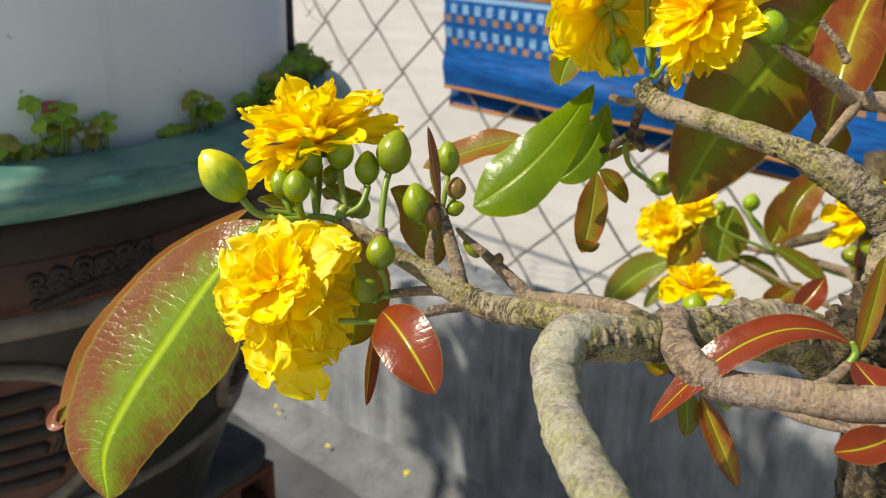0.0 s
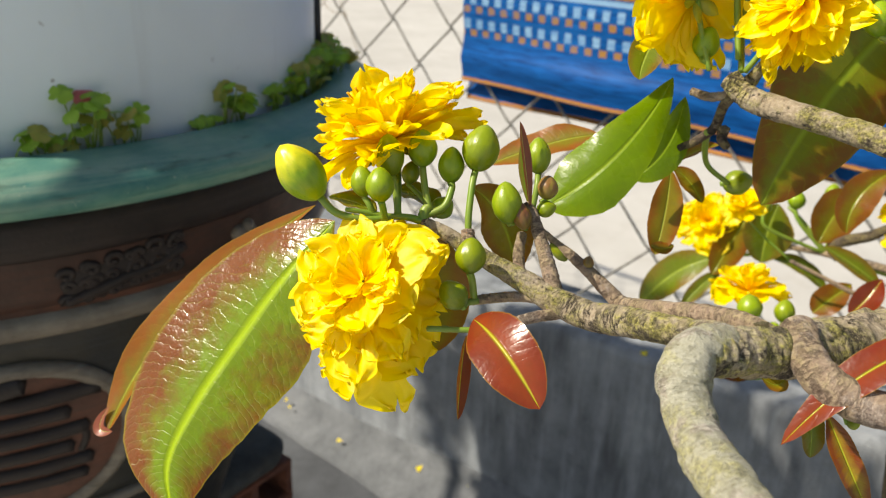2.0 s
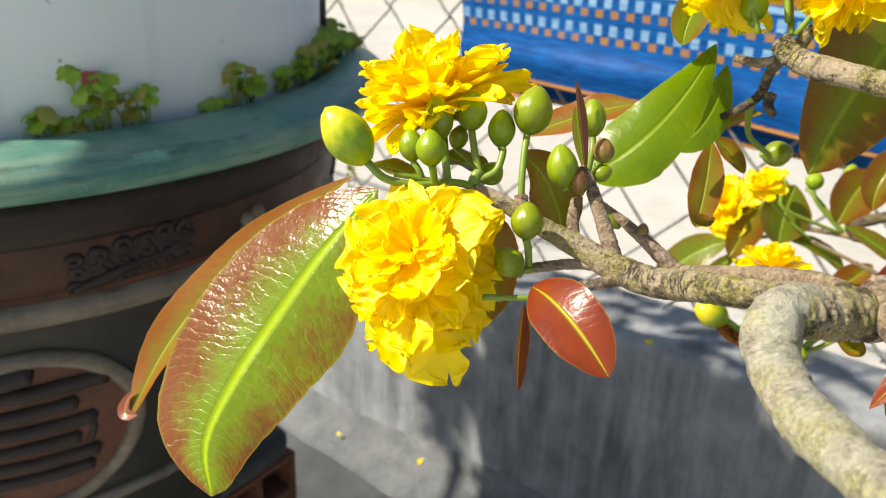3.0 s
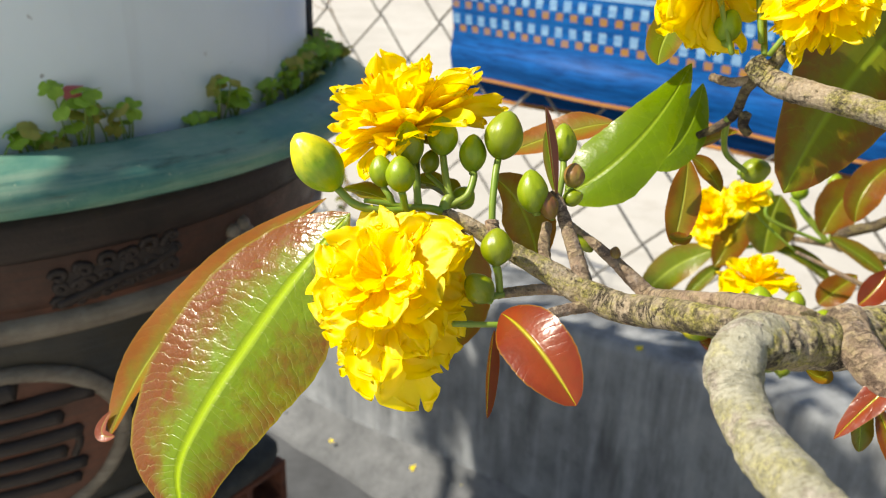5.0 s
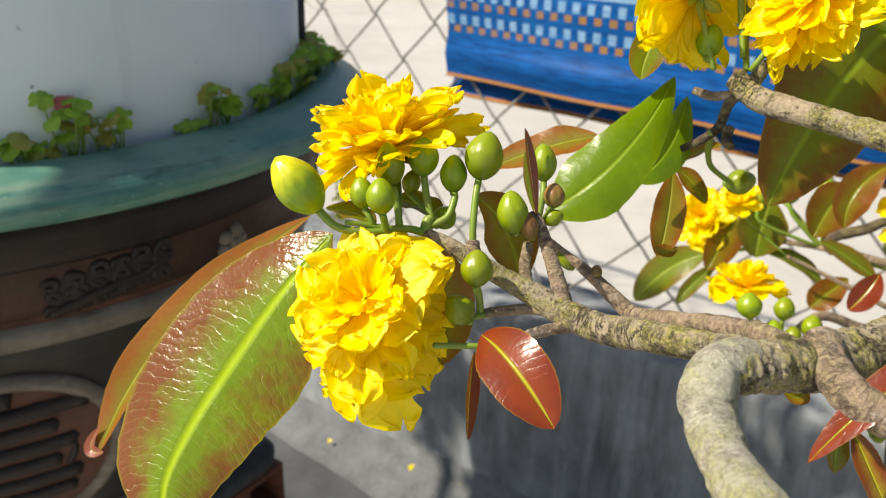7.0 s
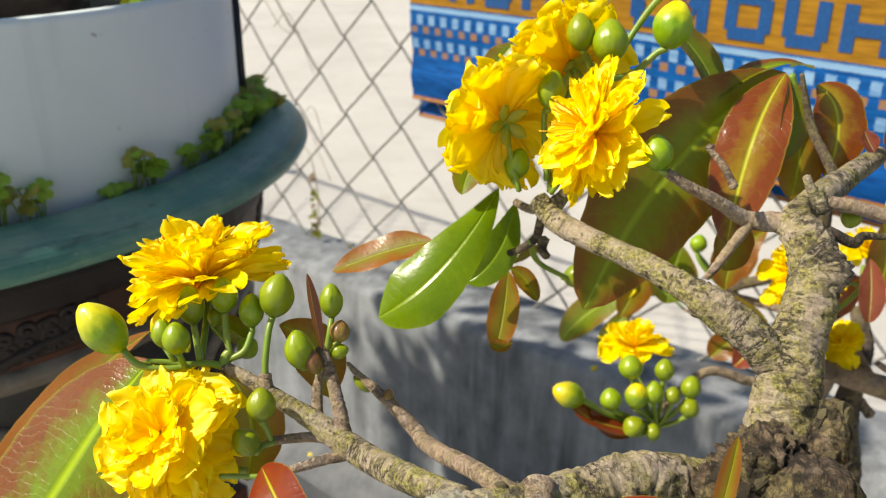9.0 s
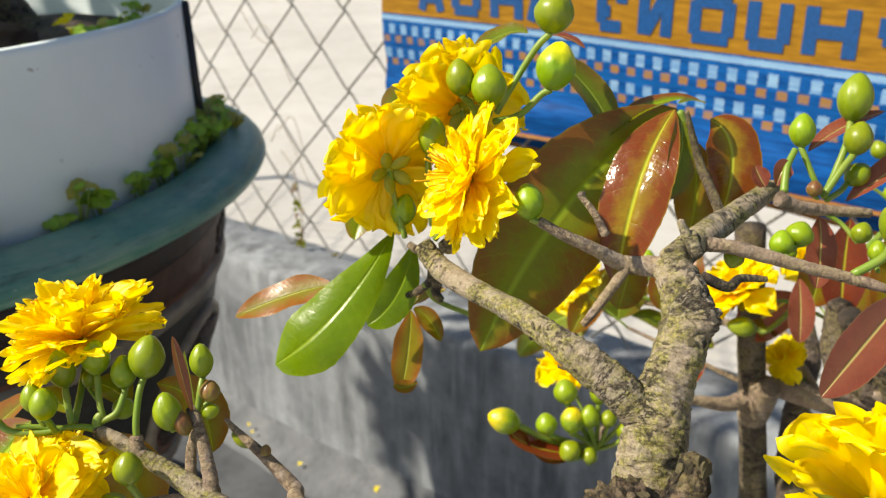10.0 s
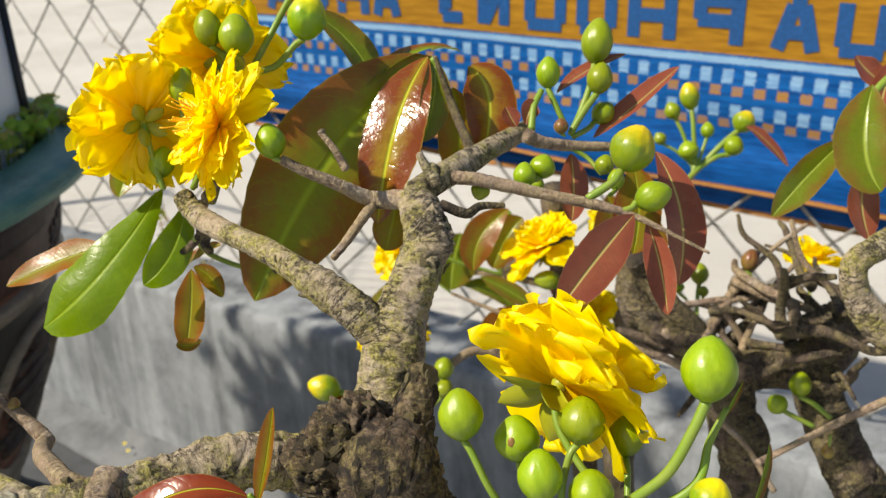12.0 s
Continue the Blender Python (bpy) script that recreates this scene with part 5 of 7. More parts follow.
leaf(tree, "olive", (-0.0680, 0.1602, 0.7212), (-0.0662, 0.1591, 0.7163), (-0.0649, 0.1575, 0.7112), 0.0056, (0.74, -0.53, 0.47), 0.25, 0.05, 0.6, 0)
leaf(tree, "brown", (-0.0373, 0.1707, 0.7372), (-0.0377, 0.1755, 0.7466), (-0.0386, 0.1800, 0.7566), 0.0044, (0.09, -0.86, 0.38), 0.5, 0.03, 0.7, 0)
leaf(tree, "red", (-0.0370, 0.1676, 0.7376), (-0.0320, 0.1639, 0.7360), (-0.0263, 0.1611, 0.7347), 0.0077, (0.33, -0.40, 0.86), 0.3, 0.05, 0.7, 0)
leaf(tree, "red", (-0.0243, 0.1548, 0.7330), (-0.0270, 0.1482, 0.7319), (-0.0316, 0.1435, 0.7308), 0.0072, (0.33, -0.40, 0.86), 0.3, 0.05, 0.7, 0)
leaf(tree, "brown", (-0.0755, 0.1653, 0.7231), (-0.0764, 0.1635, 0.7212), (-0.0794, 0.1618, 0.7229), 0.0048, (0.24, -0.30, 0.91), 0.3, 0.05, 0.7, 0)
limb(tree, "twig", [(-0.0383, 0.1689, 0.7354, 0.0009), (-0.0378, 0.1707, 0.7379, 0.0008), (-0.0390, 0.1708, 0.7400, 0.0006)], "stalk", rough=0.06)
limb(tree, "twig", [(-0.0848, 0.3110, 0.8036, 0.0013), (-0.0808, 0.3125, 0.7937, 0.0013)], "stalk", rough=0.06)
leaf(tree, "broad", (-0.0879, 0.3153, 0.8030), (-0.1079, 0.2848, 0.7753), (-0.1182, 0.2497, 0.7310), 0.0405, (0.72, -0.58, 0.39), 0.2, 0.06, 0.8, 0.15)
leaf(tree, "gloss", (-0.0863, 0.3101, 0.8042), (-0.0868, 0.2912, 0.7852), (-0.0833, 0.2741, 0.7568), 0.0212, (0.20, -0.67, 0.71), 0.14, 0.06, 0.7, 0.1)
leaf(tree, "olive", (-0.0857, 0.3122, 0.8039), (-0.0797, 0.3034, 0.7921), (-0.0792, 0.2946, 0.7794), 0.0109, (0.86, -0.36, 0.58), 0.3, 0.05, 0.7, 0)
leaf(tree, "gloss", (-0.0820, 0.3284, 0.7978), (-0.0729, 0.3272, 0.7881), (-0.0704, 0.3186, 0.7696), 0.0190, (0.63, -0.56, 0.58), 0.28, 0.05, 0.62, 0.1)
leaf(tree, "brown", (-0.0860, 0.3246, 0.7910), (-0.0807, 0.3200, 0.7752), (-0.0800, 0.3160, 0.7610), 0.0154, (0.51, -0.72, 0.49), 0.25, 0.06, 0.65, 0)
leaf(tree, "brown", (-0.0858, 0.2888, 0.7609), (-0.0854, 0.2843, 0.7525), (-0.0853, 0.2799, 0.7449), 0.0129, (0.66, -0.59, 0.49), 0.2, 0.06, 0.6, 0)
leaf(tree, "bronze", (-0.0830, 0.3239, 0.8041), (-0.0946, 0.3136, 0.8041), (-0.1028, 0.2974, 0.7953), 0.0097, (-0.01, -0.14, 1.03), 0.3, 0.05, 0.8, 0)
leaf(tree, "olive", (-0.0823, 0.3243, 0.8037), (-0.0836, 0.3171, 0.8060), (-0.0858, 0.3115, 0.8059), 0.0041, (0.01, 0.00, 0.98), 0.3, 0.05, 0.8, 0)
leaf(tree, "olive", (-0.1267, 0.2972, 0.8189), (-0.1151, 0.3046, 0.8076), (-0.1042, 0.3051, 0.7918), 0.0125, (0.68, -0.31, 0.68), 0.3, 0.05, 0.7, 0)
leaf(tree, "olive", (-0.1352, 0.2972, 0.8254), (-0.1424, 0.2942, 0.8251), (-0.1493, 0.2846, 0.8191), 0.0092, (0.22, -0.24, 1.01), 0.3, 0.05, 0.7, 0)
leaf(tree, "pink", (-0.1307, 0.3042, 0.8243), (-0.1261, 0.3077, 0.8232), (-0.1208, 0.3104, 0.8200), 0.0042, (0.22, -0.24, 1.01), 0.3, 0.05, 0.7, 0)
leaf(tree, "olive", (-0.1570, 0.2535, 0.7870), (-0.1590, 0.2415, 0.7755), (-0.1565, 0.2325, 0.7665), 0.0110, (0.44, -0.80, 0.46), 0.2, 0.05, 0.65, 0)
leaf(tree, "olive", (-0.1709, 0.2771, 0.8081), (-0.1731, 0.2720, 0.8026), (-0.1747, 0.2678, 0.7981), 0.0100, (0.33, -0.82, 0.58), 0.2, 0.05, 0.65, 0)
leaf(tree, "pink", (-0.0099, 0.3072, 0.7627), (-0.0141, 0.2897, 0.7535), (-0.0191, 0.2751, 0.7415), 0.0145, (0.73, -0.53, 0.57), 0.2, 0.03, 0.62, 0)
leaf(tree, "pink", (-0.0078, 0.3132, 0.7589), (-0.0018, 0.3108, 0.7462), (0.0039, 0.3046, 0.7331), 0.0091, (0.18, -0.98, 0.41), 0.35, 0.04, 0.7, 0)
leaf(tree, "pink", (-0.0165, 0.3409, 0.7729), (-0.0031, 0.3314, 0.7559), (0.0013, 0.3207, 0.7359), 0.0148, (0.77, -0.59, 0.38), 0.3, 0.04, 0.7, 0)
leaf(tree, "brown", (-0.0237, 0.3399, 0.7677), (-0.0191, 0.3357, 0.7536), (-0.0177, 0.3294, 0.7395), 0.0150, (0.43, -0.81, 0.40), 0.2, 0.06, 0.65, 0)
leaf(tree, "pink", (-0.0441, 0.3338, 0.7701), (-0.0410, 0.3305, 0.7596), (-0.0392, 0.3260, 0.7485), 0.0098, (0.52, -0.76, 0.39), 0.2, 0.04, 0.65, 0)
leaf(tree, "pink", (-0.0386, 0.3400, 0.7747), (-0.0302, 0.3536, 0.7835), (-0.0203, 0.3698, 0.7956), 0.0091, (0.04, -0.37, 1.02), 0.45, 0.03, 0.72, 0)
leaf(tree, "pink", (-0.0522, 0.3383, 0.7894), (-0.0468, 0.3516, 0.7953), (-0.0376, 0.3634, 0.7997), 0.0071, (0.14, -0.15, 1.06), 0.3, 0.03, 0.72, 0)
leaf(tree, "pink", (-0.0543, 0.3199, 0.7822), (-0.0541, 0.3225, 0.7868), (-0.0527, 0.3246, 0.7890), 0.0064, (0.65, -0.58, 0.57), 0.3, 0.03, 0.72, 0)
leaf(tree, "pink", (-0.0578, 0.3203, 0.7811), (-0.0599, 0.3202, 0.7837), (-0.0622, 0.3205, 0.7873), 0.0065, (0.65, -0.58, 0.57), 0.3, 0.03, 0.72, 0)
limb(tree, "twig", [(-0.0513, 0.3183, 0.7814, 0.0013), (-0.0532, 0.3236, 0.7876, 0.0011), (-0.0533, 0.3291, 0.7922, 0.0010)], "stalk", rough=0.06)
flower(tree, (-0.1616, 0.1200, 0.7310), (0.16, -0.72, 0.66), 0.0196, 1, stalk=[(-0.1584, 0.1290, 0.7183), (-0.1458, 0.1336, 0.7195)], count=72, open_to=124, start=30, drop=1.4, inner=0.4, broad=0.86, cup=0.8)
flower(tree, (-0.1835, 0.1507, 0.7563), (-0.35, -0.10, 0.93), 0.0213, 2, stalk=[(-0.1776, 0.1476, 0.7509), (-0.1675, 0.1376, 0.7425)], count=66, open_to=106, start=10, inner=0.78, broad=0.62, stamens=6, cup=0.85)
flower(tree, (-0.1140, 0.2412, 0.7935), (-0.52, -0.70, 0.36), 0.0198, 3, stalk=[(-0.1188, 0.2409, 0.7855), (-0.1253, 0.2371, 0.7732)], count=60, open_to=112, start=26, inner=0.55, broad=0.6, stamens=12, cup=0.7)
flower(tree, (-0.1451, 0.2377, 0.7918), (-0.90, 0.33, 0.07), 0.0197, 4, stalk=[(-0.1401, 0.2355, 0.7838), (-0.1347, 0.2338, 0.7726)], count=66, open_to=108, inner=0.55, broad=0.78, sepal=0.42, cup=1.0)
flower(tree, (-0.1402, 0.2668, 0.8062), (-0.75, 0.39, 0.31), 0.0213, 5, stalk=[(-0.1381, 0.2650, 0.7998), (-0.1349, 0.2526, 0.7863), (-0.1277, 0.2400, 0.7725)], count=66, open_to=108, inner=0.55, broad=0.78, sepal=0.42, cup=1.0)
flower(tree, (0.0076, 0.2225, 0.7545), (0.21, 0.87, 0.44), 0.0200, 6, stalk=[(0.0110, 0.2160, 0.7460), (0.0285, 0.2100, 0.7330)], count=32, open_to=110, start=18, inner=0.75, broad=1.4, stamens=16, sepal=0.75, cup=0.95)
bud(tree, (-0.1791, 0.1222, 0.7477), (-0.52, -0.34, 0.78), 0.0110, 0.0158, "yellow", [(-0.1745, 0.1235, 0.7445), (-0.1701, 0.1283, 0.7429), (-0.1662, 0.1336, 0.7430)], 0.0010, 1)
bud(tree, (-0.1708, 0.1386, 0.7517), (-0.28, 0.12, 0.95), 0.0073, 0.0106, "green", [(-0.1685, 0.1374, 0.7503), (-0.1656, 0.1360, 0.7431)], 0.0009, 2)
bud(tree, (-0.1673, 0.1462, 0.7534), (-0.21, 0.19, 0.96), 0.0076, 0.0095, "green", [(-0.1640, 0.1439, 0.7483), (-0.1611, 0.1424, 0.7443)], 0.0009, 3)
bud(tree, (-0.1609, 0.1499, 0.7498), (-0.17, 0.22, 0.96), 0.0067, 0.0092, "green", [(-0.1592, 0.1486, 0.7492), (-0.1585, 0.1453, 0.7453), (-0.1610, 0.1419, 0.7431)], 0.0009, 4)
bud(tree, (-0.1556, 0.1532, 0.7536), (-0.02, 0.35, 0.94), 0.0094, 0.0118, "green", [(-0.1541, 0.1504, 0.7508), (-0.1521, 0.1472, 0.7449), (-0.1510, 0.1459, 0.7408)], 0.0009, 5)
bud(tree, (-0.1658, 0.1301, 0.7481), (-0.24, 0.16, 0.96), 0.0070, 0.0085, "green", [(-0.1659, 0.1307, 0.7470), (-0.1662, 0.1319, 0.7430)], 0.0009, 6)
bud(tree, (-0.1718, 0.1301, 0.7479), (-0.28, 0.12, 0.95), 0.0059, 0.0077, "green", [(-0.1699, 0.1302, 0.7461), (-0.1690, 0.1311, 0.7429)], 0.0008, 7)
bud(tree, (-0.1711, 0.1447, 0.7482), (-0.04, 0.44, 0.90), 0.0047, 0.0062, "green", [(-0.1660, 0.1444, 0.7461), (-0.1621, 0.1434, 0.7444)], 0.0006, 8)
bud(tree, (-0.1637, 0.1472, 0.7408), (0.33, 0.66, 0.67), 0.0059, 0.0062, "green", [(-0.1611, 0.1436, 0.7430)], 0.0008, 9)
bud(tree, (-0.1429, 0.1516, 0.7434), (-0.28, 0.12, 0.95), 0.0074, 0.0103, "green", [(-0.1426, 0.1529, 0.7433)], 0.0009, 10)
bud(tree, (-0.1436, 0.1635, 0.7535), (-0.21, 0.19, 0.96), 0.0063, 0.0091, "green", [(-0.1420, 0.1612, 0.7512), (-0.1413, 0.1590, 0.7459)], 0.0008, 11)
bud(tree, (-0.1396, 0.1621, 0.7480), (-0.13, 0.26, 0.96), 0.0054, 0.0060, "brown", [(-0.1402, 0.1607, 0.7474)], 0.0007, 12)
bud(tree, (-0.1405, 0.1597, 0.7450), (0.69, 0.64, 0.33), 0.0042, 0.0051, "green", [(-0.1408, 0.1590, 0.7449)], 0.0005, 13)
bud(tree, (-0.1393, 0.1539, 0.7422), (-0.41, -0.01, 0.91), 0.0047, 0.0071, "brown", [(-0.1400, 0.1548, 0.7425)], 0.0006, 14)
bud(tree, (-0.1432, 0.1379, 0.7341), (-0.17, 0.22, 0.96), 0.0075, 0.0086, "green", [(-0.1431, 0.1389, 0.7315), (-0.1438, 0.1408, 0.7262)], 0.0009, 15)
bud(tree, (-0.1421, 0.1347, 0.7265), (-0.62, -0.30, 0.73), 0.0069, 0.0078, "green", [(-0.1442, 0.1383, 0.7256), (-0.1430, 0.1412, 0.7257)], 0.0009, 16)
bud(tree, (-0.1372, 0.1705, 0.7296), (-0.65, -0.36, 0.67), 0.0032, 0.0063, "green", [], 0.0004, 17)
bud(tree, (-0.1314, 0.1713, 0.7285), (-0.06, 0.32, 0.95), 0.0031, 0.0037, "brown", [(-0.1315, 0.1710, 0.7287)], 0.0004, 18)
bud(tree, (-0.1408, 0.2724, 0.7270), (0.73, 0.64, 0.24), 0.0087, 0.0104, "green", [(-0.1410, 0.2721, 0.7282)], 0.0011, 19)
bud(tree, (-0.0612, 0.1646, 0.7179), (0.73, 0.64, 0.24), 0.0028, 0.0028, "green", [(-0.0619, 0.1645, 0.7194)], 0.0004, 20)
bud(tree, (-0.0922, 0.2407, 0.7869), (-0.31, 0.13, 0.94), 0.0085, 0.0101, "green", [(-0.0915, 0.2404, 0.7868), (-0.0895, 0.2417, 0.7859)], 0.0009, 21)
bud(tree, (-0.1389, 0.2359, 0.7751), (0.02, 0.41, 0.91), 0.0078, 0.0099, "green", [(-0.1363, 0.2338, 0.7750)], 0.0010, 22)
bud(tree, (-0.1322, 0.2438, 0.7968), (-0.09, 0.33, 0.94), 0.0086, 0.0120, "green", [(-0.1350, 0.2457, 0.7935), (-0.1293, 0.2405, 0.7758)], 0.0010, 23)
bud(tree, (-0.1293, 0.2558, 0.8132), (-0.27, 0.16, 0.95), 0.0086, 0.0114, "green", [(-0.1300, 0.2600, 0.8103), (-0.1293, 0.2621, 0.8065)], 0.0010, 24)
bud(tree, (-0.1208, 0.2582, 0.8104), (-0.20, 0.23, 0.95), 0.0106, 0.0130, "green", [(-0.1245, 0.2630, 0.8070), (-0.1287, 0.2644, 0.8034)], 0.0010, 25)
bud(tree, (-0.1139, 0.2804, 0.8125), (-0.01, 0.38, 0.92), 0.0124, 0.0152, "yellow", [(-0.1168, 0.2793, 0.8107), (-0.1219, 0.2748, 0.8044), (-0.1275, 0.2688, 0.8027)], 0.0011, 26)
bud(tree, (-0.1198, 0.2880, 0.8282), (-0.05, 0.36, 0.93), 0.0125, 0.0139, "green", [(-0.1229, 0.2855, 0.8242), (-0.1266, 0.2807, 0.8154), (-0.1290, 0.2723, 0.8046)], 0.0011, 27)
bud(tree, (-0.0446, 0.3522, 0.7978), (-0.06, 0.32, 0.95), 0.0110, 0.0158, "green", [(-0.0430, 0.3458, 0.7918), (-0.0431, 0.3377, 0.7827), (-0.0433, 0.3317, 0.7776)], 0.0012, 28)
bud(tree, (-0.0530, 0.3333, 0.7921), (-0.14, 0.27, 0.95), 0.0081, 0.0108, "green", [(-0.0502, 0.3323, 0.7880), (-0.0455, 0.3317, 0.7804)], 0.0010, 29)
bud(tree, (-0.0398, 0.3441, 0.7893), (0.02, 0.37, 0.93), 0.0089, 0.0109, "green", [(-0.0414, 0.3383, 0.7847), (-0.0432, 0.3323, 0.7786)], 0.0012, 30)
bud(tree, (-0.0405, 0.3448, 0.7792), (0.50, 0.55, 0.66), 0.0079, 0.0087, "green", [(-0.0408, 0.3400, 0.7778), (-0.0423, 0.3319, 0.7768)], 0.0010, 31)
bud(tree, (-0.0451, 0.3279, 0.7784), (-0.14, 0.27, 0.95), 0.0050, 0.0053, "brown", [(-0.0437, 0.3283, 0.7779)], 0.0006, 32)
bud(tree, (-0.0178, 0.3151, 0.7736), (0.25, 0.48, 0.84), 0.0140, 0.0151, "yellow", [(-0.0181, 0.3094, 0.7713), (-0.0236, 0.3033, 0.7667)], 0.0013, 33)
bud(tree, (-0.0112, 0.3116, 0.7651), (0.77, 0.56, 0.31), 0.0094, 0.0115, "green", [(-0.0117, 0.3098, 0.7638), (-0.0141, 0.3077, 0.7629)], 0.0010, 34)
bud(tree, (-0.0429, 0.2982, 0.7687), (-0.14, 0.27, 0.95), 0.0071, 0.0081, "green", [(-0.0406, 0.2966, 0.7700)], 0.0009, 35)
bud(tree, (-0.0418, 0.3061, 0.7697), (0.10, 0.41, 0.91), 0.0083, 0.0079, "green", [(-0.0407, 0.3004, 0.7710)], 0.0011, 36)
bud(tree, (-0.0301, 0.3287, 0.7663), (0.10, 0.41, 0.91), 0.0064, 0.0068, "green", [(-0.0359, 0.3299, 0.7707), (-0.0404, 0.3282, 0.7735)], 0.0008, 37)
bud(tree, (-0.0224, 0.3227, 0.7637), (-0.14, 0.27, 0.95), 0.0055, 0.0070, "green", [(-0.0189, 0.3098, 0.7668)], 0.0007, 38)
bud(tree, (-0.0528, 0.2896, 0.7716), (0.00, -0.56, -0.83), 0.0060, 0.0060, "green", [(-0.0503, 0.2880, 0.7724)], 0.0008, 39)
bud(tree, (-0.0434, 0.3084, 0.7638), (-0.14, 0.27, 0.95), 0.0040, 0.0055, "green", [(-0.0388, 0.2970, 0.7683)], 0.0005, 40)
limb(tree, "twig", [(0.0290, 0.2119, 0.7385, 0.0010), (0.0276, 0.2084, 0.7338, 0.0012), (0.0265, 0.2063, 0.7243, 0.0014), (0.0342, 0.2009, 0.7177, 0.0014), (0.0450, 0.1900, 0.6200, 0.0030), (0.0200, 0.1900, 0.5000, 0.0040), (-0.0362, 0.2240, 0.3800, 0.0060)], "twig", rough=0.1)
bud(tree, (0.0398, 0.2210, 0.7615), (-0.10, 0.29, 0.95), 0.0109, 0.0131, "green", [(0.0385, 0.2181, 0.7557), (0.0353, 0.2146, 0.7464), (0.0290, 0.2119, 0.7385)], 0.0011, 41)
bud(tree, (0.0171, 0.2115, 0.7488), (-0.02, 0.34, 0.94), 0.0097, 0.0101, "green", [(0.0162, 0.2087, 0.7460), (0.0167, 0.2055, 0.7355), (0.0226, 0.2063, 0.7223)], 0.0008, 42)
bud(tree, (-0.0034, 0.1989, 0.7498), (-0.22, 0.21, 0.95), 0.0094, 0.0111, "green", [(-0.0010, 0.1985, 0.7475), (0.0047, 0.1986, 0.7380), (0.0146, 0.2036, 0.7205)], 0.0008, 43)
bud(tree, (0.0238, 0.2215, 0.7419), (-0.14, 0.27, 0.95), 0.0079, 0.0088, "green", [(0.0257, 0.2181, 0.7409), (0.0277, 0.2136, 0.7367)], 0.0007, 44)
bud(tree, (0.0052, 0.2076, 0.7424), (-0.20, 0.17, 0.97), 0.0098, 0.0100, "green", [(0.0078, 0.2051, 0.7394), (0.0140, 0.2046, 0.7303), (0.0226, 0.2063, 0.7223)], 0.0008, 45)
scar = bmesh.new()
bmesh.ops.create_icosphere(scar, subdivisions=2, radius=1.0)
part("scar", scar, BUD_BROWN, tree, "dry brown scar on a bud", towards((0.35, -0.87, 0.40), 0, (0.0052, 0.2042, 0.7490), (0.0008, 0.0011, 0.00035)))
bud(tree, (0.0147, 0.1989, 0.7417), (-0.14, 0.27, 0.95), 0.0091, 0.0108, "green", [(0.0155, 0.1989, 0.7383), (0.0226, 0.2063, 0.7223)], 0.0007, 46)
bud(tree, (0.0239, 0.2036, 0.7388), (-0.14, 0.27, 0.95), 0.0091, 0.0095, "green", [(0.0237, 0.2059, 0.7339), (0.0236, 0.2070, 0.7223)], 0.0007, 47)
bud(tree, (0.0430, 0.2147, 0.7388), (0.21, 0.46, 0.86), 0.0085, 0.0085, "yellow", [(0.0420, 0.2147, 0.7342), (0.0276, 0.2084, 0.7338)], 0.0007, 48)
bud(tree, (0.0064, 0.1929, 0.7307), (-0.30, 0.15, 0.94), 0.0082, 0.0082, "green", [(0.0104, 0.1962, 0.7259), (0.0198, 0.2040, 0.7213)], 0.0007, 49)
limb(tree, "twig", [(0.0278, 0.2112, 0.7318, 0.0012), (0.0398, 0.2176, 0.7426, 0.0010), (0.0408, 0.2227, 0.7510, 0.0008), (0.0424, 0.2269, 0.7572, 0.0006)], "stalk", rough=0.06)
leaf(tree, "bronze", (0.0417, 0.2252, 0.7546), (0.0429, 0.2277, 0.7580), (0.0441, 0.2307, 0.7622), 0.0019, (0.91, -0.28, 0.30), 0.5, 0.02, 0.8, 0)
leaf(tree, "bronze", (0.0511, 0.2166, 0.7398), (0.0519, 0.2208, 0.7469), (0.0518, 0.2243, 0.7538), 0.0030, (0.91, -0.28, 0.30), 0.5, 0.02, 0.8, 0)

# ---- apricot bonsai with dark twisted branches behind the first ----
tree_b = thing("apricot_tree", (-0.0486, 0.4190, 0.0000), "apricot bonsai with dark twisted branches behind the first", "tree")
limb(tree_b, "trunk", [(-0.0581, 0.4331, 0.6943, 0.0054), (-0.0532, 0.4261, 0.6744, 0.0070), (-0.0416, 0.4215, 0.6629, 0.0086), (-0.0194, 0.4259, 0.6549, 0.0095), (-0.0056, 0.4269, 0.6450, 0.0110), (0.0023, 0.4223, 0.6192, 0.0106), (0.0098, 0.4171, 0.5867, 0.0112), (0.0114, 0.4190, 0.2500, 0.0140), (-0.0186, 0.4190, -0.0100, 0.0180)], "dark", rough=0.25)
limb(tree_b, "limb", [(-0.0045, 0.4276, 0.6449, 0.0094), (0.0133, 0.4355, 0.6494, 0.0104), (0.0289, 0.4392, 0.6552, 0.0122), (0.0365, 0.4450, 0.6690, 0.0110), (0.0381, 0.4496, 0.6758, 0.0090), (0.0263, 0.4400, 0.6728, 0.0065), (0.0203, 0.4354, 0.6719, 0.0050)], "dark", rough=0.22)
limb(tree_b, "limb", [(0.0267, 0.4378, 0.6552, 0.0102), (0.0380, 0.4294, 0.6369, 0.0105), (0.0511, 0.4225, 0.6191, 0.0114), (0.0654, 0.4202, 0.6023, 0.0123), (0.0783, 0.4172, 0.5794, 0.0133)], "dark", rough=0.22)
limb(tree_b, "twig", [(0.0205, 0.4350, 0.6707, 0.0035), (0.0163, 0.4375, 0.6811, 0.0023), (0.0034, 0.4379, 0.6862, 0.0020), (-0.0093, 0.4413, 0.6903, 0.0018), (-0.0114, 0.4424, 0.6951, 0.0013)], "twig", rough=0.2)
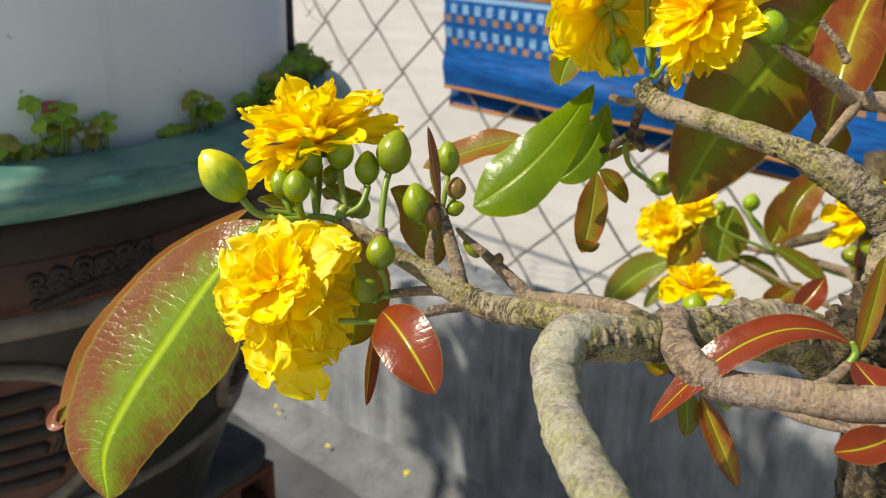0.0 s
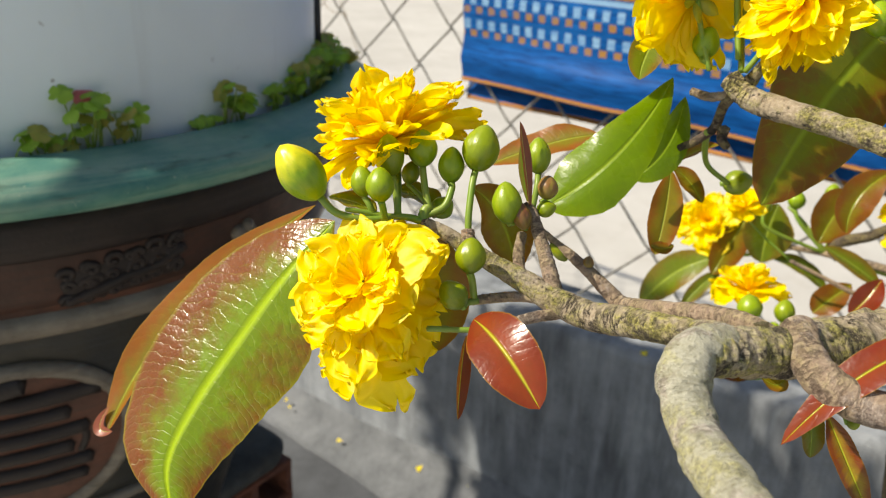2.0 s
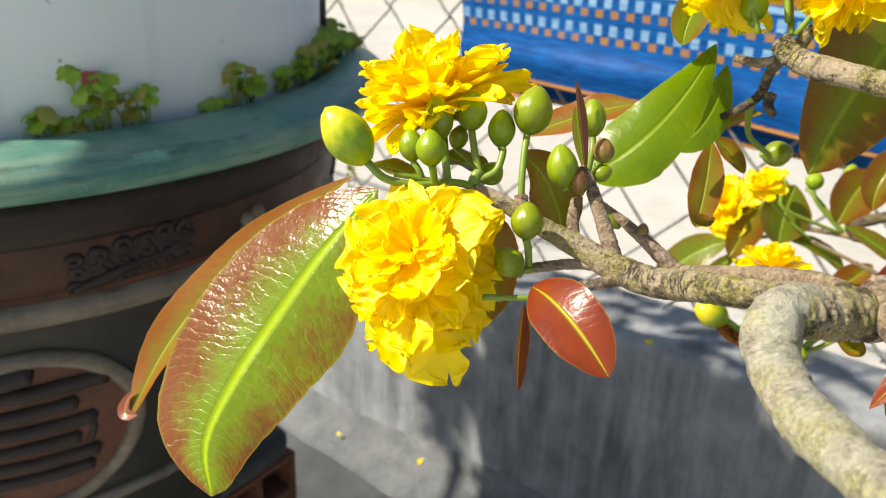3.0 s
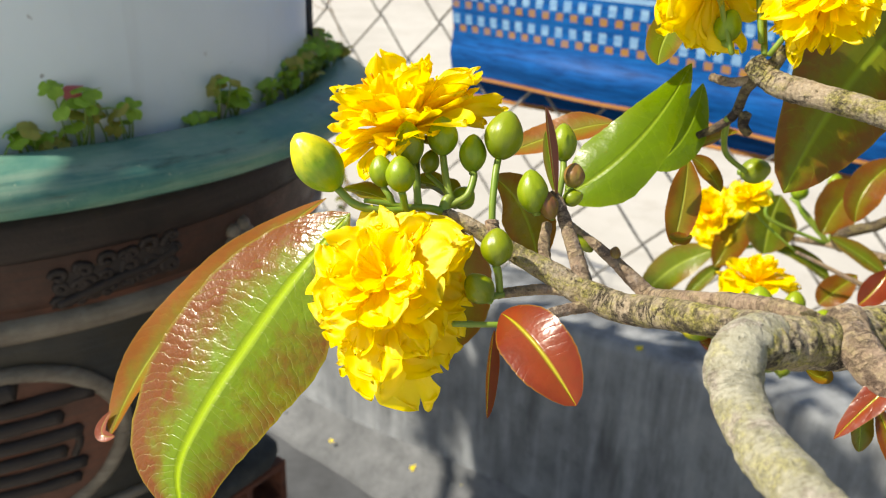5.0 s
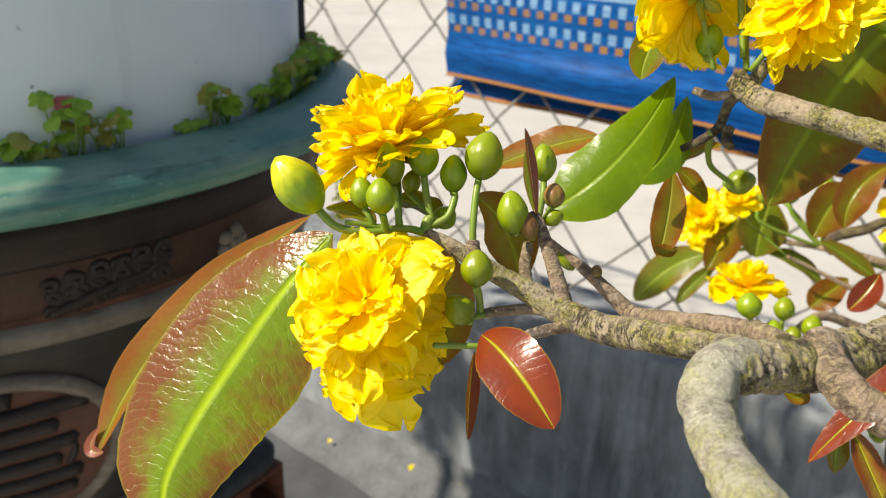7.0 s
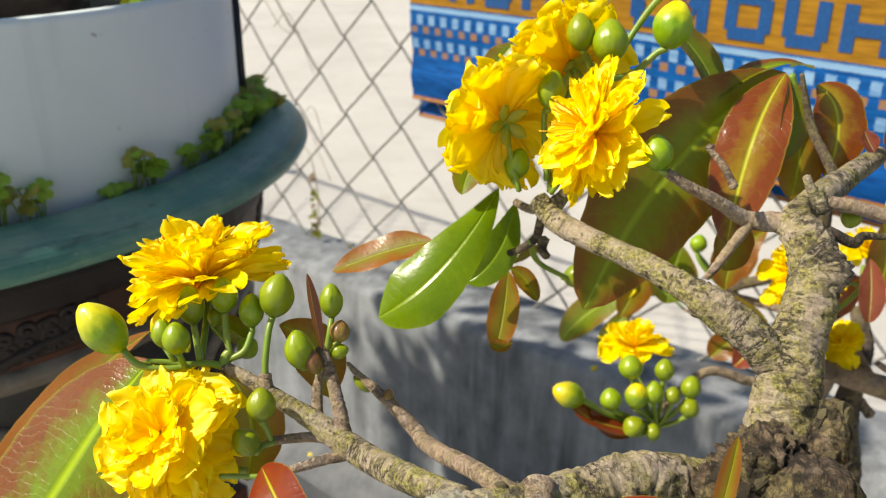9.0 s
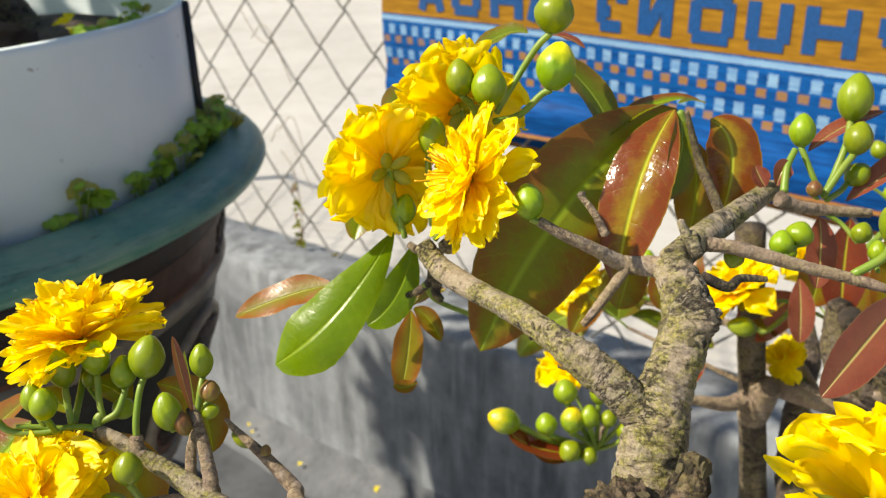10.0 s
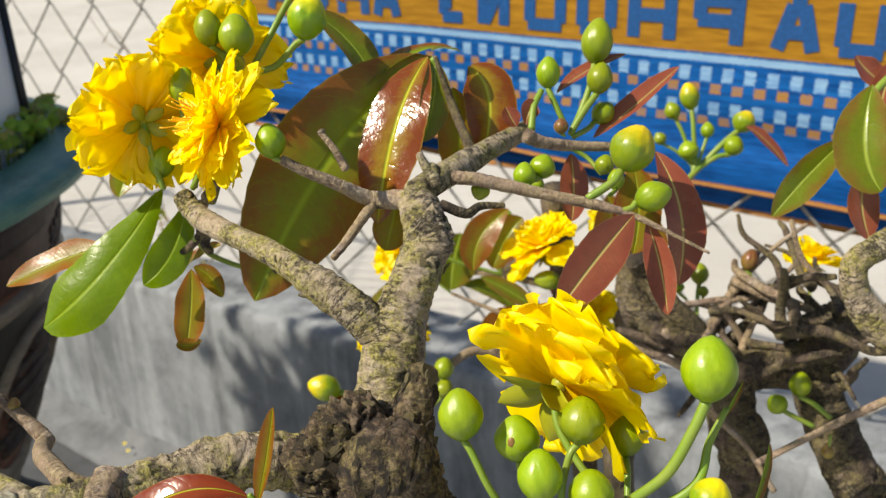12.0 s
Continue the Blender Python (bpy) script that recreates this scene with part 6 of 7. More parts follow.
limb(tree_b, "twig", [(-0.0093, 0.4388, 0.6856, 0.0016), (0.0082, 0.4414, 0.6802, 0.0020), (0.0272, 0.4436, 0.6785, 0.0023), (0.0454, 0.4455, 0.6774, 0.0025), (0.0596, 0.4505, 0.6811, 0.0024)], "twig", rough=0.2)
limb(tree_b, "twig", [(0.0233, 0.3722, 0.6410, 0.0014), (0.0336, 0.3797, 0.6484, 0.0013), (0.0470, 0.3903, 0.6576, 0.0016), (0.0622, 0.3971, 0.6698, 0.0017)], "twig", rough=0.2)
limb(tree_b, "twig", [(-0.0203, 0.4325, 0.6560, 0.0024), (-0.0090, 0.4450, 0.6654, 0.0021), (-0.0005, 0.4544, 0.6724, 0.0016), (0.0123, 0.4724, 0.6902, 0.0011)], "twig", rough=0.2)
limb(tree_b, "twig", [(-0.0571, 0.3974, 0.6685, 0.0013), (-0.0407, 0.4059, 0.6571, 0.0018), (-0.0274, 0.4149, 0.6505, 0.0021), (-0.0073, 0.4220, 0.6379, 0.0024)], "twig", rough=0.2)
limb(tree_b, "twig", [(-0.0098, 0.4024, 0.6478, 0.0015), (-0.0011, 0.4023, 0.6361, 0.0015), (0.0117, 0.4049, 0.6242, 0.0013), (0.0261, 0.4049, 0.6054, 0.0013)], "twig", rough=0.2)
limb(tree_b, "twig", [(-0.0023, 0.4291, 0.6448, 0.0021), (-0.0010, 0.4374, 0.6591, 0.0018), (0.0025, 0.4471, 0.6734, 0.0013)], "twig", rough=0.2)
limb(tree_b, "twig", [(0.0090, 0.4504, 0.7157, 0.0010), (0.0166, 0.4471, 0.6994, 0.0015), (0.0294, 0.4498, 0.6875, 0.0018), (0.0432, 0.4465, 0.6758, 0.0020)], "twig", rough=0.2)
bud(tree_b, (0.0286, 0.4144, 0.6506), (-0.06, 0.32, 0.95), 0.0092, 0.0107, "green", [(0.0346, 0.4162, 0.6477), (0.0418, 0.4182, 0.6419)], 0.0012, 50)
bud(tree_b, (0.0244, 0.4085, 0.6451), (-0.67, -0.22, 0.71), 0.0087, 0.0087, "green", [(0.0275, 0.4092, 0.6436), (0.0365, 0.4129, 0.6388)], 0.0011, 51)
bud(tree_b, (-0.0357, 0.4758, 0.6631), (-0.14, 0.27, 0.95), 0.0094, 0.0111, "green", [(-0.0352, 0.4731, 0.6588), (-0.0256, 0.4421, 0.6499)], 0.0012, 52)
bud(tree_b, (-0.0440, 0.4679, 0.6595), (-0.14, 0.27, 0.95), 0.0064, 0.0064, "green", [(-0.0395, 0.4689, 0.6563)], 0.0008, 53)
bud(tree_b, (-0.0326, 0.4744, 0.6570), (-0.14, 0.27, 0.95), 0.0053, 0.0058, "green", [(-0.0328, 0.4719, 0.6534)], 0.0007, 54)
bud(tree_b, (-0.0059, 0.4442, 0.6902), (0.10, 0.41, 0.91), 0.0078, 0.0104, "brown", [(-0.0034, 0.4440, 0.6877)], 0.0010, 55)
bud(tree_b, (0.0463, 0.3886, 0.6417), (-0.14, 0.27, 0.95), 0.0050, 0.0063, "brown", [(0.0458, 0.3899, 0.6520)], 0.0006, 56)
flower(tree_b, (0.0077, 0.5370, 0.6621), (0.00, 0.23, 0.95), 0.0170, 10, stalk=[(0.0093, 0.5189, 0.6569), (0.0234, 0.4544, 0.6726)], count=22)
leaf(tree_b, "olive", (0.0297, 0.4230, 0.7627), (0.0201, 0.4100, 0.7502), (0.0116, 0.3968, 0.7358), 0.0130, (0.63, -0.55, 0.66), 0.3, 0.05, 0.7, 0)
leaf(tree_b, "olive", (0.0348, 0.4302, 0.7825), (0.0373, 0.4150, 0.7625), (0.0461, 0.4100, 0.7477), 0.0232, (0.31, -0.80, 0.58), 0.2, 0.05, 0.7, 0)
leaf(tree_b, "pink", (0.0387, 0.4234, 0.7515), (0.0394, 0.4177, 0.7396), (0.0448, 0.4147, 0.7265), 0.0130, (0.58, -0.67, 0.48), 0.2, 0.05, 0.7, 0)
leaf(tree_b, "pink", (0.0246, 0.4499, 0.7894), (0.0307, 0.4505, 0.7826), (0.0416, 0.4540, 0.7751), 0.0135, (0.50, -0.53, 0.85), 0.2, 0.05, 0.7, 0)
leaf(tree_b, "pink", (0.0388, 0.4591, 0.7885), (0.0372, 0.4436, 0.7734), (0.0411, 0.4301, 0.7613), 0.0133, (0.50, -0.53, 0.85), 0.2, 0.05, 0.7, 0)
limb(tree_b, "twig", [(0.0423, 0.4503, 0.7859, 0.0018), (0.0369, 0.4376, 0.7812, 0.0015), (0.0331, 0.4310, 0.7735, 0.0013), (0.0300, 0.4233, 0.7627, 0.0011), (0.0396, 0.4240, 0.7514, 0.0009)], "stalk", rough=0.08)
limb(tree_b, "limb", [(0.0611, 0.4057, 0.7386, 0.0045), (0.0511, 0.3901, 0.7345, 0.0048), (0.0444, 0.3824, 0.7284, 0.0048), (0.0478, 0.3817, 0.7161, 0.0049), (0.0581, 0.3854, 0.7034, 0.0057), (0.0722, 0.3977, 0.6896, 0.0067)], "bark", rough=0.2)
limb(tree_b, "limb", [(0.0722, 0.3977, 0.6896, 0.0067), (0.0860, 0.4035, 0.6507, 0.0078), (0.0862, 0.4106, 0.6008, 0.0094), (0.0783, 0.4172, 0.5794, 0.0113)], "dark", rough=0.2)
limb(tree_b, "limb", [(0.0632, 0.4061, 0.7367, 0.0033), (0.0603, 0.4273, 0.7624, 0.0025), (0.0491, 0.4467, 0.7828, 0.0017), (0.0423, 0.4503, 0.7859, 0.0013)], "bark", rough=0.2)
limb(tree_b, "twig", [(-0.0498, 0.4186, 0.6962, 0.0053), (-0.0451, 0.4239, 0.6868, 0.0057), (-0.0307, 0.4214, 0.6746, 0.0053), (-0.0173, 0.4300, 0.6589, 0.0051)], "dark", rough=0.2)
limb(tree_b, "twig", [(-0.0170, 0.4243, 0.6606, 0.0028), (-0.0133, 0.4397, 0.6714, 0.0026), (-0.0068, 0.4468, 0.6881, 0.0023), (-0.0044, 0.4594, 0.6955, 0.0015)], "twig", rough=0.2)
limb(tree_b, "twig", [(-0.0107, 0.4420, 0.6848, 0.0025), (0.0040, 0.4555, 0.6765, 0.0023), (0.0219, 0.4590, 0.6704, 0.0020), (0.0375, 0.4744, 0.6645, 0.0021)], "twig", rough=0.2)
limb(tree_b, "twig", [(-0.0503, 0.4026, 0.6671, 0.0018), (-0.0372, 0.4149, 0.6588, 0.0021), (-0.0166, 0.4212, 0.6543, 0.0023)], "twig", rough=0.2)
limb(tree_b, "twig", [(-0.0328, 0.4199, 0.6747, 0.0018), (-0.0181, 0.4377, 0.6744, 0.0018), (0.0010, 0.4471, 0.6778, 0.0015), (0.0167, 0.4692, 0.6841, 0.0013)], "twig", rough=0.2)
limb(tree_b, "twig", [(-0.0327, 0.4150, 0.6654, 0.0020), (-0.0225, 0.4204, 0.6484, 0.0021), (-0.0090, 0.4150, 0.6321, 0.0018), (0.0047, 0.4202, 0.6097, 0.0018)], "twig", rough=0.2)
limb(tree_b, "twig", [(-0.0062, 0.4468, 0.6874, 0.0015), (0.0016, 0.4644, 0.6965, 0.0013), (0.0126, 0.4717, 0.7073, 0.0010)], "twig", rough=0.2)
limb(tree_b, "twig", [(-0.0123, 0.4349, 0.6738, 0.0018), (-0.0007, 0.4388, 0.6521, 0.0018), (0.0023, 0.4257, 0.6362, 0.0018)], "twig", rough=0.2)

rnd = random.Random(23)
for k in range(20):
    a = Vector((rnd.uniform(-0.02, 0.045), rnd.uniform(0.425, 0.455), rnd.uniform(0.645, 0.69)))
    d = Vector((rnd.uniform(-0.8, 0.8), rnd.uniform(-0.5, 0.6), rnd.uniform(-0.25, 0.75))).normalized() * rnd.uniform(0.03, 0.06)
    kink = Vector((rnd.uniform(-1, 1), rnd.uniform(-1, 1), rnd.uniform(-1, 1))) * 0.006
    thick = rnd.uniform(0.0014, 0.0024)
    limb(tree_b, "twig", [(*a, thick * 1.3), (*(a + d * 0.4 + kink), thick), (*(a + d * 0.75 - kink * 0.5), thick * 0.8), (*(a + d), thick * 0.5)], "dark", rough=0.2, rings=0.1)

# ---- apricot bush with bud clusters and red young leaves ----
tree_c = thing("apricot_tree", (-0.0724, 0.4879, 0.0000), "apricot bush with bud clusters and red young leaves", "tree")
limb(tree_c, "limb", [(-0.0498, 0.4929, 0.6174, 0.0066), (-0.0653, 0.4831, 0.6119, 0.0061), (-0.0873, 0.4761, 0.6148, 0.0062), (-0.0966, 0.4679, 0.6148, 0.0053), (-0.1069, 0.4489, 0.6106, 0.0040), (-0.1212, 0.4294, 0.6177, 0.0030), (-0.1363, 0.4127, 0.6247, 0.0024), (-0.1440, 0.3867, 0.6170, 0.0017), (-0.1444, 0.3746, 0.6094, 0.0014)], "twig", rough=0.2)
limb(tree_c, "trunk", [(-0.0980, 0.5298, 0.6292, 0.0043), (-0.0876, 0.5130, 0.6158, 0.0055), (-0.0837, 0.4919, 0.6049, 0.0070), (-0.0834, 0.4875, 0.5845, 0.0077), (-0.0781, 0.4822, 0.5548, 0.0084), (-0.0721, 0.4745, 0.5263, 0.0091), (-0.0624, 0.4879, 0.3000, 0.0140), (-0.0724, 0.4879, -0.0100, 0.0180)], "dark", rough=0.2)
limb(tree_c, "twig", [(-0.0718, 0.4866, 0.6090, 0.0028), (-0.0899, 0.4966, 0.6224, 0.0025), (-0.1013, 0.5079, 0.6278, 0.0020), (-0.1181, 0.5147, 0.6339, 0.0017)], "twig", rough=0.2)
limb(tree_c, "twig", [(-0.1262, 0.5042, 0.6269, 0.0023), (-0.1460, 0.5044, 0.6263, 0.0024), (-0.1666, 0.5039, 0.6259, 0.0021), (-0.1904, 0.5002, 0.6247, 0.0016)], "twig", rough=0.2)
limb(tree_c, "twig", [(-0.1566, 0.4956, 0.6276, 0.0027), (-0.1610, 0.4960, 0.6354, 0.0034), (-0.1440, 0.4982, 0.6451, 0.0030), (-0.1292, 0.4975, 0.6529, 0.0026), (-0.1058, 0.4917, 0.6371, 0.0032)], "dark", rough=0.2)
limb(tree_c, "twig", [(-0.1666, 0.5039, 0.6259, 0.0018), (-0.1821, 0.5051, 0.6402, 0.0012), (-0.1948, 0.5085, 0.6474, 0.0011)], "stalk", rough=0.1)
limb(tree_c, "twig", [(-0.1262, 0.5042, 0.6269, 0.0023), (-0.1015, 0.4979, 0.6081, 0.0026), (-0.0716, 0.4938, 0.5848, 0.0032)], "twig", rough=0.2)
flower(tree_c, (-0.2344, 0.4839, 0.6332), (0.18, -0.75, 0.59), 0.0206, 11, stalk=[(-0.2258, 0.4909, 0.6321), (-0.1904, 0.5002, 0.6247)], count=26)
flower(tree_c, (-0.1650, 0.3824, 0.6416), (-0.06, 0.07, 0.97), 0.0180, 12, stalk=[(-0.1609, 0.3795, 0.6304), (-0.1452, 0.3755, 0.6121)], count=28)
flower(tree_c, (-0.1045, 0.4340, 0.6850), (-0.50, -0.25, 0.75), 0.0215, 13, stalk=[(-0.0959, 0.4316, 0.6776), (-0.0867, 0.4487, 0.6793), (-0.0695, 0.4695, 0.6653)], count=34)
flower(tree_c, (-0.0910, 0.4790, 0.6310), (-0.30, -0.60, 0.55), 0.0135, 16, stalk=[(-0.0880, 0.4840, 0.6240), (-0.0700, 0.4860, 0.6060)], count=22)
leaf(tree_c, "red", (-0.0840, 0.4600, 0.6790), (-0.0966, 0.4580, 0.6650), (-0.1100, 0.4560, 0.6470), 0.0230, (0.45, -0.72, 0.52), 0.2, 0.05, 0.65, 0)
leaf(tree_c, "red", (-0.0620, 0.4420, 0.7310), (-0.0600, 0.4380, 0.7080), (-0.0560, 0.4330, 0.6860), 0.0200, (0.50, -0.75, 0.40), 0.2, 0.05, 0.65, 0)
leaf(tree_c, "pink", (-0.0760, 0.4300, 0.7020), (-0.0715, 0.4250, 0.6880), (-0.0690, 0.4220, 0.6740), 0.0120, (0.50, -0.75, 0.40), 0.25, 0.05, 0.65, 0)
flower(tree_c, (-0.1939, 0.4341, 0.6653), (0.05, -0.39, 0.70), 0.0137, 14, stalk=[(-0.1869, 0.4342, 0.6561), (-0.1661, 0.4403, 0.6405)], count=20)
flower(tree_c, (-0.0925, 0.4951, 0.6812), (0.38, -0.17, 0.69), 0.0127, 15, stalk=[(-0.0887, 0.4916, 0.6695), (-0.0736, 0.4805, 0.6600)], count=20)
bud(tree_c, (-0.0908, 0.4264, 0.6719), (-0.79, -0.59, 0.16), 0.0097, 0.0142, "green", [(-0.0863, 0.4285, 0.6716), (-0.0809, 0.4429, 0.6796), (-0.0835, 0.4549, 0.6872)], 0.0013, 57)
bud(tree_c, (-0.1677, 0.3407, 0.6287), (-0.73, -0.57, 0.38), 0.0127, 0.0165, "yellow", [(-0.1578, 0.3529, 0.6176), (-0.1427, 0.3719, 0.6083)], 0.0016, 58)
bud(tree_c, (-0.1558, 0.3486, 0.6246), (-0.34, 0.10, 0.93), 0.0105, 0.0110, "green", [(-0.1496, 0.3595, 0.6166), (-0.1427, 0.3719, 0.6083)], 0.0014, 59)
bud(tree_c, (-0.1479, 0.3561, 0.6252), (-0.13, 0.30, 0.95), 0.0116, 0.0132, "yellow", [(-0.1450, 0.3641, 0.6174), (-0.1427, 0.3719, 0.6083)], 0.0015, 60)
bud(tree_c, (-0.1417, 0.3627, 0.6272), (-0.20, 0.23, 0.95), 0.0096, 0.0116, "green", [(-0.1421, 0.3671, 0.6181), (-0.1427, 0.3719, 0.6083)], 0.0013, 61)
bud(tree_c, (-0.1529, 0.3592, 0.6384), (-0.27, 0.16, 0.95), 0.0116, 0.0121, "green", [(-0.1480, 0.3652, 0.6239), (-0.1427, 0.3719, 0.6083)], 0.0015, 62)
bud(tree_c, (-0.1297, 0.3750, 0.6300), (-0.05, 0.36, 0.93), 0.0099, 0.0110, "green", [(-0.1355, 0.3737, 0.6193), (-0.1427, 0.3719, 0.6083)], 0.0013, 63)
bud(tree_c, (-0.1427, 0.3538, 0.6137), (-0.62, -0.26, 0.74), 0.0110, 0.0105, "green", [(-0.1436, 0.3612, 0.6104), (-0.1427, 0.3719, 0.6083)], 0.0014, 64)
bud(tree_c, (-0.1350, 0.3685, 0.6272), (-0.13, 0.30, 0.95), 0.0077, 0.0088, "green", [(-0.1383, 0.3701, 0.6174), (-0.1427, 0.3719, 0.6083)], 0.0010, 65)
bud(tree_c, (-0.1282, 0.3712, 0.6214), (0.09, 0.46, 0.89), 0.0094, 0.0099, "green", [(-0.1344, 0.3720, 0.6146), (-0.1427, 0.3719, 0.6083)], 0.0012, 66)
bud(tree_c, (-0.1412, 0.3692, 0.6376), (-0.13, 0.30, 0.95), 0.0094, 0.0110, "green", [(-0.1416, 0.3706, 0.6232), (-0.1427, 0.3719, 0.6083)], 0.0012, 67)
bud(tree_c, (-0.1375, 0.3568, 0.6111), (-0.13, 0.30, 0.95), 0.0077, 0.0083, "green", [(-0.1396, 0.3641, 0.6091), (-0.1427, 0.3719, 0.6083)], 0.0010, 68)
leaf(tree_c, "red", (-0.1420, 0.3682, 0.6073), (-0.1588, 0.3445, 0.6174), (-0.1710, 0.3358, 0.6273), 0.0140, (0.23, -0.10, 0.97), 0.3, 0.04, 0.7, 0)
leaf(tree_c, "red", (-0.1470, 0.3653, 0.6099), (-0.1557, 0.3478, 0.6120), (-0.1647, 0.3429, 0.6237), 0.0112, (0.23, -0.10, 0.97), 0.3, 0.04, 0.7, 0)
leaf(tree_c, "brown", (-0.2111, 0.4929, 0.6451), (-0.2151, 0.4793, 0.6265), (-0.2186, 0.4657, 0.6069), 0.0208, (0.61, -0.55, 0.66), 0.25, 0.04, 0.7, 0)
leaf(tree_c, "olive", (-0.1992, 0.5023, 0.6497), (-0.1996, 0.4928, 0.6329), (-0.1974, 0.4857, 0.6159), 0.0307, (0.63, -0.58, 0.56), 0.2, 0.06, 0.62, 0)
leaf(tree_c, "brown", (-0.1596, 0.5128, 0.6643), (-0.1653, 0.5016, 0.6529), (-0.1681, 0.4901, 0.6361), 0.0260, (0.58, -0.52, 0.75), 0.3, 0.04, 0.65, 0)
leaf(tree_c, "olive", (-0.2327, 0.5046, 0.6021), (-0.2555, 0.4945, 0.5875), (-0.2723, 0.4837, 0.5615), 0.0236, (0.48, -0.56, 0.84), 0.25, 0.05, 0.65, 0)
leaf(tree_c, "olive", (-0.1936, 0.4933, 0.6172), (-0.1788, 0.5040, 0.6126), (-0.1632, 0.5108, 0.5997), 0.0129, (0.33, -0.40, 0.86), 0.3, 0.05, 0.65, 0)
leaf(tree_c, "olive", (-0.2278, 0.5051, 0.5951), (-0.2361, 0.4918, 0.5840), (-0.2410, 0.4806, 0.5712), 0.0100, (0.53, -0.62, 0.65), 0.3, 0.05, 0.65, 0)
leaf(tree_c, "brown", (-0.1405, 0.4722, 0.6244), (-0.1477, 0.4611, 0.6157), (-0.1525, 0.4531, 0.6088), 0.0163, (0.48, -0.56, 0.84), 0.3, 0.05, 0.65, 0)
limb(tree_c, "twig", [(-0.1904, 0.5002, 0.6247, 0.0014), (-0.2045, 0.5008, 0.6156, 0.0013), (-0.2329, 0.5048, 0.6028, 0.0012)], "stalk", rough=0.1)
bud(tree_c, (-0.1880, 0.4988, 0.6501), (-0.06, 0.32, 0.95), 0.0105, 0.0112, "green", [(-0.1829, 0.4984, 0.6425), (-0.1666, 0.5039, 0.6259)], 0.0014, 69)
bud(tree_c, (-0.1731, 0.5146, 0.6549), (-0.06, 0.32, 0.95), 0.0091, 0.0112, "green", [(-0.1680, 0.5141, 0.6472), (-0.1666, 0.5039, 0.6259)], 0.0012, 70)
bud(tree_c, (-0.2014, 0.4853, 0.6473), (-0.06, 0.32, 0.95), 0.0084, 0.0091, "green", [(-0.1963, 0.4845, 0.6387), (-0.1666, 0.5039, 0.6259)], 0.0011, 71)
bud(tree_c, (-0.1322, 0.5324, 0.6208), (-0.06, 0.32, 0.95), 0.0140, 0.0119, "green", [(-0.1272, 0.5321, 0.6135), (-0.1666, 0.5039, 0.6259)], 0.0018, 72)
bud(tree_c, (-0.1744, 0.5104, 0.6496), (-0.06, 0.32, 0.95), 0.0070, 0.0084, "green", [(-0.1693, 0.5095, 0.6406), (-0.1666, 0.5039, 0.6259)], 0.0009, 73)
leaf(tree_c, "red", (-0.1171, 0.4288, 0.6492), (-0.1201, 0.4218, 0.6397), (-0.1246, 0.4146, 0.6316), 0.0132, (0.46, -0.66, 0.67), 0.3, 0.05, 0.65, 0)
leaf(tree_c, "brown", (-0.1253, 0.4341, 0.7021), (-0.1346, 0.4210, 0.6891), (-0.1342, 0.4131, 0.6731), 0.0175, (0.46, -0.66, 0.67), 0.3, 0.05, 0.65, 0)
leaf(tree_c, "olive", (-0.1544, 0.4526, 0.6490), (-0.1392, 0.4588, 0.6410), (-0.1251, 0.4636, 0.6316), 0.0111, (0.44, -0.62, 0.76), 0.3, 0.05, 0.65, 0)
leaf(tree_c, "brown", (-0.0781, 0.4504, 0.7130), (-0.0729, 0.4465, 0.6983), (-0.0720, 0.4394, 0.6849), 0.0214, (0.56, -0.62, 0.58), 0.3, 0.05, 0.65, 0)
leaf(tree_c, "brown", (-0.0593, 0.4614, 0.7032), (-0.0571, 0.4548, 0.6885), (-0.0549, 0.4482, 0.6738), 0.0187, (0.56, -0.62, 0.58), 0.3, 0.05, 0.65, 0)
leaf(tree_c, "brown", (-0.0968, 0.4534, 0.6528), (-0.0961, 0.4571, 0.6581), (-0.0888, 0.4620, 0.6554), 0.0146, (0.45, -0.50, 0.95), 0.3, 0.05, 0.65, 0)
limb(tree_c, "twig", [(-0.0712, 0.4739, 0.6631, 0.0024), (-0.0737, 0.4739, 0.6791, 0.0021), (-0.0817, 0.4728, 0.6876, 0.0015)], "twig", rough=0.2)
limb(tree_c, "twig", [(-0.0712, 0.4739, 0.6631, 0.0024), (-0.0611, 0.4771, 0.6370, 0.0028), (-0.0427, 0.4854, 0.6097, 0.0031)], "twig", rough=0.2)
limb(tree_c, "twig", [(-0.1661, 0.4403, 0.6405, 0.0010), (-0.1364, 0.4538, 0.6276, 0.0013), (-0.1067, 0.4673, 0.6146, 0.0016), (-0.0613, 0.4834, 0.6051, 0.0022)], "twig", rough=0.2)
bud(tree_c, (-0.0703, 0.5489, 0.7351), (-0.31, 0.15, 0.94), 0.0110, 0.0155, "yellow", [(-0.0666, 0.5442, 0.7230), (-0.0626, 0.5355, 0.7008), (-0.0713, 0.4951, 0.6852), (-0.0717, 0.4749, 0.6659)], 0.0014, 74)
bud(tree_c, (-0.0458, 0.5591, 0.7229), (0.31, 0.50, 0.81), 0.0129, 0.0129, "yellow", [(-0.0521, 0.5504, 0.7159), (-0.0626, 0.5355, 0.7008), (-0.0713, 0.4951, 0.6852), (-0.0717, 0.4749, 0.6659)], 0.0017, 75)
bud(tree_c, (-0.0474, 0.5516, 0.7105), (0.21, 0.46, 0.86), 0.0116, 0.0116, "green", [(-0.0533, 0.5463, 0.7096), (-0.0626, 0.5355, 0.7008), (-0.0713, 0.4951, 0.6852), (-0.0717, 0.4749, 0.6659)], 0.0015, 76)
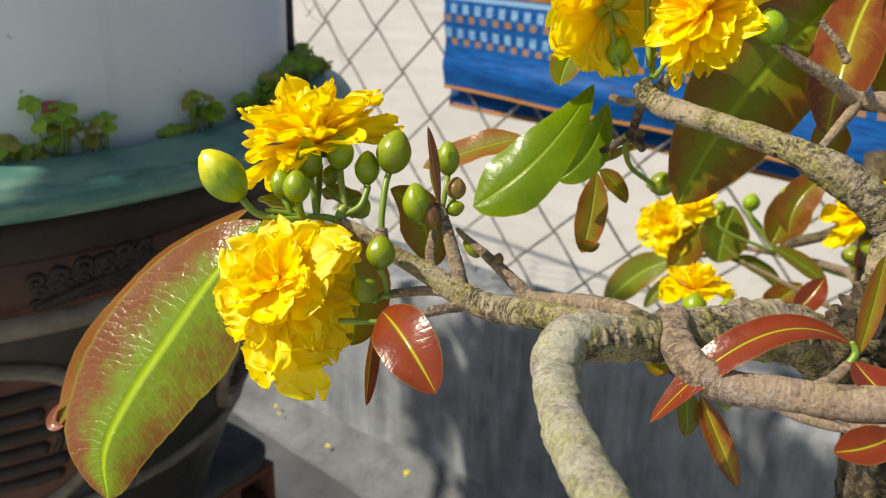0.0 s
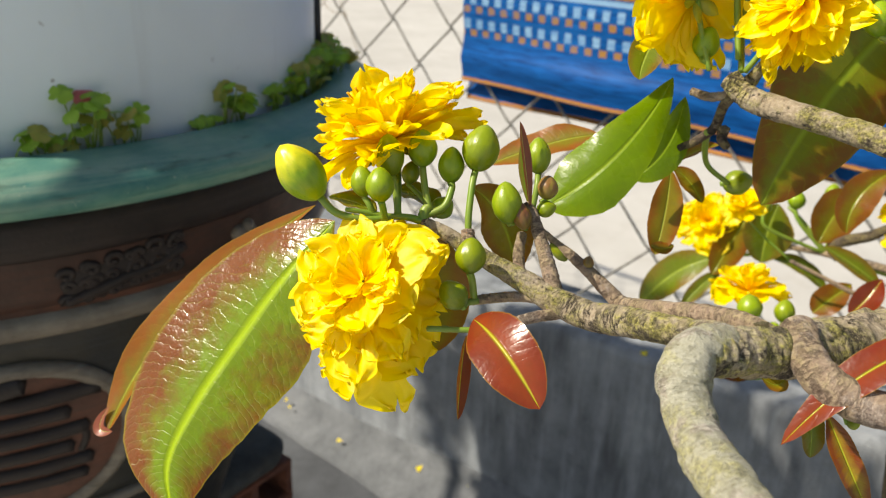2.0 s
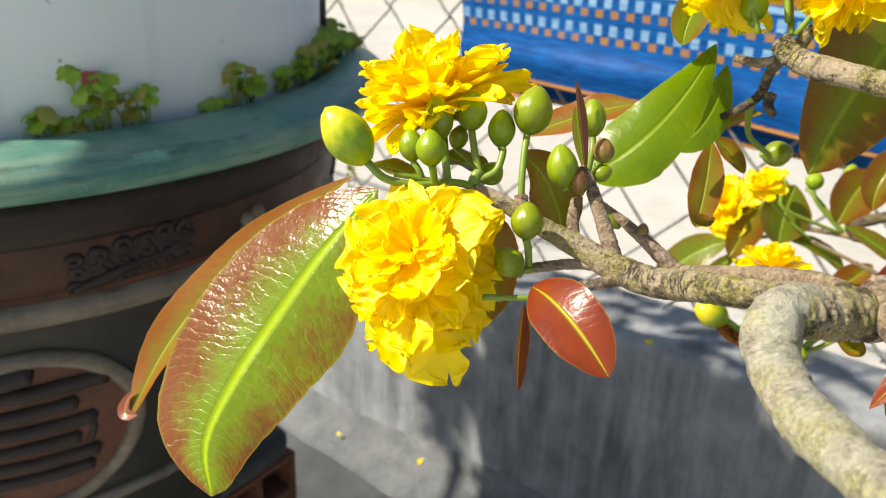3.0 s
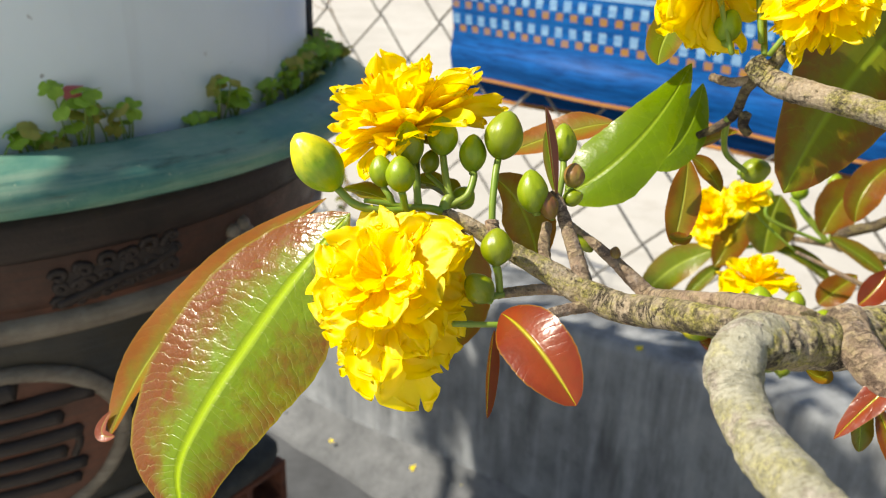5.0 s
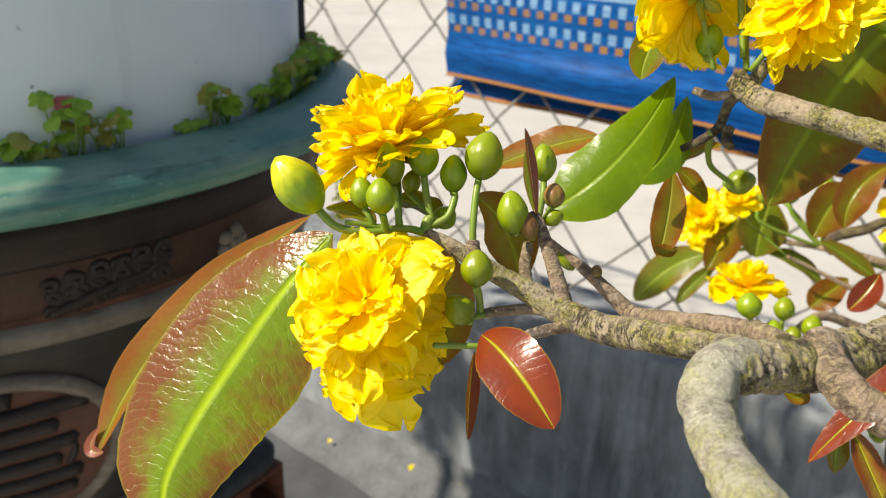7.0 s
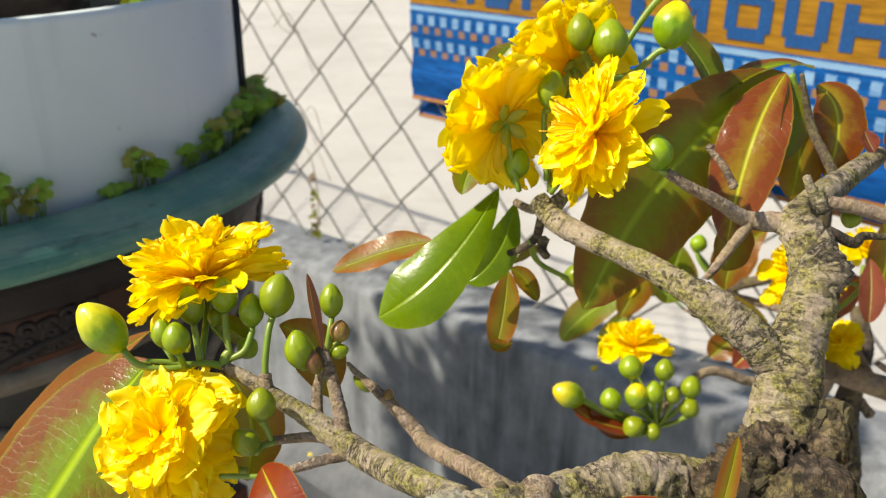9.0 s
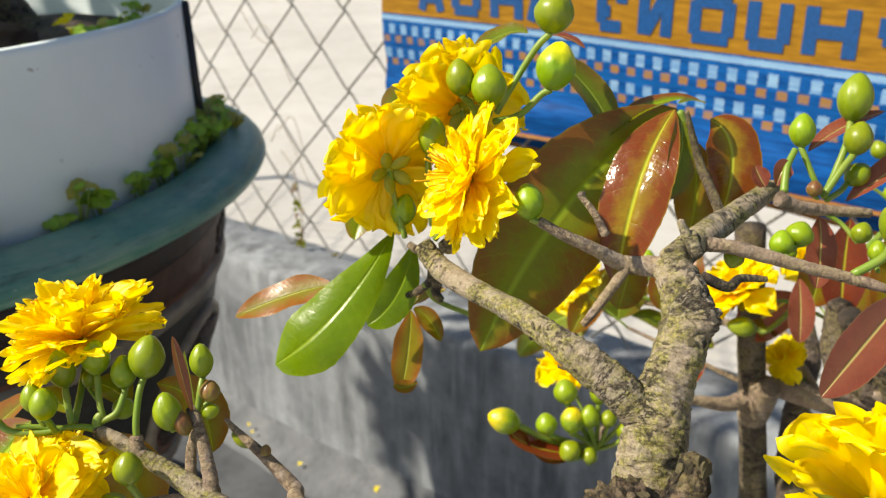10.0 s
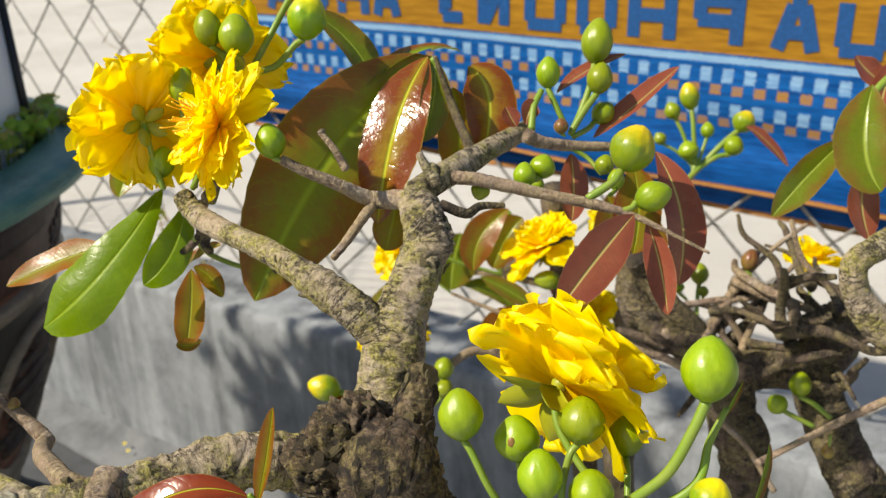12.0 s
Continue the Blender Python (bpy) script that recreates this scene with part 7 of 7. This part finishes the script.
bud(tree_c, (-0.0599, 0.5478, 0.7200), (-0.09, 0.30, 0.95), 0.0077, 0.0090, "green", [(-0.0604, 0.5437, 0.7140), (-0.0626, 0.5355, 0.7008), (-0.0713, 0.4951, 0.6852), (-0.0717, 0.4749, 0.6659)], 0.0010, 77)
bud(tree_c, (-0.0654, 0.5383, 0.7088), (-0.32, 0.14, 0.94), 0.0116, 0.0110, "green", [(-0.0638, 0.5387, 0.7088), (-0.0626, 0.5355, 0.7008), (-0.0713, 0.4951, 0.6852), (-0.0717, 0.4749, 0.6659)], 0.0015, 78)
bud(tree_c, (-0.0767, 0.5418, 0.7304), (-0.47, 0.01, 0.88), 0.0090, 0.0103, "green", [(-0.0698, 0.5401, 0.7193), (-0.0626, 0.5355, 0.7008), (-0.0713, 0.4951, 0.6852), (-0.0717, 0.4749, 0.6659)], 0.0012, 79)
bud(tree_c, (-0.0798, 0.5328, 0.7174), (-0.56, -0.08, 0.82), 0.0071, 0.0077, "green", [(-0.0712, 0.5354, 0.7122), (-0.0626, 0.5355, 0.7008), (-0.0713, 0.4951, 0.6852), (-0.0717, 0.4749, 0.6659)], 0.0009, 80)
leaf(tree_c, "pink", (-0.0405, 0.5542, 0.7271), (-0.0313, 0.5573, 0.7210), (-0.0164, 0.5598, 0.7060), 0.0083, (0.30, -0.40, 0.87), 0.3, 0.05, 0.65, 0)
LINE = [(-0.0376, 0.2120, 0.7361, 0.0063), (-0.0408, 0.2058, 0.7346, 0.0080), (-0.0436, 0.2001, 0.7304, 0.0085), (-0.0455, 0.1943, 0.7250, 0.0075)]
flakes(limb(tree, "burl", LINE, "crust", rough=0.4, chunk=1.5), LINE, 30, 34, 0.0052, (0.2, 0.4, 0.6, 0.8), 0.6)
LINE = [(-0.0325, 0.2251, 0.7450, 0.0029), (-0.0313, 0.2225, 0.7415, 0.0037), (-0.0308, 0.2188, 0.7371, 0.0048), (-0.0309, 0.2154, 0.7306, 0.0073), (-0.0301, 0.2114, 0.7250, 0.0095), (-0.0296, 0.2078, 0.7173, 0.0118), (-0.0274, 0.2039, 0.7070, 0.0129), (-0.0372, 0.2220, 0.4500, 0.0190), (-0.0322, 0.2200, 0.2000, 0.0210), (-0.0322, 0.2200, -0.0100, 0.0260)]
flakes(limb(tree, "burl", LINE, "crust", rough=0.24, chunk=0.8), LINE, 40, 35, 0.0050, (0.05, 0.12, 0.2, 0.3, 0.4), 0.6)
limb(tree, "burl", [(-0.0456, 0.2489, 0.7606, 0.0034), (-0.0468, 0.2538, 0.7653, 0.0053), (-0.0524, 0.2551, 0.7689, 0.0054)], "bark", rough=0.5, chunk=0.8)

# ---- dark weathered wooden stake beside the bonsai ----
stake = thing("wooden_stake", (-0.0260, 0.5320, 0.0000), "dark weathered wooden stake beside the bonsai", "stake")
limb(stake, "pole", [(-0.0260, 0.5320, 0.0000, 0.0090), (-0.0740, 0.4880, 0.3500, 0.0082), (-0.1110, 0.4560, 0.7100, 0.0070)], "dark", rough=0.14)
limb(stake, "sawn_stub", [(-0.1000, 0.4660, 0.5960, 0.0080), (-0.0965, 0.4630, 0.6080, 0.0080), (-0.0935, 0.4600, 0.6220, 0.0082)], "twig", rough=0.1)

# ---- clover and other weeds about the tub ----
def weed_leaf(name, a, b):
    s = Shade(name)
    colour = s.mix(s.grey(s.noise(2.2, 4), 0.35, 0.68), a, b)
    colour = s.mix(s.grey(s.random(), 0.0, 1.0, 0.0, 0.3), colour, (0.26, 0.3, 0.05))
    s.set(Base_Color=colour, Roughness=0.5)
    s.thin(colour, 0.4)
    return s.m


CLOVER = weed_leaf("clover_green", (0.26, 0.46, 0.03), (0.4, 0.6, 0.06))
CLOVER_OLD = weed_leaf("clover_faded", (0.5, 0.4, 0.08), (0.42, 0.44, 0.08))
PINK = plain("pink_weed_leaf", (0.6, 0.14, 0.12), (0.5, 0.1, 0.1), 90, 0.5, 0.3, 0.0005)


def leaflet_mesh(material):
    """A heart-shaped clover leaflet of length 1 along y, creased down the middle."""
    bm = bmesh.new()
    rows, cols = 6, 6
    grid = []
    for i in range(rows + 1):
        s = i / rows
        half = 0.62 * math.sin(math.pi * min(s * 0.8 + 0.04, 1)) ** 0.8 + 0.02
        grid.append([bm.verts.new(((2 * k / cols - 1) * half, s - 0.16 * (1 - abs(2 * k / cols - 1)) * s ** 5, 0.18 * abs(2 * k / cols - 1) * half - 0.22 * s * s)) for k in range(cols + 1)])
    for r0, r1 in zip(grid, grid[1:]):
        for k in range(cols):
            bm.faces.new((r0[k], r0[k + 1], r1[k + 1], r1[k]))
    me = bpy.data.meshes.new("leaflet")
    bm.to_mesh(me)
    bm.free()
    me.shade_smooth()
    me.materials.append(material)
    return me


LEAFLETS = {"green": leaflet_mesh(CLOVER), "faded": leaflet_mesh(CLOVER_OLD), "pink": leaflet_mesh(PINK)}


def clover(at, count, spread, height, seed, faded=0.2, size=0.0062, along=None, pink=False, label="small green clover growing beside the white tub"):
    rnd = random.Random(seed)
    plant = thing("clover", at, label, "weed", "weeds in the pot")
    for i in range(count):
        lie = Vector((rnd.uniform(-1, 1), rnd.uniform(-1, 1), 0)) * spread * 0.35
        if along:
            lie += Vector(along) * rnd.uniform(-1, 1) * spread
        foot = Vector(at) + lie * 0.6
        head = Vector(at) + lie + Vector((rnd.uniform(-0.2, 0.2) * height, rnd.uniform(-0.2, 0.2) * height, height * rnd.uniform(0.45, 1.0)))
        stem = part("stem", tube([(*foot, 0.0005), (*((foot + head) / 2 + Vector((0.002, 0, 0.001))), 0.0005), (*head, 0.0004)], 6, 4), STALK, plant)
        if pink and i == 0:
            head = Vector(at) + Vector((-0.004, -0.003, height * 0.95))
        kind = "pink" if pink and i == 0 else ("faded" if rnd.random() < faded else "green")
        up = Vector((rnd.uniform(-0.7, 0.9), rnd.uniform(-0.9, 0.4), 1.0))
        g = size * rnd.uniform(0.7, 1.25)
        spin = rnd.uniform(0, 360)
        for k in range(3):
            part("leaflet", LEAFLETS[kind], None, stem, "", towards(up, spin + k * 120 + rnd.uniform(-12, 12), head, (g, g, g)) @ pose(0, 0, 0, rnd.uniform(-25, 10), 0, 0))


def ring(angle, r=0.2415, z=0.684):
    return POT + Vector((r * math.cos(radians(angle)), r * math.sin(radians(angle)), z))


def along_ring(angle):
    return (-math.sin(radians(angle)), math.cos(radians(angle)), 0)


clover(ring(-15.7), 9, 0.014, 0.018, 1, 0.3, 0.0065, along_ring(-15.7))
clover(ring(-9.6), 10, 0.012, 0.036, 2, 0.25, 0.0068, along_ring(-9.6), pink=True)
clover(ring(-5.7), 7, 0.008, 0.024, 3, 0.6, 0.0065, along_ring(-5.7))
clover(ring(6.3), 3, 0.005, 0.012, 4, 0.3, 0.006, along_ring(6.3))
clover(ring(9.3), 4, 0.006, 0.03, 5, 0.3, 0.007, along_ring(9.3))
clover(ring(12.7), 5, 0.006, 0.022, 6, 0.1, 0.008, along_ring(12.7))
clover(ring(21.2), 8, 0.012, 0.022, 7, 0.05, 0.0065, along_ring(21.2))
clover(ring(26.9), 9, 0.013, 0.028, 8, 0.05, 0.0065, along_ring(26.9))
clover(ring(33.8), 13, 0.016, 0.03, 9, 0.1, 0.0062, along_ring(33.8))
clover(ring(44.6), 14, 0.018, 0.032, 10, 0.25, 0.006, along_ring(44.6))
clover(ring(54.1), 14, 0.018, 0.03, 11, 0.4, 0.0058, along_ring(54.1))
clover(ring(60.2), 14, 0.018, 0.026, 12, 0.6, 0.0054, along_ring(60.2))
clover(ring(62.9), 11, 0.016, 0.02, 13, 0.75, 0.005, along_ring(62.9))
clover(ring(64.5, 0.256, 0.691), 13, 0.017, 0.016, 14, 0.7, 0.0056, along_ring(64.5))
clover(ring(59.0, 0.262, 0.69), 10, 0.014, 0.012, 15, 0.85, 0.0056, along_ring(59.0))
clover(ring(50.0, 0.252, 0.691), 10, 0.018, 0.018, 16, 0.15, 0.0066, along_ring(50.0))

# ---- what lies in the tub ----
bm = bmesh.new()
bmesh.ops.create_icosphere(bm, subdivisions=4, radius=1.0)
for v in bm.verts:
    v.co *= 1 + 0.3 * noise.noise(v.co * 1.6) + 0.14 * noise.noise(v.co * 5)
tagged(part("root_clod", bm, SOIL_BROWN, None, "", Matrix.Translation((-0.568, 0.292, TUB_TOP - 0.014)) @ pose(0, 0, 0, 0, 0, 40) @ Matrix.Diagonal((0.034, 0.022, 0.014, 1))), "brown clod of matted roots lying on the soil", "clod")
for k, (x, y) in enumerate(((-0.566, 0.343), (-0.572, 0.349), (-0.56, 0.352))):
    tagged(part("fallen_petal", PETALS[k], None, None, "", towards((0.2, -0.5, 0.85), k * 90, (x, y, TUB_TOP - 0.008), (0.012,) * 3)), "yellow petal fallen on the soil in the tub", "petal", "fallen petals")
for i, (dx, dy) in enumerate(((0.17, 0.10), (0.19, -0.02), (0.2, 0.04), (0.13, 0.15), (0.15, 0.125), (0.05, 0.2), (0.16, -0.1))):
    clover(POT + Vector((dx, dy, TUB_TOP - 0.028)), 7, 0.02, 0.024, 70 + i, 0.15, 0.006, label="green clover sprouting on the soil in the tub")

# ---- the bonsai in the tub; its crown, out of view, is added for shade ----
tub_tree = tagged(thing("tub_bonsai", (-0.69, 0.34, TUB_TOP - 0.02), "leafy bonsai growing in the white tub, its unseen crown added for shade", "tree"))
part("trunk", tube([(-0.678, 0.362, 0.745, 0.026), (-0.69, 0.345, 0.79, 0.021), (-0.715, 0.29, 0.87, 0.017), (-0.7, 0.22, 0.96, 0.014), (-0.67, 0.17, 1.04, 0.010), (-0.66, 0.14, 1.13, 0.006)], 40, 14, 0.25), BARK_DARK, tub_tree, "thick brown trunk")
for x, y, z in ((-0.86, 0.2, 1.1), (-1.12, 0.13, 1.09), (-0.52, 0.12, 1.08), (-0.7, -0.05, 1.07), (-0.62, 0.34, 1.12)):
    part("limb", tube([(-0.69, 0.2, 0.99, 0.007), ((x - 0.69) / 2, (y + 0.2) / 2, z - 0.03, 0.005), (x, y, z, 0.003)], 14, 8, 0.2), BARK_DARK, tub_tree)
rnd = random.Random(41)
crown = bmesh.new()
for k in range(545):
    w, h, r = rnd.uniform(0, 6.283), rnd.uniform(-1, 1), rnd.uniform(0.1, 1) ** 0.7
    flat = math.sqrt(1 - h * h)
    # From 460 on: an added bough, unseen, that breaks up the wall's shadow edge.
    heart = Vector((-0.80, 0.16, 1.07)) if k < 460 else Vector((-1.13, 0.12, 1.08)) + Vector((0.09 * math.sin(k * 1.7), 0.05 * math.sin(k * 2.9), 0))
    c = heart + (1.0 if k < 460 else 0.25) * Vector((0.32 * r * flat * math.cos(w), 0.31 * r * flat * math.sin(w), 0.10 * r * h)) * (1 + 0.45 * noise.noise((w * 2.3, h * 3, 1)))
    d = Vector((rnd.uniform(-1, 1), rnd.uniform(-1, 1), rnd.uniform(-0.7, 0.2))).normalized() * rnd.uniform(0.045, 0.07)
    side = d.cross(Vector((rnd.uniform(-0.4, 0.4), rnd.uniform(-0.4, 0.4), 1))).normalized() * d.length * 0.2
    sag = Vector((0, 0, -0.004))
    base, tip = crown.verts.new(c), crown.verts.new(c + d + sag * 2)
    left = [crown.verts.new(c + d * f + side * g + sag * f) for f, g in ((0.3, 0.85), (0.65, 1.0), (0.88, 0.6))]
    right = [crown.verts.new(c + d * f - side * g + sag * f) for f, g in ((0.3, 0.85), (0.65, 1.0), (0.88, 0.6))]
    crown.faces.new([base, right[0], right[1], right[2], tip, left[2], left[1], left[0]])
part("crown", crown, CLOVER, tub_tree, "unseen crown of small green leaves, added to cast shade")

# ---- fallen petals ----


def fallen(at, tilt, spin, size):
    tagged(part("fallen_petal", PETALS[spin % 8], None, None, "", towards(tilt, spin * 40, at, (size, size, size))), "yellow petal fallen on the cement", "petal", "fallen petals")


fallen((-0.8600, 0.7200, 0.0345), (0.00, -0.30, 0.95), 3, 0.0085)
fallen((-0.7130, 0.7460, 0.0520), (0.00, -0.60, 0.75), 4, 0.0110)
fallen((-0.6330, 0.7500, 0.0600), (0.00, -0.80, 0.60), 5, 0.0120)
fallen((-0.6180, 0.7510, 0.0620), (0.30, -0.80, 0.60), 2, 0.0120)
fallen((-1.0120, 0.7300, 0.0385), (0.00, -0.40, 0.90), 6, 0.0075)
fallen((-0.9950, 0.7200, 0.0345), (0.00, -0.30, 0.95), 7, 0.0065)
fallen((-0.4015, 0.7703, 0.3586), (0, 0, 1), 9, 0.011)
fallen((-0.9046, 0.8582, 0.3367), (0, 0, 1), 10, 0.007)

# ---- a dry weed hooked in the netting ----
weed = tagged(thing("dry_weed", (-0.962, FENCE - 0.01, 0.40), "withered brown-green weed caught in the netting", "weed"))
part("stem", tube([(-0.965, FENCE - 0.006, 0.335, 0.0011), (-0.958, FENCE - 0.008, 0.38, 0.001), (-0.962, FENCE - 0.006, 0.43, 0.001), (-0.975, FENCE - 0.004, 0.47, 0.0008), (-1.0, FENCE - 0.003, 0.49, 0.0006)], 8, 8, 0.2), BARK_TWIG, weed)
rnd = random.Random(5)
for k in range(22):
    z = 0.345 + 0.1 * rnd.random() ** 1.2
    b = Vector((-0.962 + rnd.uniform(-0.004, 0.004), FENCE - 0.008, z))
    d = Vector((rnd.uniform(-1, 1), rnd.uniform(-1, -0.1), rnd.uniform(-1, 0.4))).normalized() * rnd.uniform(0.008, 0.016)
    part("leaf", blade(b, b + d * 0.5 + Vector((0, 0, 0.002)), b + d, 0.007, (0.3, -1, 0.4), 0.4, 0.1, rows=6, cols=4), LEAF_OLIVE if k % 3 else BARK_TWIG, weed)
vine = tagged(thing("dry_tendril", (-0.99, FENCE - 0.004, 0.5), "thin dead tendril tangled in the netting", "weed"))
for a, b, c in (((-1.02, 0.5), (-0.985, 0.53), (-0.93, 0.44)), ((-1.04, 0.66), (-1.0, 0.68), (-0.955, 0.6)), ((-1.0, 0.52), (-0.96, 0.55), (-0.94, 0.5)), ((-1.06, 0.7), (-1.02, 0.66), (-0.98, 0.655))):
    part("tendril", tube([(a[0], FENCE - 0.005, a[1], 0.0006), (b[0], FENCE - 0.006, b[1], 0.0006), (c[0], FENCE - 0.004, c[1], 0.0005)], 6, 8, 0.2), BARK_TWIG, vine)
